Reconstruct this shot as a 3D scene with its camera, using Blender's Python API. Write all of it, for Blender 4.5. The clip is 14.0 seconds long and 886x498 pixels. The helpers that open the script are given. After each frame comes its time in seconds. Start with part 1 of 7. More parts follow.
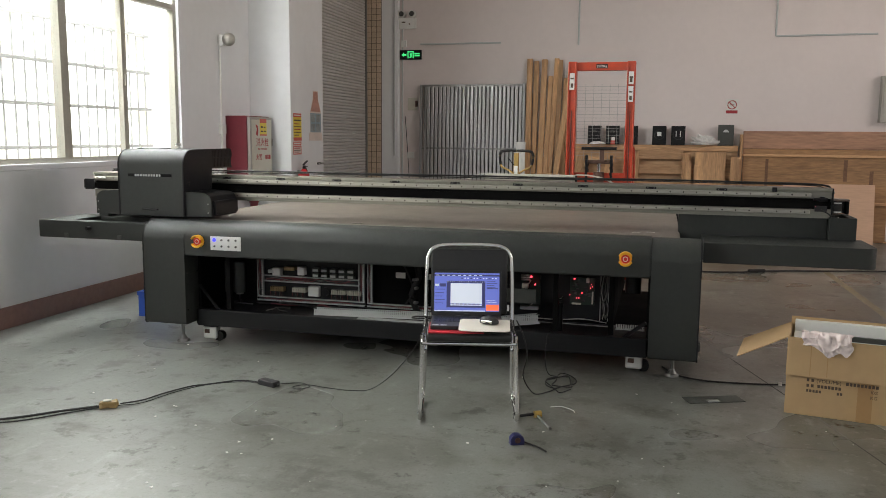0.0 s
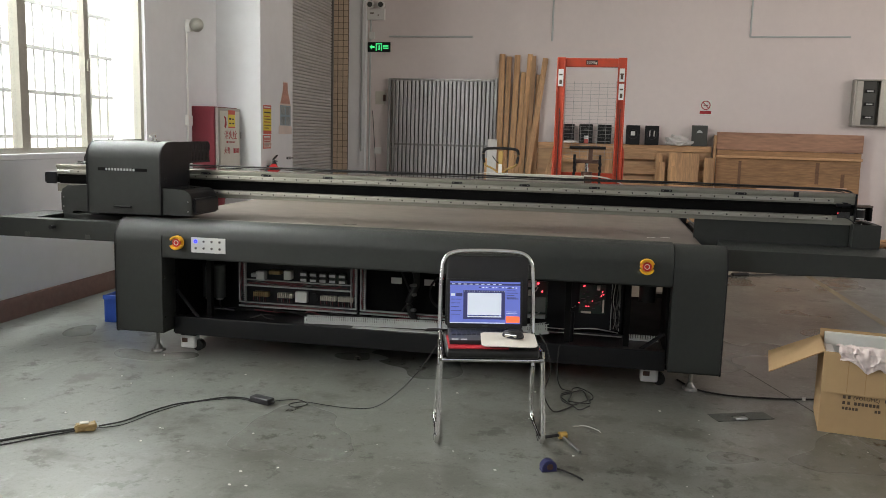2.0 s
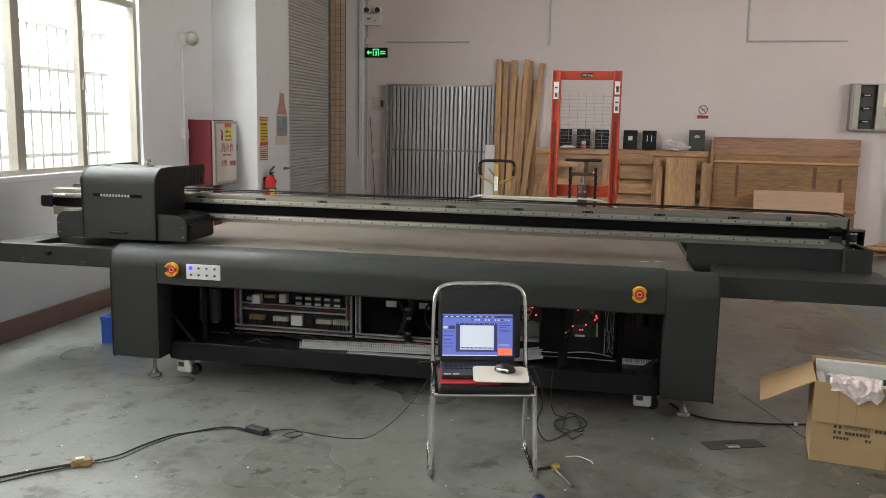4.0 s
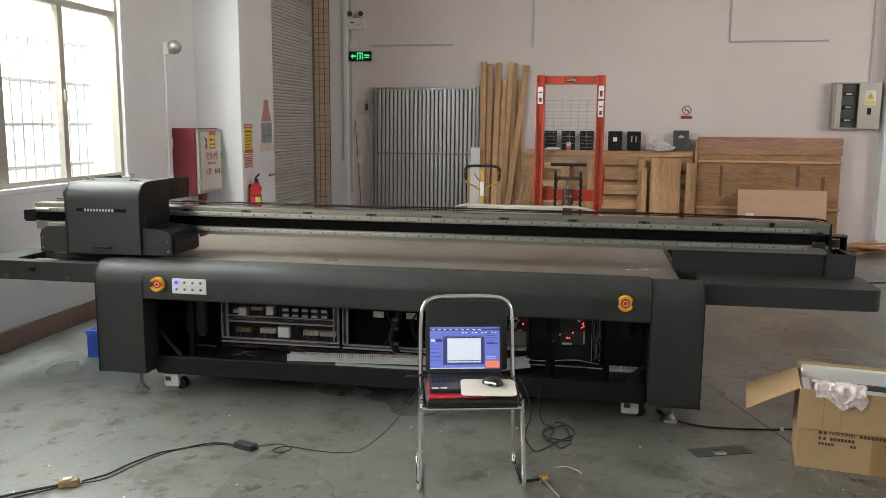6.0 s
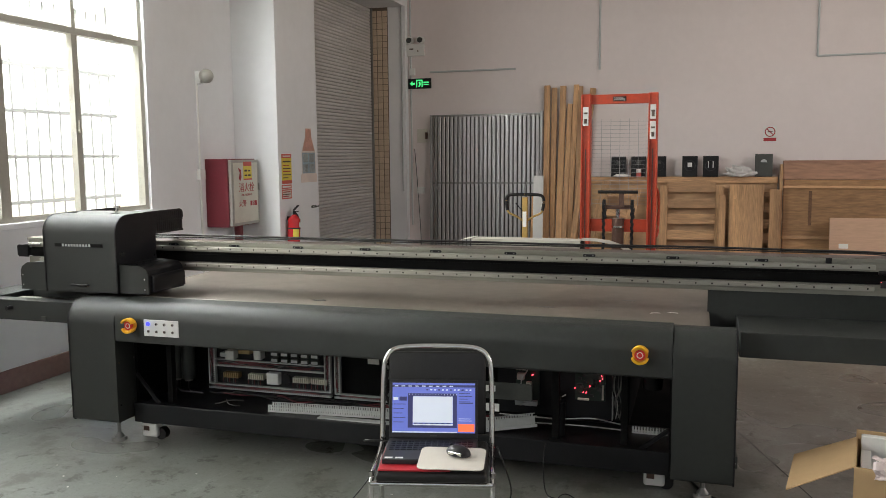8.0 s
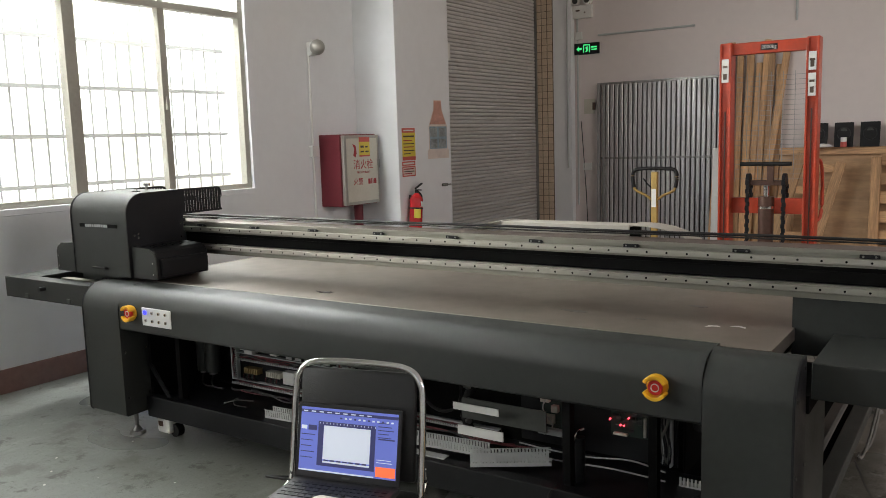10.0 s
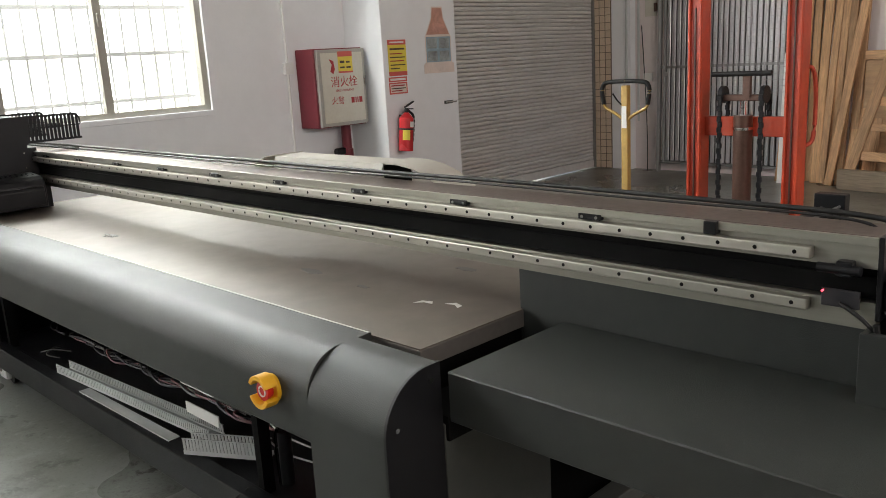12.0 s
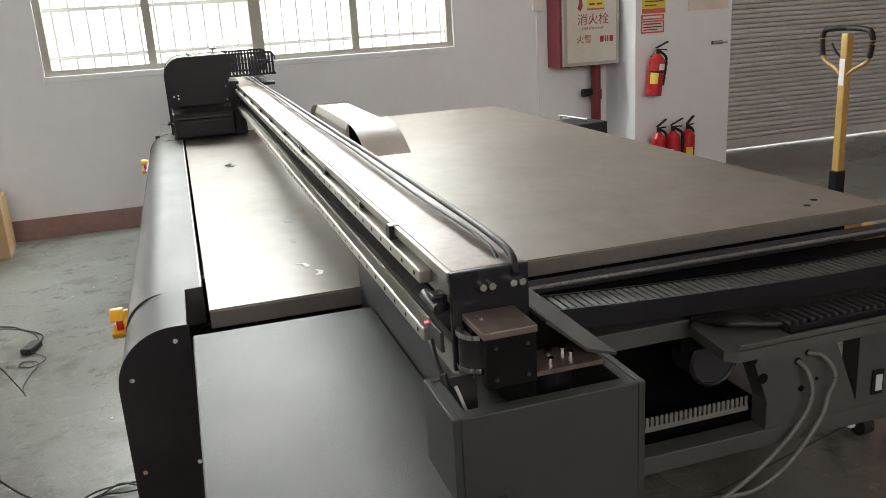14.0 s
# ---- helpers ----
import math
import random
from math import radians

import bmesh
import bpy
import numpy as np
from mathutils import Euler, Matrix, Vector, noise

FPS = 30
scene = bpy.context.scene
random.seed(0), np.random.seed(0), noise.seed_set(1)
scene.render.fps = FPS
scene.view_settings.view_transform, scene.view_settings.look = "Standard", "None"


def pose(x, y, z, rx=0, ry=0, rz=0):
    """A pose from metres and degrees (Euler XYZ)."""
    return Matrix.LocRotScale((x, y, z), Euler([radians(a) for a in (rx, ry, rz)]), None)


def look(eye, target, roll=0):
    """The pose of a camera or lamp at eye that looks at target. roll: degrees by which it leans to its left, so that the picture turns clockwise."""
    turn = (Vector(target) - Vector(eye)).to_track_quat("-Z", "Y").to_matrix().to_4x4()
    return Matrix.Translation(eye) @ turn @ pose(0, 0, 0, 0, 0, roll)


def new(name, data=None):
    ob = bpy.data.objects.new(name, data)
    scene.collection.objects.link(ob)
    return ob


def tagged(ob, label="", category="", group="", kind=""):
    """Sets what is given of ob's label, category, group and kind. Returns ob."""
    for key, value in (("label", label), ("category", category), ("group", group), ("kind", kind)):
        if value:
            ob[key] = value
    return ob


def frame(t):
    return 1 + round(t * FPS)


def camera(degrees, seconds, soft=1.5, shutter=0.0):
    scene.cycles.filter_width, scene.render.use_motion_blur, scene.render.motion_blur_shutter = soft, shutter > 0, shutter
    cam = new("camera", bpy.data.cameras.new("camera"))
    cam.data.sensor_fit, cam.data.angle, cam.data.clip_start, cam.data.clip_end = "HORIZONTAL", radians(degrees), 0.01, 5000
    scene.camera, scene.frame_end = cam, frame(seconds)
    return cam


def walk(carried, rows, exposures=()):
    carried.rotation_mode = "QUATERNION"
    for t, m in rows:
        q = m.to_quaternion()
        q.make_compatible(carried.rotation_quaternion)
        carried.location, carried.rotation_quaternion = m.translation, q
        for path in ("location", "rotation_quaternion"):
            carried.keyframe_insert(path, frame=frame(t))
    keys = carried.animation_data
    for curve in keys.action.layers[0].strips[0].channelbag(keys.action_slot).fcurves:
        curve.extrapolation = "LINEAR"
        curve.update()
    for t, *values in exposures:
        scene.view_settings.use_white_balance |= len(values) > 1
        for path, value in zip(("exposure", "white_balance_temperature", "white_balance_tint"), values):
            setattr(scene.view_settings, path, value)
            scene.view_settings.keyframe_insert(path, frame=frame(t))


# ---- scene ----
cam = camera(56.5, 14.0, soft=0.8)
METRES, EYE, TILT, LEAN, TURN = 6.33, 1.435, 0.0, -0.6, 14.8
ROWS = [
    (0.0, 0.0, 0.0, 0.0, -0.01, -7.78, 0.1),
    (0.5, -0.0124, 0.0319, -0.0005, -0.51, -7.9, -0.36),
    (1.0, -0.038, 0.0507, 0.0011, -2.79, -7.93, -0.96),
    (1.5, -0.0531, 0.0584, 0.0005, -4.07, -7.99, -1.08),
    (2.0, -0.0553, 0.0594, 0.0001, -3.71, -8.05, -0.9),
    (2.5, -0.0521, 0.0575, 0.0002, -3.17, -8.16, -0.81),
    (3.0, -0.0502, 0.0589, 0.0099, -3.16, -8.48, -0.82),
    (5.5, -0.0478, 0.0608, 0.0445, -4.68, -8.6, 0.07),
    (6.0, -0.0477, 0.0614, 0.0439, -4.68, -8.71, 0.13),
    (6.5, -0.0341, 0.072, 0.0427, -4.34, -8.78, 0.64),
    (7.0, 0.0009, 0.0918, 0.0423, -1.05, -8.56, 1.41),
    (7.5, 0.0252, 0.1214, 0.0391, 0.61, -7.16, 1.02),
    (10.0, 0.2009, 0.3199, 0.0193, 18.74, -7.42, 2.32),
    (10.5, 0.2441, 0.367, 0.0142, 23.19, -9.11, 2.01),
    (11.0, 0.2839, 0.4201, 0.0131, 22.18, -10.09, 1.52),
    (11.5, 0.3404, 0.4705, 0.0124, 23.07, -10.91, 2.34),
    (12.0, 0.3825, 0.5252, 0.0079, 29.75, -12.8, 3.72),
    (12.5, 0.4236, 0.5743, 0.0097, 36.65, -13.74, 4.74),
    (13.0, 0.4705, 0.6156, 0.0109, 45.95, -14.34, 4.11),
    (13.5, 0.4998, 0.6577, 0.0098, 50.21, -15.5, 2.21),
    (14.0, 0.5347, 0.6902, 0.0097, 57.37, -15.92, 3.71),
]
walk(cam, [(t, pose(0, 0, EYE, TILT, LEAN, TURN) @ pose(METRES * x, METRES * y, METRES * z, 90 + pitch, roll, yaw)) for t, x, y, z, yaw, pitch, roll in ROWS],
     exposures=[(0.0, -0.08, 7000, 14), (3.0, -0.08, 7000, 14), (6.5, 0.05, 7000, 14), (10.5, -0.18, 7000, 14), (12.0, 0.18, 7000, 14), (14.0, 0.15, 7000, 14)])

# ---- world, large lights ----
world = bpy.data.worlds.new("sky")
scene.world = world
world.use_nodes = True
wn = world.node_tree.nodes
sky = wn.new("ShaderNodeTexSky")
sky.sky_type, sky.sun_disc = "NISHITA", False
sky.sun_elevation, sky.sun_rotation = radians(58), radians(60)
world.node_tree.links.new(sky.outputs[0], wn["Background"].inputs[0])
wn["Background"].inputs[1].default_value = 0.15


def opening_lamp(name, m, w, h, watts, colour=(1, 1, 1)):
    """Area lamp for sky light at one opening, seen or added."""
    data = bpy.data.lights.new(name, "AREA")
    data.shape, data.size, data.size_y, data.energy, data.color = "RECTANGLE", w, h, watts, colour
    lamp = new(name, data)
    lamp.matrix_world = m
    return lamp


opening_lamp("window_fill_light", look((-4.78, 5.73, 3.12), (-2.4, 5.73, 0.6)), 3.0, 0.6, 225, (0.88, 0.97, 1.0))
# lamp in the second west window, which is unseen and added for light
opening_lamp("window_fill_light", look((-4.78, 0.9, 2.35), (-1.8, 0.9, 0.4)), 3.0, 2.1, 150, (0.93, 0.99, 1.0))
# the high east and south openings are unseen, added to fill the hall
opening_lamp("window_fill_light", look((7.9, 5.6, 3.6), (-4.4, 10.4, 1.6)), 6.4, 1.8, 235, (1.0, 0.91, 0.86))
opening_lamp("window_fill_light", look((2.0, -3.9, 3.4), (0, 4.0, 1.0)), 6.0, 1.8, 12, (1.0, 0.95, 0.9))

# ---- materials ----
MATS = {}


def material(name, colour, rough=0.5, metal=0.0, vary=0.15, scale=6.0, bump=0.0, bump_scale=120.0, stain=None, stain_scale=1.2, stain_amount=0.0, spread=0.0, coat=0.0, stretch=(1, 1, 1), rough_vary=0.1):
    """A procedural surface: grain and large patches in the colour, fine relief, uneven gloss; spread varies alike pieces."""
    m = bpy.data.materials.new(name)
    m.use_nodes = True
    n, l = m.node_tree.nodes, m.node_tree.links
    b = n["Principled BSDF"]
    b.inputs["Metallic"].default_value = metal
    b.inputs["Coat Weight"].default_value = coat
    tc = n.new("ShaderNodeTexCoord")
    mp = n.new("ShaderNodeMapping")
    mp.inputs["Scale"].default_value = stretch
    l.new(tc.outputs["Object"], mp.inputs[0])
    if spread:
        own, far = n.new("ShaderNodeObjectInfo"), n.new("ShaderNodeMath")
        far.operation, far.inputs[1].default_value = "MULTIPLY", 60
        l.new(own.outputs["Random"], far.inputs[0])
        l.new(far.outputs[0], mp.inputs["Location"])
    fine = n.new("ShaderNodeTexNoise")
    fine.inputs["Scale"].default_value, fine.inputs["Detail"].default_value = scale * 7, 6
    big = n.new("ShaderNodeTexNoise")
    big.inputs["Scale"].default_value, big.inputs["Detail"].default_value = scale * 0.5, 5
    l.new(mp.outputs[0], fine.inputs["Vector"])
    l.new(mp.outputs[0], big.inputs["Vector"])
    add = n.new("ShaderNodeMath")
    add.operation = "ADD"
    l.new(fine.outputs["Fac"], add.inputs[0])
    l.new(big.outputs["Fac"], add.inputs[1])
    val = n.new("ShaderNodeMapRange")
    val.inputs["From Min"].default_value, val.inputs["From Max"].default_value = 0.6, 1.4
    val.inputs["To Min"].default_value, val.inputs["To Max"].default_value = 1 - vary, 1 + vary
    l.new(add.outputs[0], val.inputs["Value"])
    hsv = n.new("ShaderNodeHueSaturation")
    hsv.inputs["Color"].default_value = (*colour, 1)
    if spread:
        info = n.new("ShaderNodeObjectInfo")
        geo = n.new("ShaderNodeNewGeometry")
        mix = n.new("ShaderNodeMath")
        mix.operation = "ADD"
        l.new(info.outputs["Random"], mix.inputs[0])
        l.new(geo.outputs["Random Per Island"], mix.inputs[1])
        sp = n.new("ShaderNodeMapRange")
        sp.inputs["From Max"].default_value = 2
        sp.inputs["To Min"].default_value, sp.inputs["To Max"].default_value = 1 - spread, 1 + spread
        l.new(mix.outputs[0], sp.inputs["Value"])
        mul = n.new("ShaderNodeMath")
        mul.operation = "MULTIPLY"
        l.new(val.outputs[0], mul.inputs[0])
        l.new(sp.outputs[0], mul.inputs[1])
        l.new(mul.outputs[0], hsv.inputs["Value"])
    else:
        l.new(val.outputs[0], hsv.inputs["Value"])
    out = hsv.outputs[0]
    if stain:
        st = n.new("ShaderNodeTexNoise")
        st.inputs["Scale"].default_value, st.inputs["Detail"].default_value, st.inputs["Roughness"].default_value = stain_scale, 8, 0.65
        l.new(mp.outputs[0], st.inputs["Vector"])
        ramp = n.new("ShaderNodeMapRange")
        ramp.inputs["From Min"].default_value, ramp.inputs["From Max"].default_value = 0.45, 0.82
        ramp.inputs["To Max"].default_value = stain_amount
        l.new(st.outputs["Fac"], ramp.inputs["Value"])
        mx = n.new("ShaderNodeMix")
        mx.data_type = "RGBA"
        l.new(ramp.outputs[0], mx.inputs["Factor"])
        l.new(out, mx.inputs["A"])
        mx.inputs["B"].default_value = (*stain, 1)
        out = mx.outputs["Result"]
    l.new(out, b.inputs["Base Color"])
    rr = n.new("ShaderNodeMapRange")
    rr.inputs["From Min"].default_value, rr.inputs["From Max"].default_value = 0.3, 0.7
    rr.inputs["To Min"].default_value, rr.inputs["To Max"].default_value = max(0.03, rough - rough_vary), min(1, rough + rough_vary)
    l.new(big.outputs["Fac"], rr.inputs["Value"])
    l.new(rr.outputs[0], b.inputs["Roughness"])
    if bump:
        bt = n.new("ShaderNodeTexNoise")
        bt.inputs["Scale"].default_value, bt.inputs["Detail"].default_value = bump_scale, 4
        l.new(mp.outputs[0], bt.inputs["Vector"])
        bp = n.new("ShaderNodeBump")
        bp.inputs["Strength"].default_value, bp.inputs["Distance"].default_value = bump, 0.004
        l.new(bt.outputs["Fac"], bp.inputs["Height"])
        l.new(bp.outputs[0], b.inputs["Normal"])
    MATS[name] = m
    return m


def glow(name, colour, strength):
    m = bpy.data.materials.new(name)
    m.use_nodes = True
    b = m.node_tree.nodes["Principled BSDF"]
    b.inputs["Base Color"].default_value = (*colour, 1)
    b.inputs["Emission Color"].default_value = (*colour, 1)
    b.inputs["Emission Strength"].default_value = strength
    return m


def glass(name):
    m = bpy.data.materials.new(name)
    m.use_nodes = True
    b = m.node_tree.nodes["Principled BSDF"]
    b.inputs["Transmission Weight"].default_value, b.inputs["Roughness"].default_value, b.inputs["IOR"].default_value = 1, 0.02, 1.05
    b.inputs["Base Color"].default_value = (0.95, 0.97, 0.96, 1)
    return m


M_WALL = material("white_wall_paint", (0.785, 0.795, 0.805), 0.75, vary=0.03, scale=1.5, bump=0.15, bump_scale=40, stain=(0.55, 0.55, 0.54), stain_scale=0.7, stain_amount=0.25)
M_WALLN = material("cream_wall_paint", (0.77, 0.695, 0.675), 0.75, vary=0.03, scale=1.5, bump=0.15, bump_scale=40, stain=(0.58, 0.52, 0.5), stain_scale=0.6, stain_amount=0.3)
M_CEIL = material("ceiling_paint", (0.7, 0.7, 0.69), 0.85, vary=0.03, bump=0.05)
M_SKIRT = material("brown_skirting_paint", (0.27, 0.15, 0.125), 0.5, vary=0.18, scale=3, stain=(0.3, 0.25, 0.22), stain_scale=4, stain_amount=0.5)
M_FRAME = material("olive_grey_window_paint", (0.38, 0.365, 0.31), 0.5, vary=0.1)
M_PAINT = material("dark_grey_powder_coat", (0.0265, 0.0298, 0.0272), 0.48, vary=0.14, scale=5, bump=0.25, bump_scale=500, rough_vary=0.06)
M_BLACK = material("black_coated_steel", (0.008, 0.0085, 0.01), 0.42, vary=0.15, bump=0.15, bump_scale=400)
M_MATT = material("matt_black", (0.005, 0.005, 0.005), 0.8, vary=0.1)
M_BED = material("brown_grey_anodised_bed", (0.165, 0.138, 0.115), 0.46, metal=0.2, vary=0.2, scale=1.5, stain=(0.085, 0.074, 0.062), stain_scale=2.2, stain_amount=0.75, rough_vary=0.08, bump=0.02)
M_BEDRIM = material("raw_aluminium_rim", (0.16, 0.15, 0.135), 0.45, metal=0.5, vary=0.12, scale=8)
M_ALU = material("machined_aluminium", (0.46, 0.44, 0.39), 0.385, metal=0.95, vary=0.1, scale=5, stretch=(0.2, 3, 3))
M_STEEL = material("polished_steel", (0.6, 0.6, 0.58), 0.16, metal=1.0, vary=0.05)
M_CHROME = material("chrome", (0.75, 0.75, 0.74), 0.1, metal=1.0, vary=0.04, rough_vary=0.05)
M_DULL = material("dull_steel", (0.25, 0.25, 0.24), 0.42, metal=0.8, vary=0.12)
M_GREY = material("grey_frame_paint", (0.055, 0.06, 0.054), 0.5, vary=0.14, scale=6, bump=0.2, bump_scale=400)
M_RUST = material("brown_oxide_plate", (0.15, 0.115, 0.1), 0.46, metal=0.5, vary=0.3, scale=8)
M_WHITEP = material("white_plastic", (0.75, 0.75, 0.72), 0.4, vary=0.04)
M_DUCT = material("grey_white_pvc_duct", (0.5, 0.52, 0.51), 0.5, vary=0.05)
M_RUBBER = material("black_rubber", (0.015, 0.015, 0.015), 0.6, vary=0.15)
M_VINYL = material("black_vinyl", (0.018, 0.018, 0.018), 0.38, vary=0.15, bump=0.3, bump_scale=250)
M_YELLOW = material("yellow_plastic", (0.8, 0.42, 0.02), 0.4, vary=0.06)
M_RED = material("red_button_plastic", (0.55, 0.02, 0.015), 0.35, vary=0.06)
M_ORANGE = material("orange_red_mast_paint", (0.5, 0.055, 0.02), 0.38, vary=0.16, scale=5, stain=(0.2, 0.05, 0.03), stain_scale=6, stain_amount=0.6)
M_OILED = material("oily_brown_steel", (0.11, 0.06, 0.045), 0.35, metal=0.4, vary=0.25)
M_JACK = material("yellow_jack_paint", (0.45, 0.29, 0.08), 0.45, vary=0.15, stain=(0.3, 0.2, 0.08), stain_scale=14, stain_amount=0.7)
M_HYDR = material("red_cabinet_paint", (0.17, 0.02, 0.03), 0.39, vary=0.12)
M_HYDF = material("cream_cabinet_door", (0.62, 0.6, 0.52), 0.39, vary=0.06, stain=(0.35, 0.3, 0.22), stain_scale=3, stain_amount=0.4)
M_ALUFR = material("dull_aluminium_frame", (0.42, 0.41, 0.37), 0.45, metal=0.6, vary=0.1)
M_SHUT = material("galvanised_shutter", (0.66, 0.645, 0.63), 0.42, metal=0.25, vary=0.12, scale=2.5, stain=(0.26, 0.24, 0.22), stain_scale=1.5, stain_amount=0.35, spread=0.1)
M_TILE = material("beige_tile", (0.58, 0.45, 0.33), 0.4, vary=0.1, spread=0.15)
M_GROUT = material("dark_grout", (0.16, 0.12, 0.09), 0.9)
M_GATE = material("galvanised_gate", (0.36, 0.355, 0.35), 0.45, metal=0.35, vary=0.08, scale=3, stain=(0.2, 0.18, 0.17), stain_scale=2, stain_amount=0.35, spread=0.05)
M_GATEB = material("bright_gate_bar", (0.42, 0.42, 0.42), 0.4, metal=0.5, vary=0.08, scale=3, spread=0.06)
M_WOOD = material("raw_pine", (0.55, 0.325, 0.165), 0.65, vary=0.45, scale=2.2, spread=0.35, stretch=(6, 6, 0.5), bump=0.2, bump_scale=30, stain=(0.16, 0.08, 0.04), stain_scale=1.6, stain_amount=0.8)
M_WOODH = material("raw_pine_level", (0.53, 0.315, 0.165), 0.65, vary=0.45, scale=2.2, spread=0.33, stretch=(0.5, 6, 6), bump=0.2, bump_scale=30, stain=(0.16, 0.08, 0.04), stain_scale=1.6, stain_amount=0.8)
M_CRATE = material("crate_plywood", (0.37, 0.205, 0.095), 0.6, vary=0.5, scale=1.6, spread=0.15, stretch=(0.6, 4, 4), stain=(0.12, 0.06, 0.03), stain_scale=1.8, stain_amount=0.9)
M_PLY = material("pinkish_plywood", (0.58, 0.37, 0.25), 0.6, vary=0.12, scale=2, stretch=(0.6, 4, 4))
M_CRATET = material("reddish_crate_board", (0.4, 0.22, 0.14), 0.6, vary=0.4, scale=1.4, stretch=(0.6, 4, 4), stain=(0.14, 0.06, 0.04), stain_scale=2.4, stain_amount=0.9)
M_PLYB = material("raw_plywood", (0.5, 0.315, 0.175), 0.65, vary=0.25, scale=1.3, stretch=(0.6, 3, 3), stain=(0.2, 0.11, 0.06), stain_scale=1.6, stain_amount=0.8)
M_CARD = material("brown_cardboard", (0.45, 0.30, 0.155), 0.75, vary=0.06, scale=3, bump=0.05)
M_TAPE = material("brown_packing_tape", (0.36, 0.21, 0.09), 0.3, vary=0.05)
M_FOAM = material("white_foam", (0.72, 0.72, 0.69), 0.85, vary=0.04)
M_INK = material("dark_print", (0.09, 0.06, 0.04), 0.7)
M_INKR = material("red_print", (0.38, 0.03, 0.035), 0.6)
M_SIGNY = material("yellow_notice_paper", (0.75, 0.6, 0.08), 0.55, vary=0.05)
M_SIGNR = material("red_notice_paper", (0.6, 0.11, 0.09), 0.55, vary=0.05)
M_PAPER = material("white_paper", (0.75, 0.74, 0.7), 0.7, vary=0.04)
M_POSTB = material("blue_poster_print", (0.26, 0.36, 0.42), 0.5, vary=0.5, scale=16)
M_POSTO = material("pale_orange_poster_print", (0.7, 0.6, 0.54), 0.5, vary=0.2, scale=10)
M_POSTR = material("red_poster_print", (0.5, 0.26, 0.2), 0.5, vary=0.6, scale=16)
M_EXT = material("red_extinguisher_paint", (0.5, 0.02, 0.025), 0.25, vary=0.06, coat=0.3)
M_BLUE = material("blue_crate_plastic", (0.03, 0.12, 0.6), 0.45, vary=0.08)
M_PCB = material("green_circuit_board", (0.01, 0.028, 0.02), 0.45, vary=0.2, scale=40)
M_CABLE = material("black_cable", (0.012, 0.012, 0.012), 0.5)
M_CABLEG = material("pale_grey_cable", (0.5, 0.5, 0.48), 0.45)
M_CABLEO = material("olive_grey_cable", (0.15, 0.15, 0.138), 0.5)
M_CABLER = material("dark_red_wire", (0.16, 0.03, 0.035), 0.5)
M_PLUG = material("yellowed_tape", (0.32, 0.22, 0.09), 0.5, vary=0.2, scale=20)
M_CLOTH = material("pale_pink_rag", (0.72, 0.62, 0.6), 0.9, vary=0.08, scale=10)
M_PLASTIC = material("clear_wrap", (0.6, 0.58, 0.56), 0.2, vary=0.2, scale=10)
M_DARKP = material("dark_grey_plastic", (0.03, 0.03, 0.033), 0.45, vary=0.1)
M_PADW = material("off_white_mouse_mat", (0.66, 0.62, 0.55), 0.7, vary=0.03)
M_TAPEB = material("dark_blue_plastic", (0.02, 0.022, 0.1), 0.35, vary=0.1)
M_BRASS = material("brass", (0.6, 0.4, 0.12), 0.35, metal=0.8, vary=0.1)
M_PALEBAR = material("grey_grille_paint", (0.42, 0.42, 0.41), 0.5, vary=0.06)
M_GLASS = glass("window_glass")
M_LED = glow("red_led", (1.0, 0.05, 0.08), 5)
M_LEDB = glow("blue_led", (0.05, 0.06, 1.0), 1.6)
M_SCR = glow("screen_blue", (0.09, 0.125, 0.41), 1.0)
M_SCRD = glow("screen_dark", (0.03, 0.035, 0.11), 0.9)
M_SCRW = glow("screen_white", (0.5, 0.57, 0.68), 0.8)
M_SCRO = glow("screen_orange", (0.9, 0.16, 0.06), 0.9)
M_EXITG = glow("exit_green", (0.03, 0.75, 0.22), 1.3)
M_OUT = glow("bright_outdoors", (0.96, 1.0, 0.99), 4.5)
_n, _l = M_OUT.node_tree.nodes, M_OUT.node_tree.links
_tc, _mp, _no, _cr = _n.new("ShaderNodeTexCoord"), _n.new("ShaderNodeMapping"), _n.new("ShaderNodeTexNoise"), _n.new("ShaderNodeMapRange")
_mp.inputs["Scale"].default_value = (1, 1.0, 0.7)
_no.inputs["Scale"].default_value, _no.inputs["Detail"].default_value = 1.1, 7
_cr.inputs["From Min"].default_value, _cr.inputs["From Max"].default_value = 0.38, 0.6
_cr.inputs["To Min"].default_value, _cr.inputs["To Max"].default_value = 0.95, 3.2
_l.new(_tc.outputs["Object"], _mp.inputs[0])
_l.new(_mp.outputs[0], _no.inputs["Vector"])
_l.new(_no.outputs["Fac"], _cr.inputs["Value"])
_l.new(_cr.outputs[0], _n["Principled BSDF"].inputs["Emission Strength"])
_tint = _n.new("ShaderNodeValToRGB")
_tint.color_ramp.elements[0].position, _tint.color_ramp.elements[0].color = 0.36, (0.86, 0.72, 0.5, 1)
_tint.color_ramp.elements[1].position, _tint.color_ramp.elements[1].color = 0.5, (0.97, 1.0, 0.98, 1)
_l.new(_no.outputs["Fac"], _tint.inputs[0])
_l.new(_tint.outputs[0], _n["Principled BSDF"].inputs["Emission Color"])


M_BEAM = material("greenish_beam_metal", (0.3, 0.29, 0.25), 0.42, metal=0.85, vary=0.14, scale=5, stretch=(0.2, 3, 3))
M_CHAN = material("cream_sheet_metal", (0.5, 0.475, 0.42), 0.45, vary=0.06)
M_FANP = material("black_fan_plastic", (0.011, 0.011, 0.012), 0.45, vary=0.15)


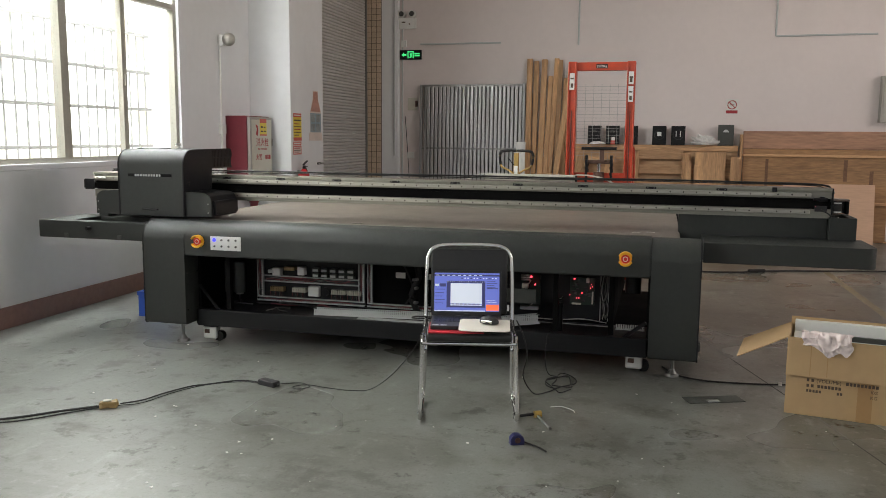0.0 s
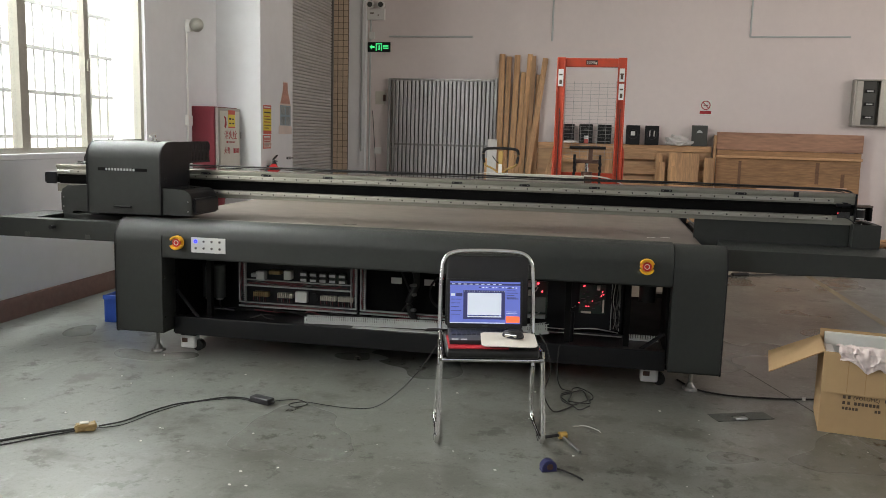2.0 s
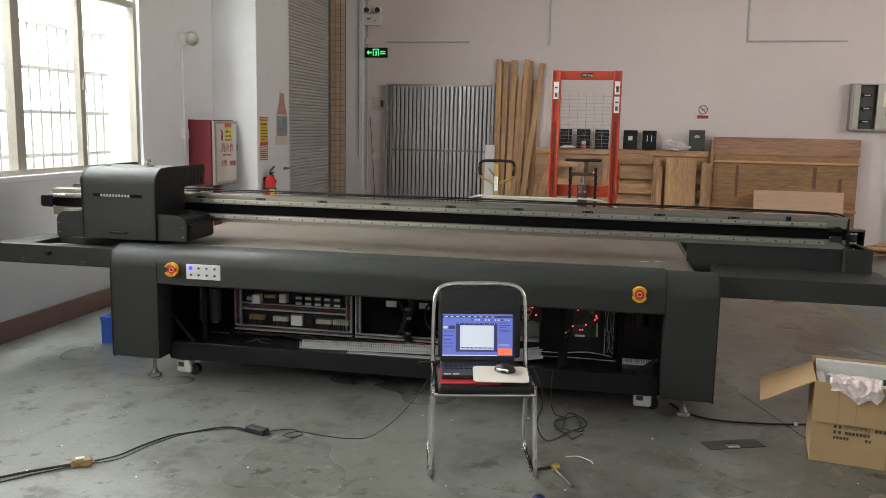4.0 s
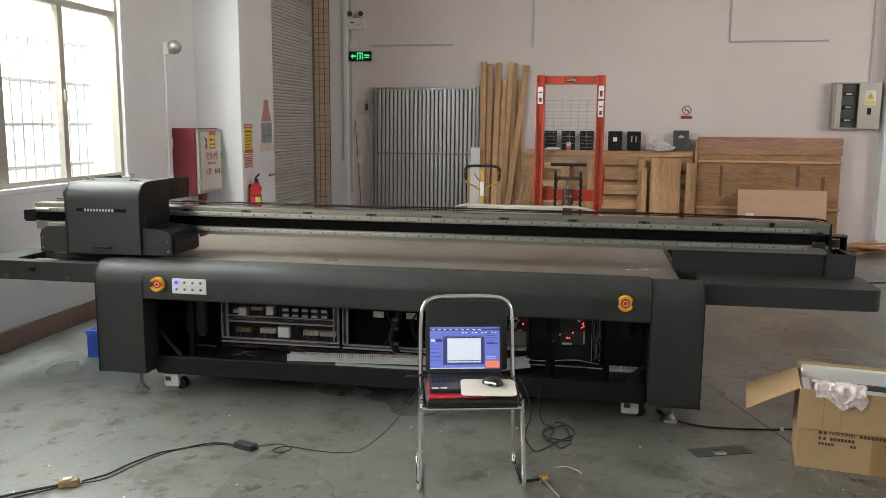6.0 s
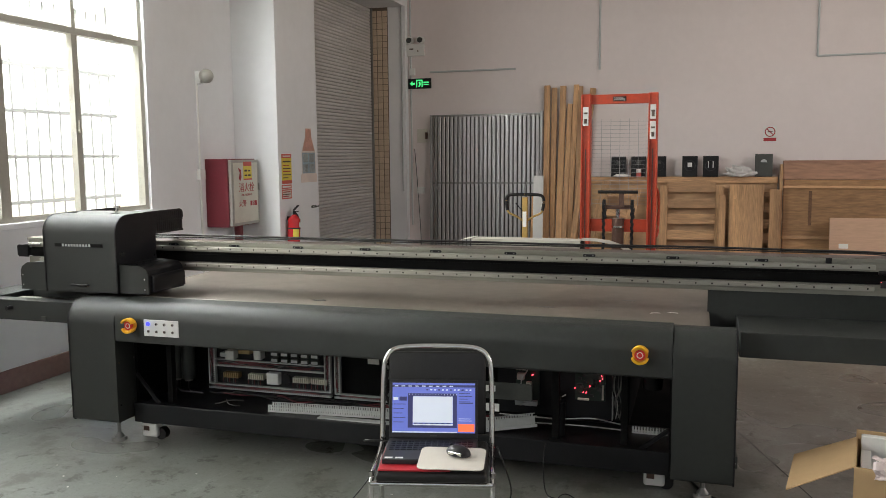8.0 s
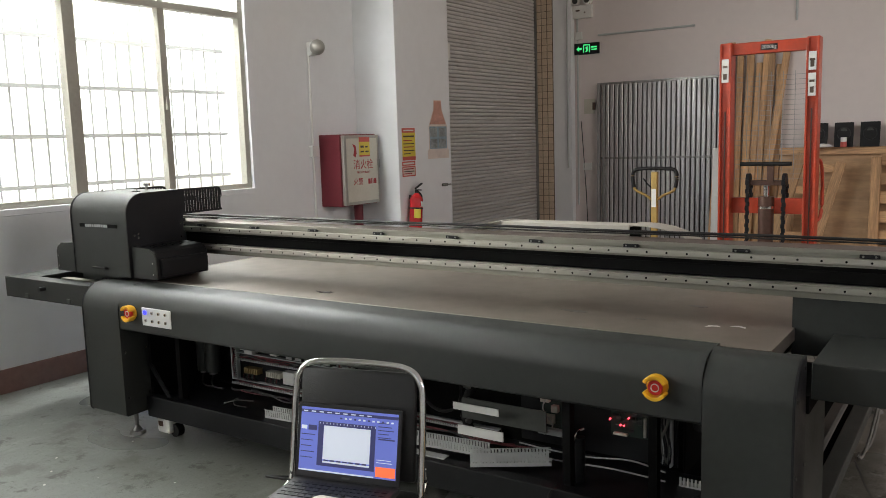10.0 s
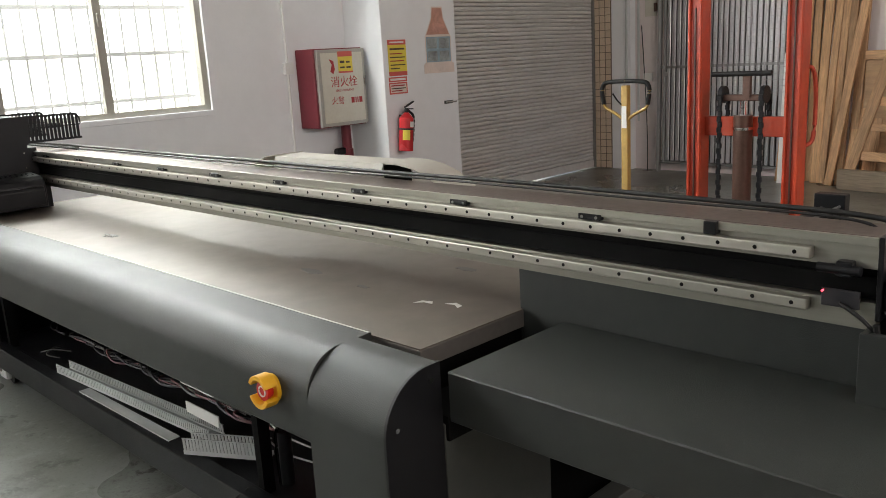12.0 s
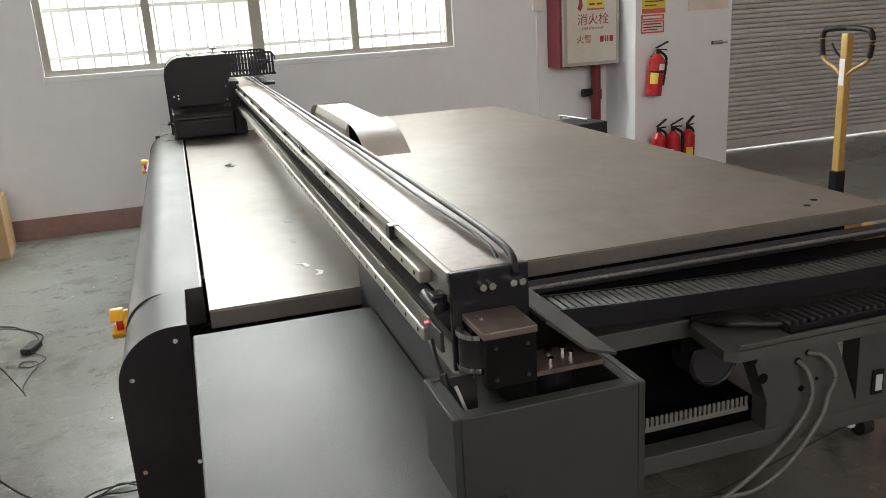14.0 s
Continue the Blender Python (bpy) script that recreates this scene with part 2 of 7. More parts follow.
def floor_shader(m):
    """Worn sealed concrete: cloudy tones, dark tyre and oil marks, pale scuffs, fine grit, uneven polish."""
    n, l = m.node_tree.nodes, m.node_tree.links
    b = n["Principled BSDF"]
    tc = n.new("ShaderNodeTexCoord")

    def cloud(scale, detail, rough, lo, hi, stretch=(1, 1, 1), turn=0.0):
        mp, t, r = n.new("ShaderNodeMapping"), n.new("ShaderNodeTexNoise"), n.new("ShaderNodeMapRange")
        mp.inputs["Scale"].default_value, mp.inputs["Rotation"].default_value = stretch, (0, 0, turn)
        mp.inputs["Location"].default_value = (3.13, 1.71, 0.37)
        t.inputs["Scale"].default_value, t.inputs["Detail"].default_value, t.inputs["Roughness"].default_value = scale, detail, rough
        r.inputs["From Min"].default_value, r.inputs["From Max"].default_value = lo, hi
        r.interpolation_type = "SMOOTHSTEP"
        l.new(tc.outputs["Object"], mp.inputs[0])
        l.new(mp.outputs[0], t.inputs["Vector"])
        l.new(t.outputs["Fac"], r.inputs["Value"])
        return r.outputs[0]

    def blend(fac, a, colour, amount):
        k, x = n.new("ShaderNodeMath"), n.new("ShaderNodeMix")
        k.operation, k.inputs[1].default_value, x.data_type = "MULTIPLY", amount, "RGBA"
        l.new(fac, k.inputs[0])
        l.new(k.outputs[0], x.inputs["Factor"])
        l.new(a, x.inputs["A"])
        x.inputs["B"].default_value = (*colour, 1)
        return x.outputs["Result"]
    base = n.new("ShaderNodeRGB")
    base.outputs[0].default_value = (0.167, 0.176, 0.157, 1)
    c = blend(cloud(0.5, 3, 0.5, 0.4, 0.62), base.outputs[0], (0.23, 0.246, 0.229), 0.85)
    # tone turns browner and darker away from the window wall and northward
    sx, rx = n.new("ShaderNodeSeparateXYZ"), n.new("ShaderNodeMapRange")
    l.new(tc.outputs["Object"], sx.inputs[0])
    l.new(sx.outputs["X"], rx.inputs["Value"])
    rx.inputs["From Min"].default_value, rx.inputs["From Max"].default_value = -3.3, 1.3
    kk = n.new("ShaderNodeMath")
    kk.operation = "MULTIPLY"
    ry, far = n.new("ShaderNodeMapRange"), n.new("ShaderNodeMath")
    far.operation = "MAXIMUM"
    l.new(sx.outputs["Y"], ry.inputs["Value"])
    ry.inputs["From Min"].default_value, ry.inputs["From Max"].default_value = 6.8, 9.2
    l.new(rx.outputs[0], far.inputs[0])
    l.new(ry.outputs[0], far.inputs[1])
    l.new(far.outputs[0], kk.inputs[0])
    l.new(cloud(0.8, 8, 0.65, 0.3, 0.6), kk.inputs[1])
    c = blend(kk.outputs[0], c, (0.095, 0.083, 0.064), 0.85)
    c = blend(cloud(1.3, 8, 0.62, 0.5, 0.66), c, (0.1, 0.1, 0.084), 0.75)
    c = blend(cloud(3.2, 9, 0.7, 0.53, 0.66), c, (0.075, 0.073, 0.06), 0.7)
    c = blend(cloud(1.9, 8, 0.66, 0.56, 0.7, (0.5, 1.8, 1), 0.5), c, (0.07, 0.066, 0.056), 0.5)
    c = blend(cloud(2.6, 8, 0.66, 0.56, 0.7, (1.4, 0.5, 1), -0.35), c, (0.31, 0.325, 0.305), 0.45)
    c = blend(cloud(7, 9, 0.75, 0.56, 0.64), c, (0.05, 0.047, 0.038), 0.8)
    c = blend(cloud(17, 7, 0.72, 0.56, 0.68), c, (0.3, 0.305, 0.28), 0.4)
    c = blend(cloud(38, 6, 0.7, 0.58, 0.7), c, (0.06, 0.058, 0.05), 0.55)
    c = blend(cloud(85, 5, 0.7, 0.5, 0.7), c, (0.065, 0.062, 0.052), 0.4)
    l.new(c, b.inputs["Base Color"])
    g = n.new("ShaderNodeMapRange")
    g.inputs["To Min"].default_value, g.inputs["To Max"].default_value = 0.25, 0.36
    l.new(cloud(1.1, 2, 0.4, 0.2, 0.8), g.inputs["Value"])
    l.new(g.outputs[0], b.inputs["Roughness"])
    bp = n.new("ShaderNodeBump")
    bp.inputs["Strength"].default_value, bp.inputs["Distance"].default_value = 0.09, 0.004
    l.new(cloud(22, 6, 0.65, 0.2, 0.8), bp.inputs["Height"])
    l.new(bp.outputs[0], b.inputs["Normal"])
    return m


M_FLOOR = bpy.data.materials.new("sealed_concrete_floor")
M_FLOOR.use_nodes = True
floor_shader(M_FLOOR)


for dark, level in ((M_PAINT, 0.43), (M_BLACK, 0.3), (M_MATT, 0.1), (M_RUBBER, 0.3), (M_FANP, 0.25), (M_DARKP, 0.35)):
    dark.node_tree.nodes["Principled BSDF"].inputs["Specular IOR Level"].default_value = level


# ---- builders ----
def obj(name, bm, mat, smooth=None):
    mesh = bpy.data.meshes.new(name)
    bm.to_mesh(mesh)
    bm.free()
    mesh.materials.append(mat)
    if smooth is not None:
        mesh.shade_smooth()
        mesh.set_sharp_from_angle(angle=radians(smooth))
    return new(name, mesh)


def part(name, bm, mat, parent, label="", smooth=None):
    """One mesh object under a thing or a part; its mesh is in the thing's own space."""
    ob = obj(name, bm, mat, smooth)
    ob.parent = parent
    if label:
        ob["label"] = label
    return ob


def thing(name, m, label, category, group=""):
    e = new(name)
    e.empty_display_size = 0.1
    e.matrix_basis = m
    return tagged(e, label, category, group)


def struct(name, bm, mat, label, category, smooth=None):
    return tagged(obj(name, bm, mat, smooth), label, category, kind="structure")


def bx(x0, x1, y0, y1, z0, z1, bevel=0.0, bm=None, seg=2):
    """A box between two corners, with rounded edges."""
    b2 = bmesh.new()
    bmesh.ops.create_cube(b2, size=1)
    for v in b2.verts:
        v.co = Vector(((x0 + x1) / 2 + v.co.x * (x1 - x0), (y0 + y1) / 2 + v.co.y * (y1 - y0), (z0 + z1) / 2 + v.co.z * (z1 - z0)))
    if bevel:
        bmesh.ops.bevel(b2, geom=b2.edges[:], offset=bevel, segments=seg, affect="EDGES", profile=0.5)
    return merge(bm, b2)


def merge(bm, b2):
    if bm is None:
        return b2
    tmp = bpy.data.meshes.new("tmp")
    b2.to_mesh(tmp)
    b2.free()
    bm.from_mesh(tmp)
    bpy.data.meshes.remove(tmp)
    return bm


def rod(a, b, r, bm=None, seg=16, r2=None):
    """A round bar from a to b."""
    a, b = Vector(a), Vector(b)
    b2 = bmesh.new()
    bmesh.ops.create_cone(b2, cap_ends=True, segments=seg, radius1=r, radius2=r if r2 is None else r2, depth=(b - a).length)
    q = (b - a).to_track_quat("Z", "Y").to_matrix().to_4x4()
    bmesh.ops.transform(b2, matrix=Matrix.Translation((a + b) / 2) @ q, verts=b2.verts[:])
    return merge(bm, b2)


def smooth_path(pts, n=6):
    """A Catmull-Rom line through a few points."""
    p = [Vector(v) for v in pts]
    p = [2 * p[0] - p[1], *p, 2 * p[-1] - p[-2]]
    out = []
    for i in range(1, len(p) - 2):
        for k in range(n):
            t = k / n
            a, b, c, d = p[i - 1], p[i], p[i + 1], p[i + 2]
            out.append(0.5 * (2 * b + (c - a) * t + (2 * a - 5 * b + 4 * c - d) * t * t + (3 * b - a - 3 * c + d) * t ** 3))
    out.append(p[-2])
    return out


def tube(pts, r, bm=None, seg=8, n=6, closed=False):
    """A bent tube or cable along a smooth line."""
    line = smooth_path(pts, n) if n else [Vector(v) for v in pts]
    b2 = bmesh.new()
    rings = []
    up = Vector((0, 0, 1))
    for i, p in enumerate(line):
        d = (line[min(i + 1, len(line) - 1)] - line[max(i - 1, 0)]).normalized()
        side = d.cross(up)
        if side.length < 0.05:
            side = d.cross(Vector((1, 0, 0)))
        side.normalize()
        top = side.cross(d).normalized()
        rings.append([b2.verts.new(p + r * (math.cos(2 * math.pi * k / seg) * side + math.sin(2 * math.pi * k / seg) * top)) for k in range(seg)])
    for a, b in zip(rings, rings[1:]):
        for k in range(seg):
            b2.faces.new((a[k], a[(k + 1) % seg], b[(k + 1) % seg], b[k]))
    b2.faces.new(rings[0][::-1])
    b2.faces.new(rings[-1])
    bmesh.ops.recalc_face_normals(b2, faces=b2.faces[:])
    return merge(bm, b2)


def prism(outline, axis, a, b, bm=None, bevel=0.0):
    """An outline in the two other axes, drawn out along an axis from a to b."""
    b2 = bmesh.new()

    def at(u, v, w):
        return {"x": (w, u, v), "y": (u, w, v), "z": (u, v, w)}[axis]
    lo = [b2.verts.new(at(u, v, a)) for u, v in outline]
    hi = [b2.verts.new(at(u, v, b)) for u, v in outline]
    b2.faces.new(lo), b2.faces.new(hi)
    for i in range(len(outline)):
        j = (i + 1) % len(outline)
        b2.faces.new((lo[i], lo[j], hi[j], hi[i]))
    bmesh.ops.recalc_face_normals(b2, faces=b2.faces[:])
    if bevel:
        bmesh.ops.bevel(b2, geom=b2.edges[:], offset=bevel, segments=1, affect="EDGES")
    return merge(bm, b2)


def arc(cx, cy, r, a0, a1, n=8):
    return [(cx + r * math.cos(radians(a0 + (a1 - a0) * i / n)), cy + r * math.sin(radians(a0 + (a1 - a0) * i / n))) for i in range(n + 1)]


def turned(bm, m):
    bmesh.ops.transform(bm, matrix=m, verts=bm.verts[:])
    return bm


I = Matrix.Identity(4)

# ---- the hall ----
W, E_, S, N, TOP = -4.63, 8.0, -4.0, 12.95, 5.2


def wall_x(x0, x1, y0, y1, z1, holes):
    """A wall along y with openings (y0, y1, z0, z1)."""
    bm, y = None, y0
    for a, b, c, d in sorted(holes):
        bm = bx(x0, x1, y, a, 0, z1, bm=bm)
        if c > 0:
            bm = bx(x0, x1, a, b, 0, c, bm=bm)
        if d < z1:
            bm = bx(x0, x1, a, b, d, z1, bm=bm)
        y = b
    return bx(x0, x1, y, y1, 0, z1, bm=bm)


def wall_y(y0, y1, x0, x1, z1, holes):
    bm, x = None, x0
    for a, b, c, d in sorted(holes):
        bm = bx(x, a, y0, y1, 0, z1, bm=bm)
        if c > 0:
            bm = bx(a, b, y0, y1, 0, c, bm=bm)
        if d < z1:
            bm = bx(a, b, y0, y1, d, z1, bm=bm)
        x = b
    return bx(x, x1, y0, y1, 0, z1, bm=bm)


WIN = (4.17, 7.355, 1.19, 3.45)
ADDED_WIN = (-0.65, 2.5, 1.23, 3.45)
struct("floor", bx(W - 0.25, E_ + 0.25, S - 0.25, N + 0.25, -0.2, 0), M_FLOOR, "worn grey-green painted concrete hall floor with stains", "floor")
struct("ceiling", bx(W - 0.25, E_ + 0.25, S - 0.25, N + 0.25, TOP, TOP + 0.2), M_CEIL, "plain white painted hall ceiling", "ceiling")
struct("wall_west", wall_x(W - 0.25, W, S, 9.4, TOP, [WIN, ADDED_WIN]), M_WALL, "white painted wall with a barred window", "wall")
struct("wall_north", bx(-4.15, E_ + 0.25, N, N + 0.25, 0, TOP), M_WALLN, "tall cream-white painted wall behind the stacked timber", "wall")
# east and south walls are out of view; their windows only admit fill light
struct("wall_east", wall_x(E_, E_ + 0.25, S, N, TOP, [(2.3, 12.4, 2.7, 4.5)]), M_WALL, "unseen white painted wall, its long high window added for fill light", "wall")
struct("wall_south", wall_y(S - 0.25, S, W - 0.25, E_ + 0.25, TOP, [(-1.0, 5.0, 2.5, 4.3)]), M_WALL, "unseen white painted wall, its high window added for fill light", "wall")
struct("pier", bx(W - 0.002, -4.12, 8.78, 9.72, 0, TOP, 0.006), M_WALL, "white painted wall pier with notices beside the shutter", "wall")
bm = bx(-4.95, -4.15, 12.84, N + 0.25, 0, TOP)
bm = bx(-4.95, -4.15, 9.72, 12.84, 3.85, TOP, bm=bm)
bm = bx(-4.95, W, 9.4, 9.72, 0, TOP, bm=bm)
struct("wall_shutter_surround", bm, M_WALL, "white painted wall round the roller shutter opening", "wall")
bm = bx(W, W + 0.018, S, 8.78, 0.0, 0.16, 0.003)
struct("baseboard", bm, M_SKIRT, "worn brown painted skirting along the white wall", "skirting")
struct("backdrop", bx(-8.1, -8.0, -4, 16, -0.2, 7), M_OUT, "overexposed pale yard wall outside the window", "backdrop")
struct("ground", bx(-9.0, W - 0.25, -8, 20, -0.25, -0.05), material("pale_yard_concrete", (0.75, 0.75, 0.72), 0.8), "pale concrete yard outside", "ground")
struct("column", bx(3.6, 4.1, 12.75, N, 0, TOP, 0.01), M_WALL, "white painted column in the corner by the panel", "column")


def window(name, y0, y1, z0, z1):
    """A sliding window in the west wall with a transom and a pale grille outside."""
    w = struct(name, bx(W - 0.10, W - 0.03, y0, y1, z0, z0 + 0.05), M_FRAME, "olive-grey framed sliding window with a pale grille outside", "window")
    part("window_sill", bx(W - 0.03, W + 0.014, y0 - 0.0, y1, z0 - 0.035, z0 + 0.01, 0.004), M_WALL, w, "white painted sill")
    for a, b, c, d in ((y0, y0 + 0.05, z0 + 0.05, z1), (y1 - 0.05, y1, z0 + 0.05, z1), (y0 + 0.05, y1 - 0.05, z1 - 0.05, z1), (y0 + 0.05, y1 - 0.05, 2.63, 2.68)):
        part("window_frame", bx(W - 0.10, W - 0.03, a, b, c, d), M_FRAME, w)
    ym = (y0 + y1) / 2 - 0.02
    part("mullion", bx(W - 0.105, W - 0.025, ym - 0.045, ym + 0.045, z0 + 0.05, z1 - 0.05), M_FRAME, w)
    for yc in (y0 + 0.77, y1 - 0.83):
        part("sash_stile", bx(W - 0.09, W - 0.035, yc - 0.03, yc + 0.03, z0 + 0.05, 2.63), M_FRAME, w)
        latch = bx(W - 0.036, W - 0.015, yc - 0.012, yc + 0.012, 1.86, 1.96, 0.004)
        part("latch", latch, M_FRAME, w)
        part("sash_stile", bx(W - 0.09, W - 0.035, yc - 0.02, yc + 0.02, 2.68, z1 - 0.05), M_FRAME, w)
    for a, b in ((y0 + 0.05, ym - 0.045), (ym + 0.045, y1 - 0.05)):
        for c, d in ((z0 + 0.05, 2.63), (2.68, z1 - 0.05)):
            p = part("pane", bx(W - 0.066, W - 0.062, a, b, c, d), M_GLASS, w)
            p.visible_shadow = False
    g = tagged(new(name + "_grille"), "pale painted steel bar grille outside the window", "grille", kind="structure")
    for z in (1.30, 1.66, 2.02, 2.38, 2.74, 3.1, 3.42):
        part("bar", bx(W - 0.42, W - 0.40, y0 - 0.1, y1 + 0.1, z, z + 0.03), M_PALEBAR, g)
    k = y0 - 0.05
    while k < y1 + 0.1:
        part("bar", rod((W - 0.41, k, 1.2), (W - 0.41, k, 3.5), 0.008, seg=6), M_PALEBAR, g)
        k += 0.125
    return w


window("window_1", *WIN)
# this window lies out of view, added to let in more light
window("window_2", *ADDED_WIN)

# ---- roller shutter ----
sh = thing("roller_shutter", pose(-4.70, 11.28, 0.1), "closed grey galvanised roller shutter with grimy slats", "shutter")
slat = [(-0.010, -0.023), (0.003, -0.0205), (0.010, -0.0148), (0.0135, -0.005), (0.013, 0.0062), (0.009, 0.0148), (0.002, 0.019), (-0.010, 0.021), (-0.016, 0.021), (-0.016, -0.023)]
base = part("slat", prism(slat, "y", -1.55, 1.55), M_SHUT, sh)
base.location = (0, 0, 0.03)
for i in range(1, 83):
    s2 = new("slat", base.data)
    s2.parent, s2.location = sh, (0, 0, 0.03 + i * 0.0455)
part("slat_backing", bx(-0.022, -0.017, -1.55, 1.55, 0.0, 3.75), M_MATT, sh)
part("bottom_bar", bx(-0.02, 0.02, -1.55, 1.55, -0.088, 0.004, 0.004), M_SHUT, sh)
part("paper_label", bx(0.022, 0.024, -0.98, -0.66, 2.38, 2.58), M_PAPER, sh, "dirty white paper label")
part("guide_rail", bx(-0.03, 0.04, 1.52, 1.556, -0.1, 3.75), M_DULL, sh)
part("guide_rail", bx(-0.03, 0.04, -1.556, -1.52, -0.1, 3.75), M_GATE, sh)
tl = tagged(new("tiled_reveal"), "beige tiled jamb of the shutter opening with dark joints", "tiles", kind="structure")
part("grout", bx(-4.68, -4.42, 12.834, 12.8395, 0, 3.85), M_GROUT, tl)
base = None
for i in range(42):
    for j in range(3):
        if base is None:
            base = part("tile", bx(-0.036, 0.036, -0.004, 0.002, -0.042, 0.042, 0.002, seg=1), M_TILE, tl)
            t2 = base
        else:
            t2 = new("tile", base.data)
            t2.parent = tl
        t2.location = (-4.635 + j * 0.084, 12.832, 0.05 + i * 0.0905)

# ---- small shapes used by many things ----
def lettering(words, size, m, mat, parent, depth=0.0008):
    """Flat letters in the built-in font, as a mesh part."""
    cu = bpy.data.curves.new("lettering", "FONT")
    cu.body, cu.size, cu.extrude, cu.align_x, cu.align_y, cu.resolution_u = words, size, depth, "CENTER", "CENTER", 2
    tmp = bpy.data.objects.new("tmp_text", cu)
    mesh = bpy.data.meshes.new_from_object(tmp)
    bpy.data.objects.remove(tmp)
    mesh.transform(m)
    mesh.materials.clear()
    mesh.materials.append(mat)
    ob = new("lettering", mesh)
    ob.parent = parent
    return ob


def bars(rows, mat, parent, at=I):
    """Plain bars in the xz plane, for writing that cannot be read: (x0, x1, z0, z1)."""
    for x0, x1, z0, z1 in rows:
        part("print_bar", turned(bx(x0, x1, -0.0006, 0.0006, z0, z1), at), mat, parent)


def sheet(bm_pts, t, name, mat, parent, label=""):
    """A bent sheet from a grid of points, with thickness."""
    bm = bmesh.new()
    vs = [[bm.verts.new(p) for p in row] for row in bm_pts]
    for a, b in zip(vs, vs[1:]):
        for k in range(len(a) - 1):
            bm.faces.new((a[k], a[k + 1], b[k + 1], b[k]))
    bmesh.ops.recalc_face_normals(bm, faces=bm.faces[:])
    bm.normal_update()
    low = {v: bm.verts.new(v.co - v.normal * t) for row in vs for v in row}
    for f in bm.faces[:]:
        bm.faces.new([low[v] for v in reversed(f.verts)])
    for e in [e for e in bm.edges if len(e.link_faces) == 1 and e.verts[0] in low]:
        a, b = e.verts
        bm.faces.new((a, b, low[b], low[a]))
    bmesh.ops.recalc_face_normals(bm, faces=bm.faces[:])
    return part(name, bm, mat, parent, label, smooth=50)


def ring(c, r, tube_r, n=28, normal="z", bm=None):
    pts = []
    for i in range(n + 1):
        a = 2 * math.pi * i / n
        u, v = r * math.cos(a), r * math.sin(a)
        pts.append({"z": (c[0] + u, c[1] + v, c[2]), "y": (c[0] + u, c[1], c[2] + v), "x": (c[0], c[1] + u, c[2] + v)}[normal])
    return tube(pts, tube_r, bm, seg=6, n=0)


# ---- the flatbed machine ----
mc = thing("flatbed_printer", I, "large dark grey flatbed printing machine with an open electrics bay", "printing machine")
ZT = 0.853
apron = [(5.075, 0.625), (4.878, 0.625), (4.868, 0.635)] + arc(4.973, ZT - 0.108, 0.105, 180, 90, 12) + [(5.075, ZT)]
part("front_apron", prism(apron, "x", -3.075, -0.035), M_PAINT, mc, "dark grey rounded front cover", smooth=35)
pil = [(5.03, 0.15), (4.873, 0.15), (4.863, 0.16)] + arc(4.998, ZT - 0.135, 0.135, 180, 90, 14) + [(5.03, ZT)]
inset = [(5.032, 0.145), (4.871, 0.145), (4.860, 0.16)] + arc(4.998, ZT + 0.001 - 0.137, 0.138, 180, 90, 14) + [(5.032, ZT + 0.002)]
for a, b in ((-3.39, -3.08), (-0.03, 0.245)):
    p = part("corner_cover", prism(pil, "x", a - 0.002, b + 0.002), M_PAINT, mc, smooth=35)
    for c in ((a,) if a < -1 else (b,)):
        part("side_plate", prism(inset, "x", c - 0.004, c + 0.004), M_BLACK, p)
    for y, z in ((4.885, 0.25), (4.885, 0.5), (4.892, 0.74), (5.012, 0.25), (5.012, 0.5), (5.0, 0.82)):
        part("screw", rod((b + 0.003, y, z), (b + 0.008, y, z), 0.006, seg=10), M_STEEL, p)
# pale strip on the raised back edge puts its highlight line into the shape
part("apron_edge", bx(-3.06, -0.04, 5.070, 5.074, 0.838, 0.855, 0.001), M_BEAM, mc, "thin metal edge strip drawing the cover's highlight line")
bed = part("printing_bed", bx(-3.30, 0.13, 5.085, 7.2, 0.79, 0.836, 0.002), M_BEDRIM, mc, "flat aluminium bed with a brown-grey worn top")
part("bed_top", bx(-3.299, 0.129, 5.086, 7.199, 0.836, 0.84), M_BED, bed, "brown-grey anodised worn top")
for x, y in ((-0.03, 7.05), (0.02, 6.98)):
    part("bolt_hole", rod((x, y, 0.84), (x, y, 0.841), 0.012, seg=12), M_MATT, bed)
for x, y, a in ((-0.14, 5.36, 20), (-0.05, 5.39, -15)):
    sc = turned(prism([(-0.028, -0.012), (0.0, 0.002), (0.03, -0.008), (0.022, 0.012), (-0.012, 0.014)], "z", 0.84, 0.8412), Matrix.Translation((x, y, 0)) @ pose(0, 0, 0, 0, 0, a))
    tagged(obj("paper_scrap", sc, M_PAPER), "small torn white paper scrap on the printing bed", "paper scrap", "scraps on the bed")
for x, y, w in ((-0.72, 5.40, 0.06), (-0.42, 5.37, 0.03), (-2.0, 5.28, 0.06), (-0.3, 5.7, 0.05)):
    pts = [(w * (0.6 + 0.5 * random.random()) * math.cos(k * 0.628), 0.45 * w * (0.5 + 0.6 * random.random()) * math.sin(k * 0.628)) for k in range(10)]
    part("oil_stain", turned(prism(pts, "z", 0.84, 0.8404), Matrix.Translation((x, y, 0))), material("dried_oil", (0.045, 0.038, 0.032), 0.35, vary=0.3), bed, "dark dried stain")
part("bed_base", bx(-3.2, 0.06, 5.14, 7.1, 0.68, 0.79), M_MATT, mc)
part("slot_frame", bx(0.13, 0.258, 5.04, 5.46, 0.66, 0.72), M_MATT, mc)

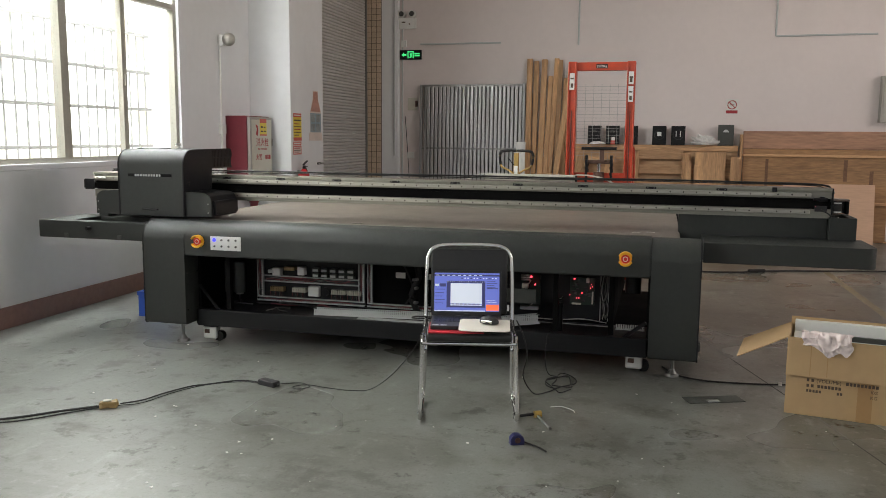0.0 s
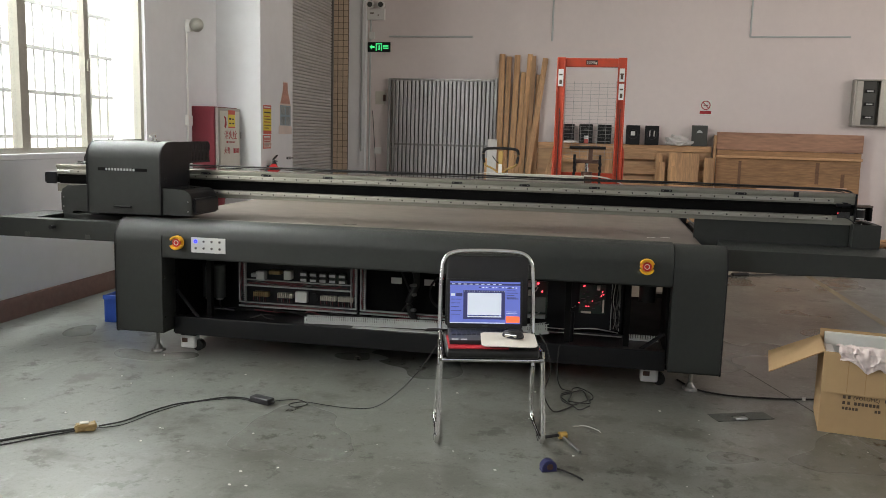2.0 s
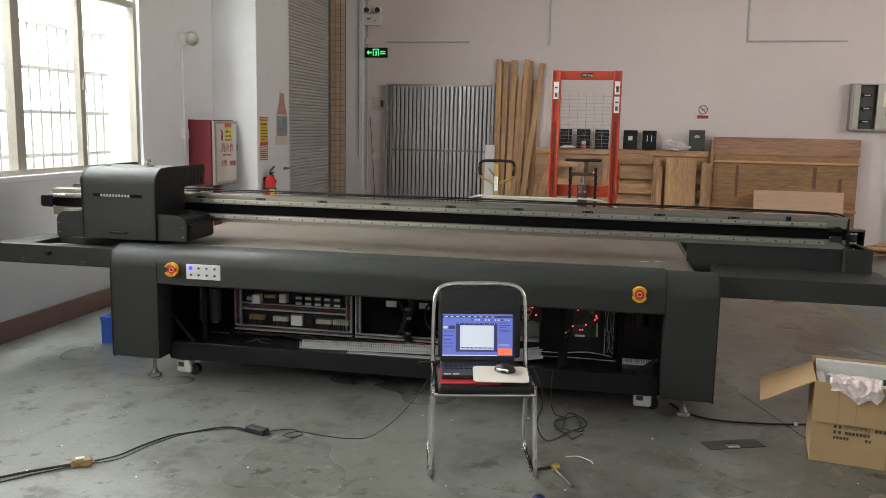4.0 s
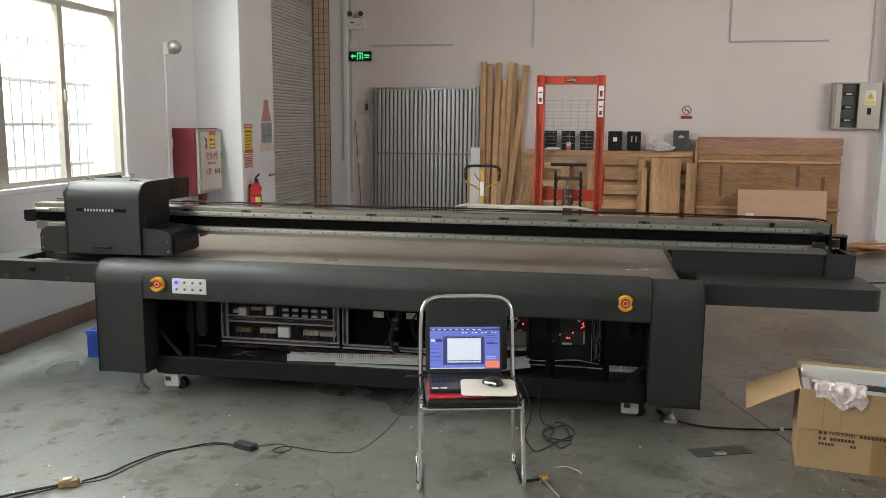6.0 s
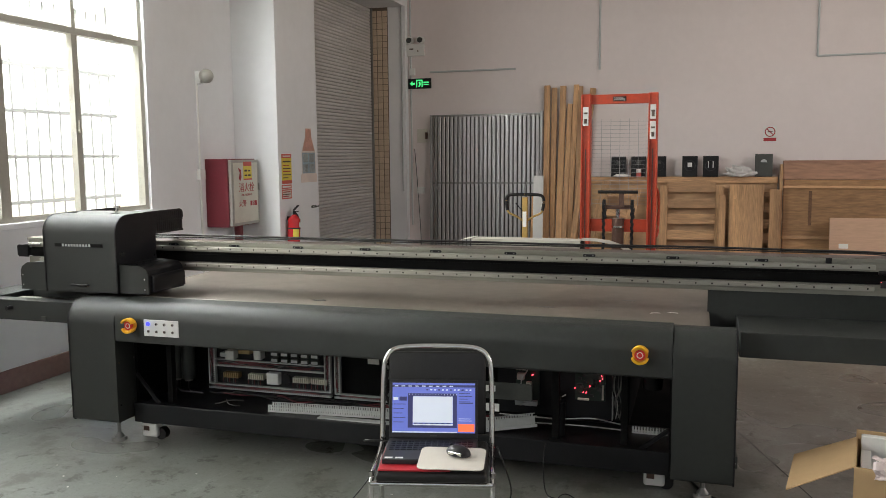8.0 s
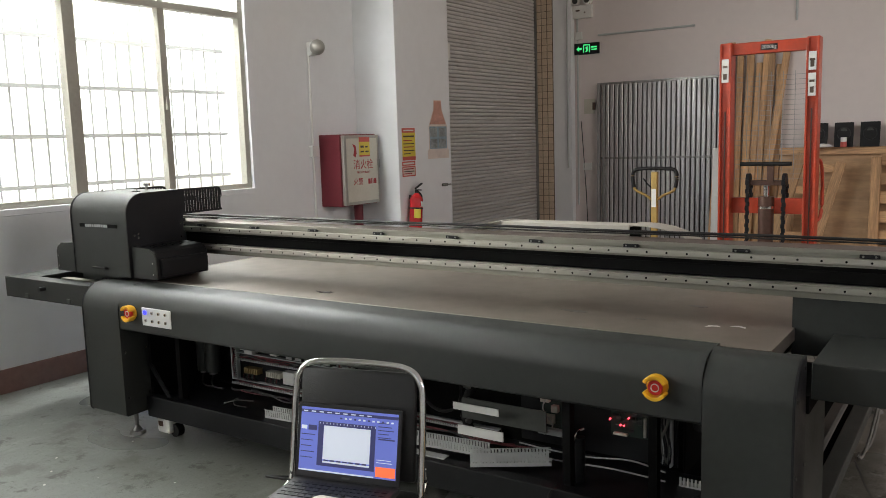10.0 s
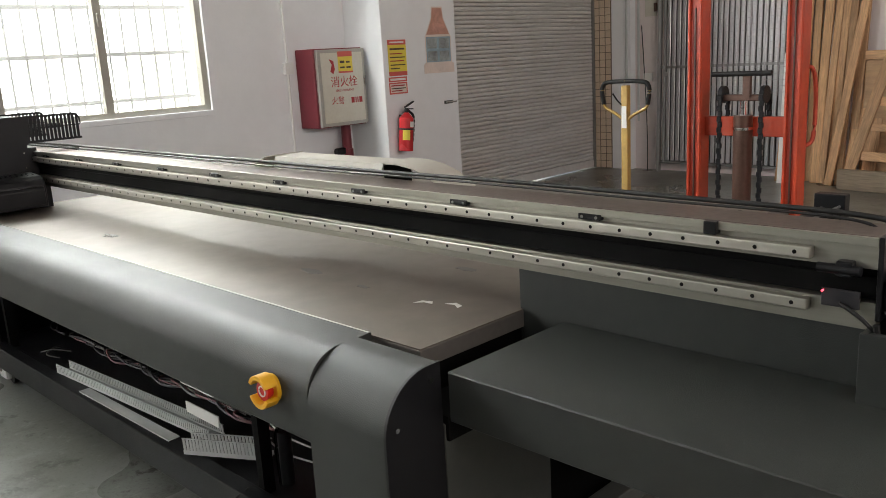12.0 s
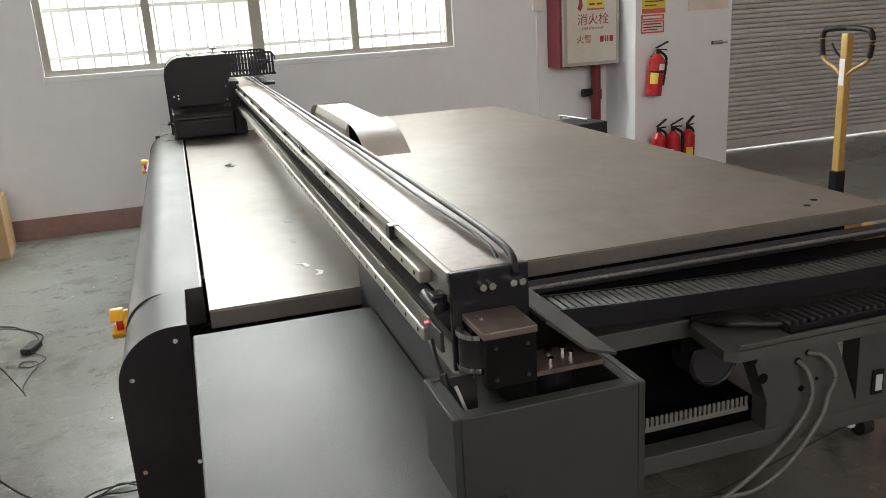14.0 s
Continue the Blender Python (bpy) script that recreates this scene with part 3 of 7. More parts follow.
# operating parts on the front
for x, z in ((-2.962, 0.729), (-0.178, 0.740)):
    es = part("emergency_stop", rod((x, 4.870, z), (x, 4.856, z), 0.036, seg=24), M_YELLOW, mc, "yellow shrouded red emergency stop button", smooth=40)
    for a0, span in ((-156, 132), (24, 132)):
        cl = [(x + 0.043 * math.cos(radians(a)), z + 0.043 * math.sin(radians(a))) for a in range(a0, a0 + span + 1, 12)]
        cl += [(x + 0.031 * math.cos(radians(a)), z + 0.031 * math.sin(radians(a))) for a in range(a0 + span, a0 - 1, -12)]
        part("shroud_claw", prism(cl, "y", 4.822, 4.858, bevel=0.0015), M_YELLOW, es, smooth=40)
    part("button", rod((x, 4.856, z), (x, 4.836, z), 0.02, seg=20, r2=0.025), M_RED, es, smooth=40)
    part("button_mark", ring((x, 4.835, z), 0.013, 0.002, 20, "y"), M_WHITEP, es)
kp = part("control_plate", bx(-2.878, -2.655, 4.862, 4.869, 0.672, 0.765, 0.003), M_WHITEP, mc, "white control plate with eight metal buttons")
for i in range(4):
    for j in range(2):
        x, z = -2.845 + i * 0.052, 0.742 - j * 0.042
        b = part("push_button", rod((x, 4.862, z), (x, 4.856, z), 0.008, seg=16), M_STEEL, kp, smooth=40)
        if i == 0 and j == 0:
            part("lit_ring", ring((x, 4.8555, z), 0.008, 0.0045, 20, "y"), M_LEDB, b)
        else:
            part("cap", rod((x, 4.8565, z), (x, 4.8545, z), 0.0035, seg=12), M_DARKP, b)

# open bay below the bed
part("bay_back", bx(-3.05, -0.265, 5.42, 5.44, 0.2, 0.75), M_MATT, mc)
part("bay_shelf", bx(-3.07, -0.04, 5.0, 5.42, 0.20, 0.215), M_BLACK, mc)
part("lower_beam", bx(-3.07, -0.04, 4.99, 5.05, 0.12, 0.235, 0.004), M_BLACK, mc)
# pans close the underside, added to keep the space below the bed dark
part("belly_pan", bx(-3.06, -0.265, 5.42, 7.28, 0.175, 0.2), M_MATT, mc)
part("belly_pan", bx(-0.265, 0.2, 5.42, 6.8, 0.175, 0.2), M_MATT, mc)
# side screens added to keep window light out of the bay
part("bay_side", bx(-3.1, -3.06, 5.032, 5.43, 0.12, 0.75), M_MATT, mc)
part("bay_side", bx(-0.045, -0.01, 5.032, 5.43, 0.12, 0.75), M_MATT, mc)
for x in (-2.86, -0.60, -0.26):
    part("bay_post", bx(x - 0.016, x + 0.016, 5.05, 5.09, 0.21, 0.70), M_MATT, mc)
for x, r in ((-3.01, 0.035), (-2.93, 0.042)):
    vs_ = part("pressure_vessel", rod((x, 5.34, 0.3), (x, 5.34, 0.52), r, seg=18), M_GREY, mc, "dark grey round vessel", smooth=40)
    part("vessel_cap", rod((x, 5.34, 0.285), (x, 5.34, 0.3), r * 0.6, seg=14), M_DULL, vs_, smooth=40)
    part("vessel_hose", tube([(x, 5.34, 0.285), (x + 0.02, 5.31, 0.25), (x + 0.06, 5.29, 0.232), (x + 0.12, 5.3, 0.226)], 0.006, seg=6), M_CABLE, vs_)
for a, b in (((-2.9, 5.03, 0.2), (-3.07, 5.03, 0.4)), ((-0.2, 5.03, 0.21), (-0.05, 5.03, 0.33))):
    part("corner_brace", rod(a, b, 0.012, seg=6), M_BLACK, mc)
# electrics boards and ducts
panel = part("electrics_panel", bx(-2.80, -1.98, 5.395, 5.41, 0.24, 0.66), M_FANP, mc, "black board with terminal blocks and red wiring")
random.seed(4)
for x0, x1, z0, z1 in ((-2.755, -2.02, 0.385, 0.43), (-2.80, -1.98, 0.243, 0.275), (-2.80, -2.755, 0.275, 0.66), (-2.02, -1.98, 0.275, 0.66), (-1.955, -1.08, 0.243, 0.27), (-1.955, -1.92, 0.27, 0.62)):
    wd = part("wiring_duct", bx(x0, x1, 5.385, 5.394, z0, z1), M_DARKP, panel, "slotted wiring duct crammed with dark red wires")
    level = x1 - x0 > z1 - z0
    for k in range(2):
        if level:
            e = (x0, x1, (z0, z1 - 0.005)[k], (z0 + 0.005, z1)[k])
        else:
            e = ((x0, x1 - 0.005)[k], (x0 + 0.005, x1)[k], z0, z1)
        part("duct_lip", bx(e[0], e[1], 5.36, 5.385, e[2], e[3]), M_DUCT, wd, "grey-white slotted lip")
    long = (x1 - x0) if level else (z1 - z0)
    comb = None
    for k in range(int(long / 0.013)):
        u = k * 0.013
        if level:
            comb = bx(x0 + u, x0 + u + 0.006, 5.356, 5.36, z0, z0 + 0.012, bm=comb)
        else:
            comb = bx(x1 - 0.010, x1, 5.356, 5.36, z0 + u, z0 + u + 0.006, bm=comb)
    part("finger_comb", comb, M_DUCT, wd)["kind"] = "stuff"
    for k in range(int(26 * long)):
        u = random.uniform(0, max(0.01, long - 0.25))
        w = min(long - u, random.uniform(0.14, 0.34))
        pts = []
        for q in range(5):
            off = random.uniform(0.006, (z1 - z0 if level else x1 - x0) - 0.006)
            d = 5.372 - 0.014 * random.random()
            pts.append((x0 + u + w * q / 4, d, z0 + off) if level else (x0 + off, d, z0 + u + w * q / 4))
        part("wire", tube(pts, random.uniform(0.0018, 0.003), seg=5, n=3), random.choice((M_CABLER, M_CABLER, M_CABLER, M_CABLEO, M_CABLE)), wd)
for k in range(22):
    x = -2.78 + k * 0.075
    part("wire", tube([(x, 5.34, 0.228), (x + 0.07, 5.28 + 0.03 * random.random(), 0.236 + 0.02 * random.random()), (x + 0.18, 5.27 + 0.05 * random.random(), 0.226 + 0.02 * random.random()), (x + 0.3, 5.33, 0.23)], random.uniform(0.003, 0.006), seg=5, n=4), random.choice((M_CABLER, M_CABLE, M_CABLE, M_CABLEO)), panel)
for x, dx in ((-2.62, 0.05), (-2.46, -0.04)):
    part("loose_lead", tube([(x, 5.14, 0.222), (x + dx, 5.1, 0.24), (x + 2 * dx, 5.14, 0.25), (x + 3 * dx, 5.2, 0.235)], 0.003, seg=5, n=4), M_CABLEO, panel)
for x, w, z0, z1, mt in ((-2.64, 0.06, 0.435, 0.49, M_WHITEP), (-2.68, 0.05, 0.45, 0.475, M_DUCT), (-2.45, 0.05, 0.445, 0.505, M_WHITEP), (-2.54, 0.08, 0.475, 0.5, M_PLUG)):
    part("breaker", bx(x - w / 2, x + w / 2, 5.34, 5.395, z0, z1, 0.004), mt, panel)
for i in range(5):
    for z in (0.448, 0.486):
        x = -2.34 + i * 0.066
        part("relay", bx(x - 0.024, x + 0.024, 5.35, 5.395, z - 0.014, z + 0.014, 0.002), M_GREY, panel)
        part("relay_cap", bx(x - 0.02, x + 0.02, 5.347, 5.35, z - 0.008, z + 0.008), M_DUCT, panel)
for x0 in (-2.69, -2.52, -2.22, -2.1):
    for k in range(8):
        part("terminal", bx(x0 + k * 0.0135 - 0.004, x0 + k * 0.0135 + 0.004, 5.352, 5.395, 0.318, 0.35, 0.001, seg=1), M_PLUG if x0 < -2.6 else M_HYDF, panel)
        part("terminal_wire", tube([(x0 + k * 0.0135, 5.35, 0.318), (x0 + k * 0.0135 + 0.006, 5.338, 0.3), (x0 + k * 0.0135 + 0.002, 5.36, 0.278)], 0.002, seg=4, n=3), (M_CABLER, M_CABLE, M_CABLEO)[k % 3], panel)
part("power_unit", bx(-2.40, -2.32, 5.355, 5.395, 0.295, 0.365, 0.003), M_WHITEP, panel)
part("fan_grille", rod((-2.28, 5.39, 0.33), (-2.28, 5.375, 0.33), 0.03, seg=16), M_BLACK, panel)
for x in (-1.72, -1.5, -1.28):
    part("paper_label", bx(x - 0.035, x + 0.035, 5.392, 5.395, 0.455, 0.495), M_PAPER, mc, "white paper tag")
for x in (-1.58, -1.2):
    hz = part("hose", tube([(x, 5.34, 0.23), (x - 0.04, 5.33, 0.35), (x + 0.01, 5.33, 0.48), (x - 0.02, 5.36, 0.6)], 0.022, seg=8), M_RUBBER, mc, "black hose bundle", smooth=60)
    for z in (0.3, 0.4, 0.46):
        part("hose_fitting", rod((x - 0.03, 5.33, z), (x + 0.01, 5.30, z + 0.01), 0.011, seg=8), M_DULL, hz)
part("coiled_hose", ring((-1.38, 5.36, 0.42), 0.11, 0.008, 28, "y"), M_RUBBER, mc)
part("loop_wire", tube([(-1.68, 5.385, 0.27), (-1.62, 5.36, 0.38), (-1.66, 5.36, 0.5), (-1.7, 5.385, 0.56)], 0.006, seg=6), M_CABLE, mc)
for x in (-2.15, -2.12, -2.09):
    part("small_board", bx(x - 0.012, x + 0.012, 5.36, 5.395, 0.44, 0.49), M_PCB, panel)
# boards at the right of the bay
pr = part("board_panel", bx(-0.98, -0.28, 5.395, 5.41, 0.24, 0.66), M_BLACK, mc, "black board with circuit boards and red lights")
part("circuit_board", bx(-0.87, -0.74, 5.37, 5.376, 0.30, 0.53), M_PCB, pr, "green circuit board")
pb = part("circuit_board", bx(-0.545, -0.385, 5.36, 5.366, 0.35, 0.53), M_PCB, pr, "green circuit board with lit red diodes")
for k in range(22):
    x, z = random.uniform(-0.53, -0.4), random.uniform(0.36, 0.51)
    part("chip", bx(x - 0.009, x + 0.009, 5.353, 5.36, z - 0.006, z + 0.006), random.choice((M_DARKP, M_DARKP, M_GREY)), pb)
for x, z in ((-0.52, 0.52), (-0.515, 0.522), (-0.405, 0.49), (-0.40, 0.475), (-0.412, 0.465), (-0.465, 0.43), (-0.50, 0.395), (-0.485, 0.395), (-0.545, 0.415)):
    part("red_light", rod((x, 5.356, z), (x, 5.346, z), 0.0032, seg=8), M_LED, pb, "lit red diode")
for x, z, r in ((-0.8, 0.52, 0.006), (-0.775, 0.47, 0.004)):
    part("red_light", rod((x, 5.36, z), (x, 5.346, z), r, seg=10), M_LED, pr, "lit red diode")
for z in (0.5, 0.515, 0.53):
    part("terminal", bx(-0.865, -0.81, 5.34, 5.37, z - 0.004, z + 0.004), M_WHITEP, pr)
part("terminal", bx(-0.87, -0.75, 5.34, 5.37, 0.30, 0.325), M_DUCT, pr)
for x0, x1 in ((-0.35, -0.345), (-0.30, -0.295)):
    part("duct_lip", bx(x0, x1, 5.36, 5.394, 0.25, 0.6), M_DUCT, pr, "grey-white slotted lip")
for k in range(5):
    x = -0.34 + 0.01 * k
    part("wire", tube([(x, 5.365, 0.26), (x + 0.012, 5.34, 0.34), (x - 0.008, 5.345, 0.44), (x + 0.004, 5.365, 0.56)], 0.003, seg=5, n=4), (M_CABLE, M_CABLEG, M_CABLE, M_CABLEO, M_CABLE)[k], pr)
for x0, x1, z0, z1 in ((-0.86, -0.82, 0.44, 0.475), (-0.81, -0.78, 0.4, 0.43), (-0.86, -0.8, 0.345, 0.385), (-0.53, -0.47, 0.352, 0.362), (-0.44, -0.42, 0.5, 0.53), (-0.402, -0.392, 0.36, 0.44)):
    part("connector", bx(x0, x1, 5.345, 5.37, z0, z1, 0.002), M_HYDF, pr, "pale plastic connector")
for pts in ([(-0.95, 5.32, 0.25), (-0.8, 5.28, 0.262), (-0.62, 5.3, 0.255), (-0.45, 5.33, 0.262), (-0.3, 5.31, 0.25)], [(-0.9, 5.26, 0.235), (-0.7, 5.22, 0.25), (-0.5, 5.27, 0.238), (-0.28, 5.25, 0.24)], [(-0.84, 5.34, 0.3), (-0.78, 5.3, 0.36), (-0.83, 5.31, 0.43), (-0.8, 5.34, 0.5)]):
    part("wire", tube(pts, 0.0035, seg=5, n=5), M_CABLEG, pr)
part("filter_canister", rod((-0.585, 5.14, 0.22), (-0.585, 5.14, 0.40), 0.022, seg=14), M_BLACK, mc, smooth=40)
part("tube_fitting", tube([(-0.60, 5.12, 0.215), (-0.605, 5.12, 0.36), (-0.585, 5.12, 0.42), (-0.56, 5.13, 0.44)], 0.006, seg=6), M_STEEL, mc)
part("wire", tube([(-0.31, 5.36, 0.27), (-0.33, 5.34, 0.36), (-0.30, 5.34, 0.45), (-0.31, 5.36, 0.6)], 0.006, seg=6), M_CABLEO, mc)
part("pump", rod((-0.14, 5.3, 0.46), (-0.14, 5.3, 0.6), 0.05, seg=16), M_BLACK, mc, smooth=40)
dd = part("wiring_duct", bx(-0.24, -0.06, 5.29, 5.33, 0.215, 0.222), M_DUCT, mc)
for k in range(12):
    part("duct_finger", bx(-0.238 + k * 0.0148, -0.2295 + k * 0.0148, 5.289, 5.292, 0.222, 0.252), M_DUCT, dd)


def comb_duct(name, length, w, h, m, label):
    """A loose open wiring duct: base and two rows of fingers."""
    d = thing(name, m, label, "wiring duct", "loose ducts in the bay")
    part("base", bx(0, length, -w / 2, w / 2, 0, 0.003), M_DUCT, d)
    for y in (-w / 2, w / 2 - 0.003):
        part("edge", bx(0, length, y, y + 0.003, 0.003, h * 0.25), M_DUCT, d)
        bm, x = None, 0.002
        while x < length - 0.008:
            bm = bx(x, x + 0.0095, y, y + 0.003, h * 0.25, h, bm=bm)
            x += 0.014
        part("finger_comb", bm, M_DUCT, d)["kind"] = "stuff"
        part("lip", bx(0, length, y, y + 0.003, h * 0.94, h), M_DUCT, d)
    return d


comb_duct("wiring_duct", 1.22, 0.06, 0.042, pose(-2.22, 5.07, 0.236, 0, -0.6, 3), "long loose grey-white slotted wiring duct in the bay")
dl = thing("duct_lid", pose(-1.9, 5.032, 0.2365, 0, 0, 1), "long grey-white plastic duct cover lying on the beam", "duct cover")
part("cover", bx(0, 0.75, -0.02, 0.02, 0, 0.004), M_DUCT, dl)
part("flange", bx(0, 0.75, -0.023, -0.02, -0.012, 0.004), M_DUCT, dl)
comb_duct("wiring_duct", 0.33, 0.05, 0.06, pose(-1.02, 5.03, 0.237, 0, -3, 24), "short loose grey-white slotted wiring duct in the bay")
br = part("white_bracket", bx(-1.14, -0.74, 5.16, 5.165, 0.38, 0.47), M_GREY, mc)
for x0, x1, z0, z1 in ((-1.14, -0.92, 0.44, 0.47), (-1.12, -0.90, 0.335, 0.375)):
    part("bracket_strip", bx(x0, x1, 5.09, 5.095, z0, z1), M_WHITEP, br, "white drilled metal strip")

# chassis behind
part("chassis_rail", bx(0.2, 0.27, 5.05, 7.35, 0.165, 0.224, 0.004), M_GREY, mc)
part("chassis_rail", bx(0.2, 0.27, 5.6, 7.35, 0.582, 0.638, 0.004), M_GREY, mc)
part("chassis_rail", bx(-3.15, -3.07, 5.05, 7.35, 0.17, 0.25, 0.004), M_GREY, mc)
part("chassis_rail", bx(-3.15, 0.27, 7.28, 7.35, 0.31, 0.37, 0.004), M_GREY, mc)
for y in (5.3, 7.3):
    part("chassis_post", bx(-3.15, -3.07, y - 0.04, y + 0.04, 0.25, 0.72), M_GREY, mc)
rear = part("rear_side_panel", prism([(6.66, 0.224), (7.34, 0.224), (7.34, 0.582), (6.996, 0.582), (7.0, 0.25), (6.86, 0.582), (6.56, 0.582), (6.66, 0.32)], "x", 0.2, 0.268), M_GREY, mc)
for y, z, r in ((6.60, 0.468, 0.017), (6.64, 0.40, 0.017), (6.625, 0.53, 0.008), (6.764, 0.433, 0.012), (6.783, 0.338, 0.010), (6.80, 0.455, 0.010), (6.84, 0.36, 0.006)):
    part("bolt_hole", rod((0.268, y, z), (0.2705, y, z), r, seg=14), M_MATT, rear)
part("socket", bx(0.268, 0.276, 7.055, 7.10, 0.26, 0.345, 0.003), M_BLACK, rear)
part("socket_face", bx(0.276, 0.279, 7.065, 7.09, 0.275, 0.33), M_DUCT, rear)
part("chassis_post", bx(0.2, 0.266, 7.24, 7.3, 0.585, 0.66), M_MATT, mc)
pf = part("cable_platform", prism([(0.272, 6.40), (0.32, 6.345), (0.50, 6.325), (0.525, 6.35), (0.52, 7.35), (0.272, 7.35)], "z", 0.612, 0.642), M_GREY, mc)
part("platform_lip", bx(0.508, 0.519, 6.36, 7.35, 0.642, 0.656, 0.002), M_GREY, pf)
for k in range(30):
    part("chain_link", bx(0.375, 0.475, 6.54 + k * 0.026, 6.553 + k * 0.026, 0.642, 0.672, 0.003, seg=1), M_DARKP, pf)
part("chain_side", bx(0.476, 0.484, 6.54, 7.33, 0.642, 0.664, 0.002), M_BLACK, pf)
for k in range(5):
    dx = 0.018 * k
    part("platform_cable", tube([(0.29 + dx, 6.37 + 0.01 * k, 0.65), (0.33 + dx, 6.41, 0.665), (0.38 + dx * 0.7, 6.46, 0.668), (0.41 + dx * 0.5, 6.52, 0.66), (0.42 + dx * 0.4, 6.58, 0.66)], 0.009, seg=6), M_CABLE, pf, smooth=60)
for line in ([(0.268, 6.764, 0.433), (0.30, 6.775, 0.41), (0.308, 6.79, 0.34), (0.305, 6.768, 0.265), (0.29, 6.70, 0.165), (0.278, 6.61, 0.08), (0.26, 6.52, 0.012), (0.25, 6.46, 0.008)],
             [(0.268, 6.80, 0.455), (0.30, 6.83, 0.45), (0.31, 6.87, 0.385), (0.30, 6.857, 0.309), (0.30, 6.834, 0.235), (0.29, 6.735, 0.10), (0.275, 6.63, 0.025), (0.25, 6.54, 0.008), (0.245, 6.47, 0.008)]):
    part("trailing_cable", tube(line, 0.0075, seg=8), M_CABLEO, mc, "grey trailing cable", smooth=60)
dk = part("wiring_duct", bx(0.13, 0.186, 5.75, 6.655, 0.255, 0.262), M_CABLEO, mc)
part("duct_base", bx(0.186, 0.19, 5.75, 6.655, 0.255, 0.272), M_CABLEO, dk)
finger = part("duct_finger", bx(0.186, 0.19, 0, 0.0095, 0.272, 0.304), M_CABLEO, dk)
finger.location = (0, 5.752, 0)
for k in range(1, 54):
    f2 = new("duct_finger", finger.data)
    f2.parent, f2.location = dk, (0, 5.752 + k * 0.0168, 0)
# matt black sheet added to stand for the shade under the bed
part("inner_back", bx(-0.285, -0.265, 5.45, 7.2, 0.2, 0.7), M_MATT, mc)
# solid dark disc in place of an open ring that shows the floor
part("pump_housing", rod((0.08, 6.52, 0.45), (0.19, 6.52, 0.45), 0.075, seg=28), M_DARKP, mc, "dark grey disc standing for a see-through round opening", smooth=40)
part("pump_rim", ring((0.19, 6.52, 0.45), 0.078, 0.008, 28, "x"), M_BLACK, mc)
part("hanger_block", bx(0.2, 0.26, 6.36, 6.47, 0.53, 0.582, 0.004), M_MATT, mc)
# traverse shaft, screw and cable chain beside the bed
part("traverse_shaft", rod((0.175, 5.7, 0.775), (0.175, 7.5, 0.775), 0.02, seg=20), M_DARKP, mc, smooth=40)
bm = rod((0.248, 5.7, 0.80), (0.248, 7.5, 0.80), 0.0048, None, seg=10)
for k in range(180):
    bm = rod((0.248, 5.7 + k * 0.01, 0.80), (0.248, 5.705 + k * 0.01, 0.80), 0.0062, bm, seg=10)
part("lead_screw", bm, M_DULL, mc, "threaded steel lead screw")
part("shaft_bed", bx(0.135, 0.268, 5.7, 7.5, 0.69, 0.735), M_MATT, mc)
part("shaft_end", bx(0.14, 0.268, 7.44, 7.5, 0.735, 0.85, 0.004), M_BLACK, mc)


def sag(y):
    return 0.795 - 0.05 * math.sin(min(1.0, (y - 5.72) / 1.2) * math.pi / 2) + 0.012 * max(0, y - 6.9)


slat0 = part("chain_slat", bx(0.276, 0.382, 0, 0.0155, -0.006, 0, 0.001, seg=1), M_GREY, mc)
slat0.location = (0, 5.73, sag(5.73))
for k in range(1, 74):
    y = 5.73 + k * 0.0225
    s2 = new("chain_slat", slat0.data)
    s2.parent, s2.location = mc, (0, y, sag(y))
ys = [5.72 + 0.12 * k for k in range(15)]
for x in (0.270, 0.382):
    part("chain_side", prism([(y, sag(y) + 0.003) for y in ys] + [(y, sag(y) - 0.055) for y in ys[::-1]], "x", x, x + 0.007), M_BLACK, mc)
part("chain_floor", prism([(y, sag(y) - 0.03) for y in ys] + [(y, sag(y) - 0.04) for y in ys[::-1]], "x", 0.277, 0.382), M_MATT, mc)

# trays at both ends
tray = [(0.262, 5.04), (0.262, 5.47), (1.2, 5.47)] + arc(1.14, 5.10, 0.06, 0, -90, 6)
st = part("side_tray", prism(tray, "z", 0.71, 0.83, bevel=0.003), M_PAINT, mc)
part("chassis_side", bx(0.2, 0.248, 5.036, 5.42, 0.17, 0.70, 0.003), M_GREY, mc)
gt_ = part("gantry_trough", bx(0.12, 0.999, 5.472, 5.482, 0.74, 0.968), M_PAINT, mc)
for b in (bx(1.0, 1.15, 5.392, 5.404, 0.665, 0.968, 0.002), bx(1.138, 1.15, 5.404, 5.69, 0.665, 0.968, 0.002), bx(0.24, 1.15, 5.69, 5.702, 0.665, 0.968, 0.002), bx(1.001, 1.012, 5.404, 5.472, 0.665, 0.967), bx(0.24, 1.138, 5.483, 5.69, 0.665, 0.675)):
    part("trough_wall", b, M_PAINT, gt_)
for b in (bx(1.013, 1.137, 5.404, 5.418, 0.9565, 0.9655), bx(1.122, 1.138, 5.418, 5.674, 0.9565, 0.9655), bx(1.013, 1.138, 5.674, 5.69, 0.9565, 0.9655)):
    part("trough_rim", b, M_PAINT, gt_)
lt = part("side_tray", bx(-4.28, -3.40, 4.93, 5.02, 0.70, 0.822, 0.003), M_PAINT, mc, "dark grey side tray with an open well")
part("tray_edge", bx(-4.28, -4.05, 5.02, 5.42, 0.71, 0.822, 0.003), M_PAINT, lt)
part("tray_edge", bx(-4.05, -3.35, 5.3, 5.42, 0.71, 0.822, 0.003), M_PAINT, lt)
part("tray_edge", bx(-3.5, -3.35, 5.035, 5.3, 0.71, 0.822, 0.003), M_PAINT, lt)
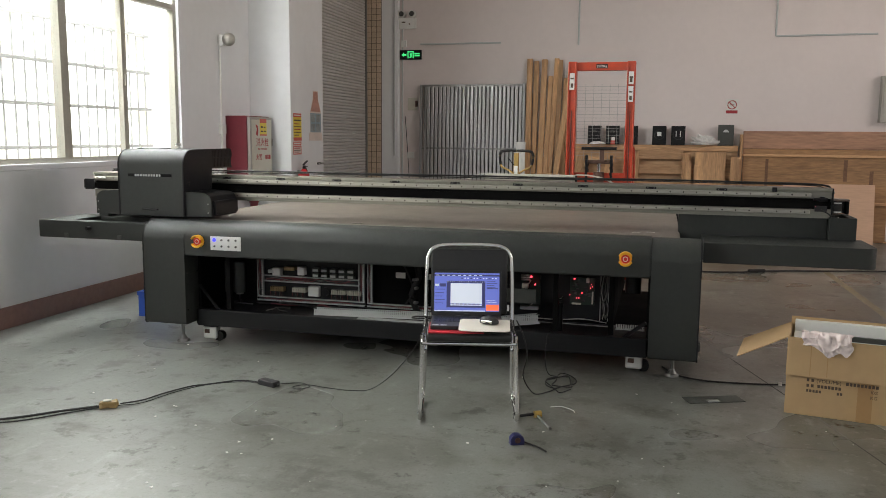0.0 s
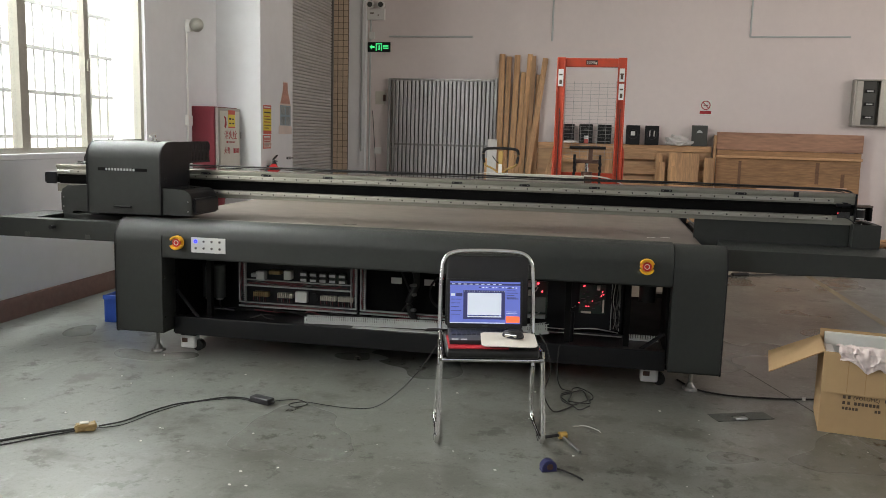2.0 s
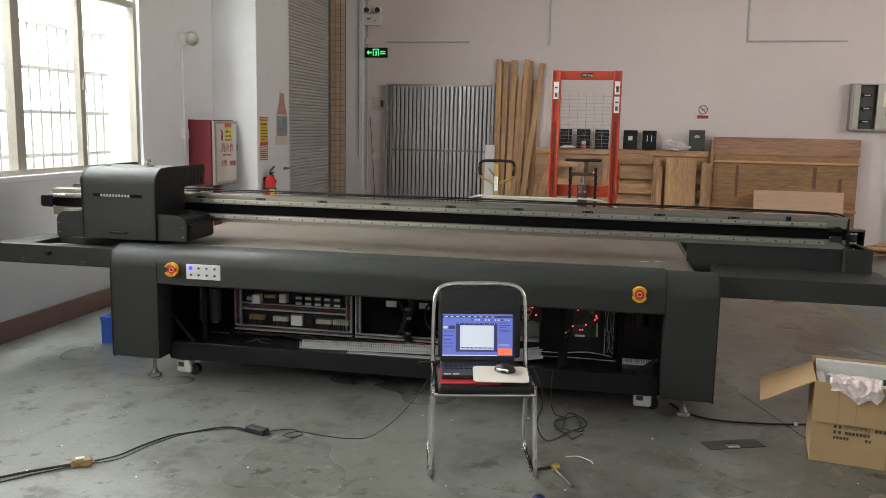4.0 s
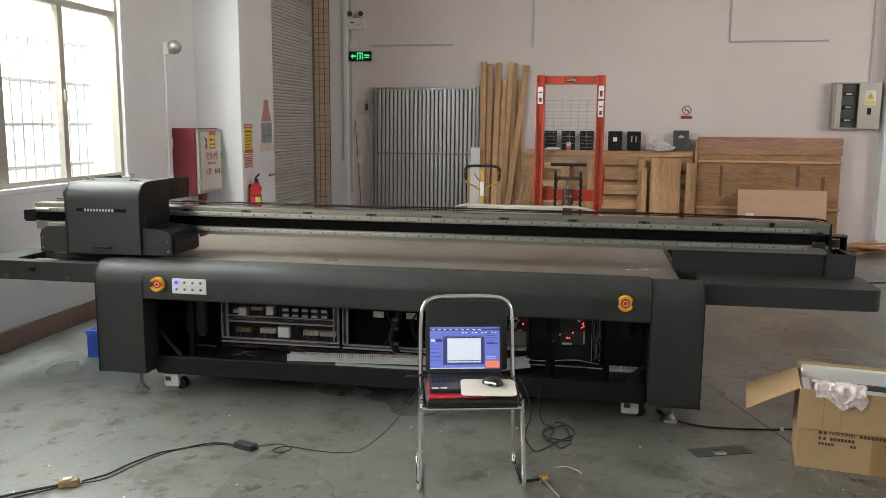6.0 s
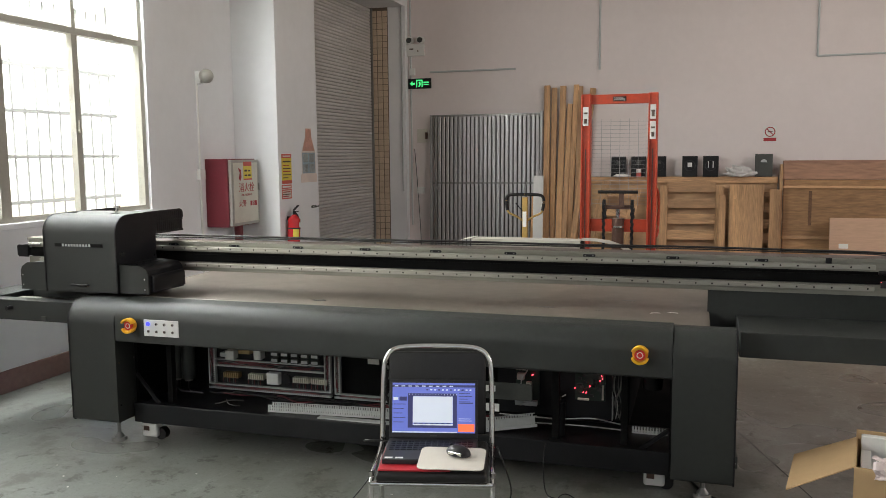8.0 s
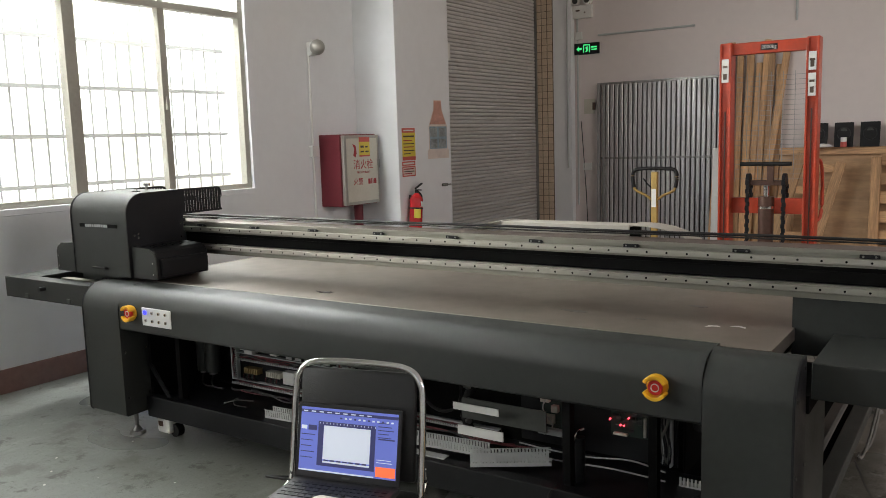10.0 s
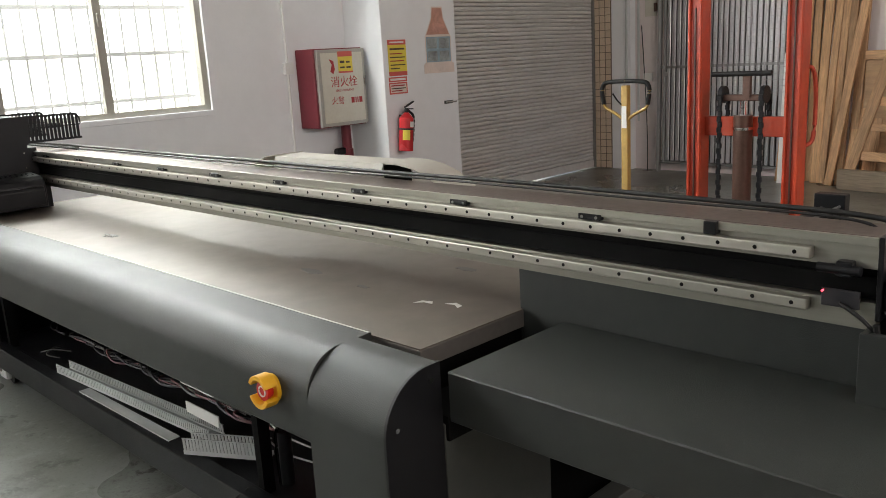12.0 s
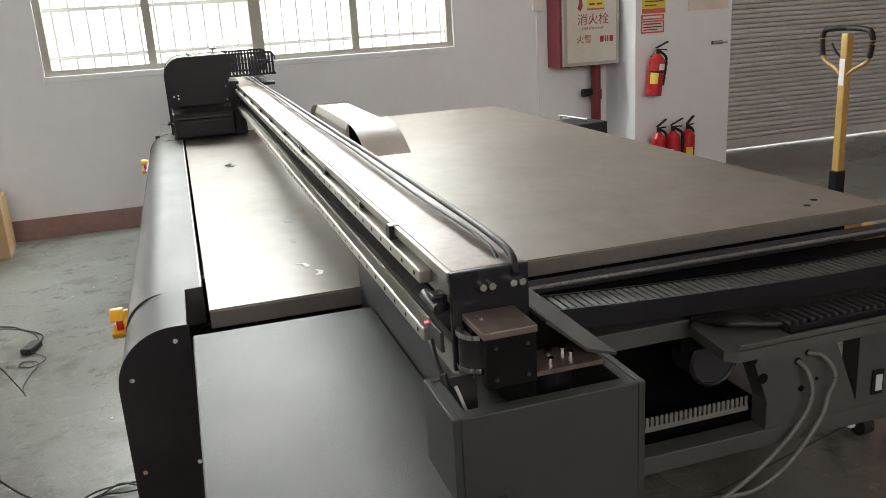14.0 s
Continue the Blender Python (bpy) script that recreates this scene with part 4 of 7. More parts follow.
part("tray_well", bx(-4.05, -3.5, 5.02, 5.3, 0.70, 0.74), M_BLACK, lt)
part("well_rail", bx(-4.0, -3.55, 5.12, 5.17, 0.74, 0.80), M_ALU, lt)
part("knob", rod((-3.86, 4.93, 0.775), (-3.86, 4.895, 0.775), 0.014, seg=14), M_BLACK, lt, smooth=40)
for x in (-4.05, -3.62):
    part("hinge", bx(x - 0.016, x + 0.016, 4.922, 4.93, 0.708, 0.734, 0.002), M_GREY, lt)
lb = part("gantry_trough", bx(-3.98, -3.305, 5.40, 5.412, 0.823, 0.975), M_PAINT, mc)
part("trough_wall", bx(-4.06, -3.98, 5.30, 5.70, 0.822, 0.978, 0.003), M_PAINT, lb)
part("trough_wall", bx(-3.305, -3.14, 5.40, 5.47, 0.842, 0.975, 0.003), M_BLACK, lb)

# gantry with its rails
gx0, gx1 = -4.2, 1.01
g = part("gantry_beam", bx(gx0, gx1, 5.475, 5.56, 0.985, 1.125), M_MATT, mc, "black beam with bright aluminium guide rails")
part("top_plate", bx(gx0, gx1, 5.447, 5.57, 1.127, 1.142, 0.002), M_RUST, g, "brownish metal top plate")
part("plate_edge", bx(gx0, gx1, 5.438, 5.4465, 1.124, 1.141, 0.001), M_BEAM, g)
part("upper_face", bx(gx0, gx1, 5.45, 5.475, 1.078, 1.1265), M_BEAM, g)
part("lower_face", bx(gx0, gx1, 5.45, 5.475, 0.958, 1.012), M_BEAM, g)
for z, x1 in ((1.100, 0.891), (0.9955, 0.889)):
    r = part("guide_rail", bx(gx0 + 0.1, x1, 5.427, 5.45, z - 0.012, z + 0.012, 0.003), M_ALU, g, "bright steel guide rail with countersunk holes")
    hole = None
    for k in range(62):
        x = x1 - 0.03 - k * 0.08
        if hole is None:
            hole = part("rail_hole", rod((0, 5.4275, 0), (0, 5.4262, 0), 0.0045, seg=8), M_MATT, r)
            h2 = hole
        else:
            h2 = new("rail_hole", hole.data)
            h2.parent = r
        h2.location = (x, 0, z)
part("belt", bx(gx0 - 0.05, 1.06, 5.458, 5.462, 1.018, 1.06), M_MATT, g)
for k in range(11):
    x = 0.372 - k * 0.43
    cc = part("cable_clip", bx(x - 0.032, x + 0.032, 5.434, 5.45, 1.1145, 1.1285, 0.002, seg=1), M_BLACK, g)
    for dx in (-0.02, 0.02):
        part("screw", rod((x + dx, 5.434, 1.121), (x + dx, 5.4325, 1.121), 0.004, seg=8), M_DULL, cc)
part("limit_sensor", bx(0.667, 0.695, 5.428, 5.45, 1.1145, 1.142, 0.002), M_BLACK, g)
part("top_cable", tube([(1.03, 5.545, 1.128), (0.95, 5.552, 1.158), (0.5, 5.552, 1.164), (0.0, 5.548, 1.168), (-0.6, 5.552, 1.165), (-1.2, 5.548, 1.168), (-1.9, 5.552, 1.165), (-2.6, 5.545, 1.168), (-3.4, 5.552, 1.166), (-4.1, 5.545, 1.163)], 0.006, seg=8, n=8), M_CABLE, g, "black cable along the beam", smooth=60)
part("top_cable", tube([(1.0, 5.532, 1.128), (0.9, 5.538, 1.153), (0.45, 5.534, 1.156), (-0.2, 5.536, 1.159), (-1.0, 5.534, 1.156), (-2.0, 5.538, 1.158), (-3.0, 5.534, 1.156), (-4.1, 5.532, 1.153)], 0.0035, seg=6, n=8), M_CABLE, g, smooth=60)
# right end: motor bracket and pulleys
eb = part("end_bracket", bx(1.01, 1.02, 5.44, 5.57, 0.98, 1.142, 0.002), M_BLACK, g)
part("bracket_top", bx(1.021, 1.115, 5.456, 5.542, 1.064, 1.076, 0.002), M_RUST, eb, "brown oxide plate")
part("bracket_wall", bx(1.098, 1.1135, 5.46, 5.54, 0.985, 1.0635, 0.002), M_MATT, eb)
part("bracket_wall", bx(1.021, 1.098, 5.515, 5.54, 0.985, 1.0635, 0.002), M_BLACK, eb)
part("bracket_base", bx(1.0, 1.075, 5.545, 5.67, 0.972, 0.98), M_RUST, eb)
part("motor", rod((1.035, 5.60, 0.72), (1.035, 5.60, 0.965), 0.03, seg=16), M_BLACK, eb, smooth=40)
part("pulley", rod((1.045, 5.472, 0.996), (1.045, 5.472, 1.004), 0.034, seg=28), M_STEEL, eb, "bright toothed belt pulley", smooth=40)
part("pulley", rod((1.045, 5.472, 1.05), (1.045, 5.472, 1.058), 0.034, seg=28), M_STEEL, eb, smooth=40)
part("belt_wrap", rod((1.045, 5.472, 1.004), (1.045, 5.472, 1.05), 0.031, seg=28), M_RUBBER, eb, smooth=40)
for y in (5.49, 5.505, 5.54, 5.555):
    part("bolt", rod((1.02, y, 1.115), (1.032, y, 1.115), 0.006, seg=8), M_STEEL, eb)
for y, x in ((5.59, 1.05), (5.625, 1.02), (5.63, 1.04), (5.60, 1.02)):
    part("bolt", rod((x, y, 0.98), (x, y, 0.988), 0.006, seg=8), M_STEEL, eb)
for y, z in ((5.475, 1.05), (5.525, 1.05), (5.475, 1.0), (5.525, 1.0)):
    part("bolt", rod((1.1135, y, z), (1.117, y, z), 0.003, seg=8), M_DARKP, eb)
part("bolt", rod((1.05, 5.475, 1.076), (1.05, 5.475, 1.079), 0.007, seg=10), M_STEEL, eb)
part("trough_wire", tube([(1.05, 5.43, 0.97), (1.07, 5.45, 0.92), (1.09, 5.50, 0.93), (1.10, 5.56, 0.9)], 0.003, seg=6), M_CABLEG, eb)
part("trough_wire", tube([(1.02, 5.42, 0.98), (1.03, 5.43, 0.9), (1.05, 5.44, 0.8)], 0.006, seg=6), M_CABLE, eb)
part("stop_buffer", rod((0.905, 5.432, 1.075), (0.985, 5.432, 1.075), 0.010, seg=12), M_BLACK, g, smooth=40)
part("stop_block", bx(0.94, 0.97, 5.425, 5.45, 1.062, 1.092, 0.003), M_BLACK, g)
sb = part("sensor_board", bx(0.915, 0.985, 5.43, 5.436, 1.0, 1.035, 0.001), M_DARKP, g)
part("red_light", rod((0.918, 5.43, 1.03), (0.918, 5.424, 1.03), 0.002, seg=8), M_LED, sb, "lit red diode")
part("sensor_wire", tube([(0.95, 5.425, 1.01), (0.99, 5.42, 0.99), (1.03, 5.43, 0.95), (1.06, 5.46, 0.9)], 0.004, seg=6), M_CABLE, g)
part("rear_apron", prism([(5.57, 1.06), (5.64, 1.0), (5.69, 0.985), (5.692, 0.989), (5.64, 1.005), (5.572, 1.065)], "x", 0.55, 1.08), M_PAINT, g)
# left end
el = part("end_bracket", bx(gx0 - 0.09, gx0 - 0.08, 5.44, 5.6, 1.02, 1.085, 0.002), M_BLACK, g)
for y in (5.445, 5.59):
    part("bracket_wall", bx(gx0 - 0.08, gx0, y - 0.006, y + 0.006, 1.01, 1.09, 0.002), M_BLACK, el)
part("pulley", rod((gx0 - 0.04, 5.50, 1.02), (gx0 - 0.04, 5.50, 1.075), 0.035, seg=20), M_STEEL, el, smooth=40)
part("stop_buffer", rod((gx0 + 0.02, 5.432, 1.10), (gx0 + 0.12, 5.432, 1.10), 0.012, seg=10), M_STEEL, g, smooth=40)
# pale channel behind the beam that takes the cable chain
chn = part("chain_channel", prism([(5.60, 1.095), (5.74, 1.095), (5.74, 1.155), (5.73, 1.180), (5.61, 1.180), (5.60, 1.155)], "x", -1.18, -0.56), M_CHAN, mc, "pale sheet-metal cable channel")
rows = [[(x, y, z) for y in (5.60, 5.64, 5.67, 5.71, 5.74)] for x, z in ((-0.56, 1.185), (-0.48, 1.183), (-0.41, 1.173), (-0.34, 1.150), (-0.27, 1.110))]
sheet(rows, 0.003, "channel_tongue", M_CHAN, chn)
rows = [[(x, y, z) for y in (5.60, 5.67, 5.74)] for x, z in ((-1.18, 1.185), (-1.24, 1.175), (-1.29, 1.155), (-1.34, 1.115))]
sheet(rows, 0.003, "channel_tongue", M_CHAN, chn)
# matt black plate stands for the shaded hollow of the open end
part("channel_end", bx(-0.559, -0.555, 5.61, 5.73, 1.10, 1.175), M_MATT, chn)

# ---- print carriage, at the left of its beam ----
CX = -3.42
cr = part("print_carriage", prism([(5.39, 0.872), (5.022, 0.872)] + arc(5.13, 1.325 - 0.108, 0.108, 180, 90, 10) + [(5.40, 1.328), (5.40, 1.19), (5.39, 1.18)], "x", CX - 0.25, CX + 0.25), M_PAINT, mc, "dark grey rounded print carriage hood", smooth=35)
side = [(5.392, 0.87), (5.018, 0.87)] + arc(5.128, 1.328 - 0.11, 0.11, 180, 90, 10) + [(5.40, 1.331), (5.40, 1.188), (5.392, 1.178)]
for c in (CX - 0.254, CX + 0.254):
    sp = part("side_plate", prism(side, "x", c - 0.004, c + 0.004), M_BLACK, cr)
    # slotted tail guard: a comb of ribs between two bars
    part("tail_guard", prism([(5.40, 1.262), (5.685, 1.262), (5.685, 1.268), (5.40, 1.268)], "x", c - 0.003, c + 0.003), M_BLACK, sp)
    part("tail_guard", prism([(5.40, 1.188), (5.686, 1.188), (5.686, 1.20), (5.40, 1.20)], "x", c - 0.003, c + 0.003), M_BLACK, sp)
    part("tail_guard", prism([(5.40, 1.318), (5.655, 1.318), (5.672, 1.309), (5.68, 1.30), (5.686, 1.27), (5.690, 1.27), (5.688, 1.305), (5.675, 1.325), (5.655, 1.331), (5.40, 1.331)], "x", c - 0.003, c + 0.003), M_BLACK, sp)
    for k in range(15):
        y = 5.40 + k * 0.0203
        for z0, z1 in ((1.20, 1.262), (1.268, 1.318)):
            if y < 5.68:
                part("guard_rib", bx(c - 0.003, c + 0.003, y, y + 0.0135, z0, z1), M_BLACK, sp)
    for y, z in ((5.06, 1.10), (5.085, 1.105), (5.085, 1.085), (5.37, 1.14), (5.37, 1.06)):
        part("screw", rod((c - 0.007, y, z), (c + 0.007, y, z), 0.005, seg=8), M_STEEL, sp)
part("slot", bx(CX - 0.175, CX + 0.165, 5.0185, 5.024, 1.140, 1.160), M_MATT, cr)
for k in range(10):
    part("slot_tooth", bx(CX - 0.12 + k * 0.021, CX - 0.108 + k * 0.021, 5.016, 5.0185, 1.142, 1.158), M_DUCT, cr)
hd = part("handle", rod((CX - 0.06, 5.005, 0.915), (CX + 0.055, 5.005, 0.915), 0.007, seg=10), M_BLACK, cr, smooth=40)
for x in (CX - 0.055, CX + 0.05):
    part("handle_post", rod((x, 5.022, 0.915), (x, 5.005, 0.915), 0.006, seg=8), M_BLACK, hd)
for sx in (-1, 1):
    a, b = CX + sx * 0.258, CX + sx * 0.455
    x0, x1 = min(a, b), max(a, b)
    prof = [(a, 0.872), (b, 0.872), (b, 0.985), (b - sx * 0.012, 1.012), (b - sx * 0.04, 1.03), (a, 1.04)]
    wg = part("side_lamp_box", prism(prof, "y", 5.045, 5.385, bevel=0.004), M_BLACK, cr, "black ultraviolet lamp housing with vent slits")
    part("lamp_face", prism([(b, 0.885), (b + sx * 0.02, 0.885), (b + sx * 0.02, 0.965), (b + sx * 0.012, 0.978), (b, 0.982)], "y", 5.06, 5.37, bevel=0.003), M_BLACK, wg)
    part("front_plate", prism(prof[:4] + [(b - sx * 0.05, 1.035), (a, 1.042)], "y", 5.036, 5.045), M_PAINT, wg)
    for k in range(11):
        for j in range(2):
            y = 5.09 + k * 0.026 + j * 0.013
            x = CX + sx * (0.30 + 0.045 * j)
            part("vent_slit", turned(bx(-0.018, 0.018, -0.0025, 0.0025, -0.0008, 0.0012), Matrix.Translation((x, y, 1.0385 - 0.05 * (abs(x - CX) - 0.258))) @ pose(0, 0, 0, 0, sx * 3, 0)), M_MATT, wg)
    for z in (0.90, 0.96):
        part("screw", rod((b - sx * 0.02, 5.036, z), (b - sx * 0.02, 5.03, z), 0.005, seg=8), M_STEEL, wg)
for x in (CX - 0.17, CX + 0.14):
    sl = part("top_latch", bx(x - 0.03, x + 0.03, 5.17, 5.185, 1.329, 1.334, 0.002), M_BLACK, cr)
    part("screw", rod((x, 5.177, 1.334), (x, 5.177, 1.345), 0.006, seg=10), M_STEEL, sl)
kn = part("height_knob", rod((CX + 0.03, 5.33, 1.328), (CX + 0.03, 5.33, 1.352), 0.008, seg=12), M_STEEL, cr, "bright metal adjusting knob", smooth=40)
part("knob_head", rod((CX + 0.03, 5.33, 1.352), (CX + 0.03, 5.33, 1.368), 0.022, seg=20), M_STEEL, kn, smooth=40)
part("carriage_back", bx(CX - 0.2, CX + 0.2, 5.392, 5.455, 0.96, 1.16), M_BLACK, cr)
for k in range(34):
    a = min(1, k / 9) * math.pi
    if k <= 9:
        x, z = -4.02 - 0.06 * math.sin(a), 1.135 + 0.05 * (1 + math.cos(a))
    else:
        x, z = -4.02 + (k - 9) * 0.034, 1.132
    part("chain_link", bx(x - 0.012, x + 0.012, 5.60, 5.675, z - 0.009, z + 0.009, 0.003, seg=1), M_RUBBER, cr)
for k in range(19):
    part("chain_link", bx(-4.02 + k * 0.034 - 0.014, -4.02 + k * 0.034 + 0.014, 5.60, 5.675, 1.222 + 0.0012 * k, 1.248 + 0.0012 * k, 0.003, seg=1), M_RUBBER, cr)

# feet and castors
for x, y in ((-3.19, 5.0), (0.115, 5.08), (-3.1, 7.25), (0.23, 7.25)):
    f = part("levelling_foot", rod((x, y, 0.0), (x, y, 0.018), 0.045, seg=24, r2=0.04), M_DULL, mc, "round steel levelling foot", smooth=40)
    part("foot_stem", rod((x, y, 0.018), (x, y, 0.17), 0.012, seg=12), M_DULL, f, smooth=40)
    part("foot_cone", rod((x, y, 0.018), (x, y, 0.045), 0.03, seg=18, r2=0.012), M_DULL, f, smooth=40)
for x, y in ((-2.995, 5.07), (-0.105, 5.13), (-2.95, 7.2), (0.05, 7.2)):
    c = part("castor", bx(x - 0.062, x + 0.042, y - 0.038, y + 0.03, 0.018, 0.108, 0.014), M_WHITEP, mc, "white machine castor with a black wheel")
    part("castor_wheel", rod((x + 0.048, y - 0.012, 0.036), (x + 0.048, y + 0.03, 0.036), 0.036, seg=20), M_RUBBER, c, smooth=40)
    part("castor_dial", bx(x - 0.046, x - 0.008, y - 0.041, y - 0.038, 0.058, 0.086, 0.001), M_OILED, c, "dark red dial window")
    part("castor_mount", bx(x - 0.05, x + 0.05, y - 0.045, y + 0.045, 0.105, 0.17), M_BLACK, c)

# ---- folding chair and what lies on it ----
CHM = pose(-0.93, 4.085, 0, 0, 0, 13.5) @ Matrix.Scale(1.025, 4)
ch = thing("folding_chair", CHM, "black vinyl folding chair with a bent chrome tube frame", "chair")
bk = [(-0.225, 0.10, 0.30), (-0.225, 0.155, 0.5), (-0.222, 0.195, 0.72), (-0.21, 0.205, 0.79), (-0.17, 0.21, 0.825), (-0.08, 0.212, 0.835), (0.08, 0.212, 0.835), (0.17, 0.21, 0.825), (0.21, 0.205, 0.79), (0.222, 0.195, 0.72), (0.225, 0.155, 0.5), (0.225, 0.10, 0.30)]
part("back_frame", tube(bk, 0.011, seg=12, n=6), M_CHROME, ch, "bent chrome tube", smooth=60)
for s in (-1, 1):
    part("leg", tube([(s * 0.228, -0.14, 0.435), (s * 0.232, -0.152, 0.3), (s * 0.238, -0.172, 0.1), (s * 0.24, -0.17, 0.035), (s * 0.24, -0.13, 0.011), (s * 0.24, 0.05, 0.011), (s * 0.24, 0.13, 0.016), (s * 0.238, 0.165, 0.05), (s * 0.232, 0.15, 0.14), (s * 0.226, 0.10, 0.30)], 0.011, seg=12, n=6), M_CHROME, ch, smooth=60)
    part("side_bar", tube([(s * 0.228, -0.17, 0.40), (s * 0.228, -0.1, 0.425), (s * 0.227, 0.05, 0.43), (s * 0.226, 0.17, 0.46), (s * 0.224, 0.175, 0.52)], 0.010, seg=10), M_CHROME, ch, smooth=60)
    part("foot_cap", rod((s * 0.24, -0.1, 0.0), (s * 0.24, -0.06, 0.0115), 0.012, seg=8), M_RUBBER, ch)
part("front_bar", rod((-0.228, -0.17, 0.40), (0.228, -0.17, 0.40), 0.009, seg=12), M_CHROME, ch, smooth=60)
part("seat", bx(-0.21, 0.21, -0.19, 0.17, 0.41, 0.452, 0.016, seg=3), M_VINYL, ch, "padded black vinyl seat", smooth=50)
pad = bx(-0.2, 0.2, -0.012, 0.012, -0.17, 0.17, 0.01, seg=3)
part("backrest", turned(pad, pose(0, 0.19, 0.645, -7, 0, 0)), M_VINYL, ch, "padded black vinyl backrest", smooth=50)

rf = thing("red_folder", CHM @ pose(-0.06, -0.05, 0.452), "thin red folder under the laptop", "folder")
part("cover", bx(-0.14, 0.13, -0.13, 0.1, 0, 0.006, 0.001), material("red_card", (0.45, 0.02, 0.03), 0.4), rf)
lp = thing("laptop", CHM @ pose(-0.012, 0, 0.458), "open black laptop with a lit blue drawing program", "laptop")
part("base", bx(-0.18, 0.18, -0.125, 0.115, 0, 0.02, 0.004), M_DARKP, lp)
key = None
for r in range(5):
    for c in range(14):
        if key is None:
            key = part("key", bx(-0.0095, 0.0095, -0.009, 0.009, 0.02, 0.0222), M_BLACK, lp)
            k2 = key
        else:
            k2 = new("key", key.data)
            k2.parent = lp
        k2.location = (-0.1555 + c * 0.0236, -0.016 + r * 0.0225, 0)
for x in (-0.155, -0.115):
    part("sticker", bx(x - 0.015, x + 0.015, -0.115, -0.1, 0.02, 0.0204), M_WHITEP, lp, "small pale sticker")
lid = pose(0, 0.112, 0.02, -13, 0, 0)
ld = part("lid", turned(bx(-0.18, 0.18, -0.004, 0.004, 0.0, 0.235, 0.003), lid), M_DARKP, lp)
for nm, mt, (x0, x1, z0, z1), d in (("screen", M_SCR, (-0.169, 0.169, 0.022, 0.222), 0.0045), ("menu_bar", M_SCRD, (-0.169, 0.169, 0.205, 0.214), 0.005), ("workspace", M_SCRD, (-0.105, 0.095, 0.042, 0.180), 0.005), ("document", M_SCRW, (-0.085, 0.078, 0.052, 0.168), 0.0055), ("thumbnail", M_SCRW, (-0.165, -0.145, 0.152, 0.164), 0.0055), ("swatch", M_SCRO, (0.1, 0.166, 0.028, 0.058), 0.0055), ("task_bar", M_SCRW, (-0.169, 0.095, 0.0225, 0.027), 0.0055), ("list_row", M_SCRD, (-0.14, -0.11, 0.15, 0.166), 0.0055), ("list_row", M_SCRD, (0.105, 0.16, 0.14, 0.144), 0.0055), ("list_row", M_SCRW, (0.102, 0.15, 0.078, 0.080), 0.0055), ("list_row", M_SCRW, (0.102, 0.155, 0.070, 0.072), 0.0055), ("ruler", M_SCR, (-0.085, 0.078, 0.058, 0.062), 0.0058)):
    part(nm, turned(bx(x0, x1, -d, -d + 0.0004, z0, z1), lid), mt, ld)
for k in range(9):
    part("menu_word", turned(bx(-0.16 + k * 0.028, -0.145 + k * 0.028, -0.0056, -0.0052, 0.2075, 0.211), lid), M_SCRW, ld)
for k in range(12):
    part("tool_mark", turned(bx(-0.03 + k * 0.016, -0.022 + k * 0.016, -0.0056, -0.0052, 0.192, 0.197), lid), M_SCRW if k % 3 else M_SCRD, ld)
for k in range(5):
    part("list_row", turned(bx(-0.164, -0.115 - 0.006 * (k % 3), -0.0056, -0.0052, 0.135 - k * 0.018, 0.1375 - k * 0.018), lid), M_SCRD, ld)
    part("list_row", turned(bx(0.103, 0.14 + 0.008 * (k % 3), -0.0056, -0.0052, 0.19 - k * 0.011, 0.1925 - k * 0.011), lid), M_SCRD, ld)
for k in range(17):
    part("ruler_tick", turned(bx(-0.1 + k * 0.012, -0.0985 + k * 0.012, -0.0056, -0.0052, 0.173, 0.178), lid), M_SCRW, ld)
for k in range(7):
    part("job_block", turned(bx(-0.08 + k * 0.022, -0.064 + k * 0.022, -0.0062, -0.0058, 0.0575, 0.0625), lid), M_SCRD, ld)
part("badge", turned(bx(-0.014, 0.014, -0.0046, -0.0042, 0.008, 0.014), lid), M_GREY, ld)
mm = thing("mouse_mat", CHM @ pose(0.075, -0.115, 0.4785, 6, 0, -3), "off-white mouse mat lying across the laptop", "mouse mat")
pts = arc(0.1, 0.065, 0.025, 0, 90, 4) + arc(-0.1, 0.065, 0.025, 90, 180, 4) + arc(-0.1, -0.065, 0.025, 180, 270, 4) + arc(0.1, -0.065, 0.025, 270, 360, 4)
part("mat", prism(pts, "z", 0, 0.003), M_PADW, mm)
mo = thing("computer_mouse", CHM @ pose(0.098, -0.085, 0.486, 0, 0, 60), "dark grey and silver computer mouse on the mat", "mouse")
bm = bmesh.new()
bmesh.ops.create_uvsphere(bm, u_segments=20, v_segments=12, radius=1)
for v in bm.verts:
    v.co = Vector((v.co.x * 0.032 * (1 - 0.12 * v.co.y), v.co.y * 0.052, max(v.co.z, -0.15) * 0.032 + 0.005))
part("shell", bm, M_DARKP, mo, smooth=60)
part("side_grip", bx(-0.031, -0.022, -0.03, 0.03, 0.004, 0.018, 0.003), M_STEEL, mo, "silver side grip")
part("wheel", rod((-0.003, 0.03, 0.03), (0.003, 0.03, 0.03), 0.008, seg=12), M_BLACK, mo)


# ---- cables and tools on the floor ----
def cable(name, pts, r, label, mat=M_CABLE):
    ob = obj(name, tube(pts, r, seg=8, n=8), mat, 60)
    return tagged(ob, label, "cable")


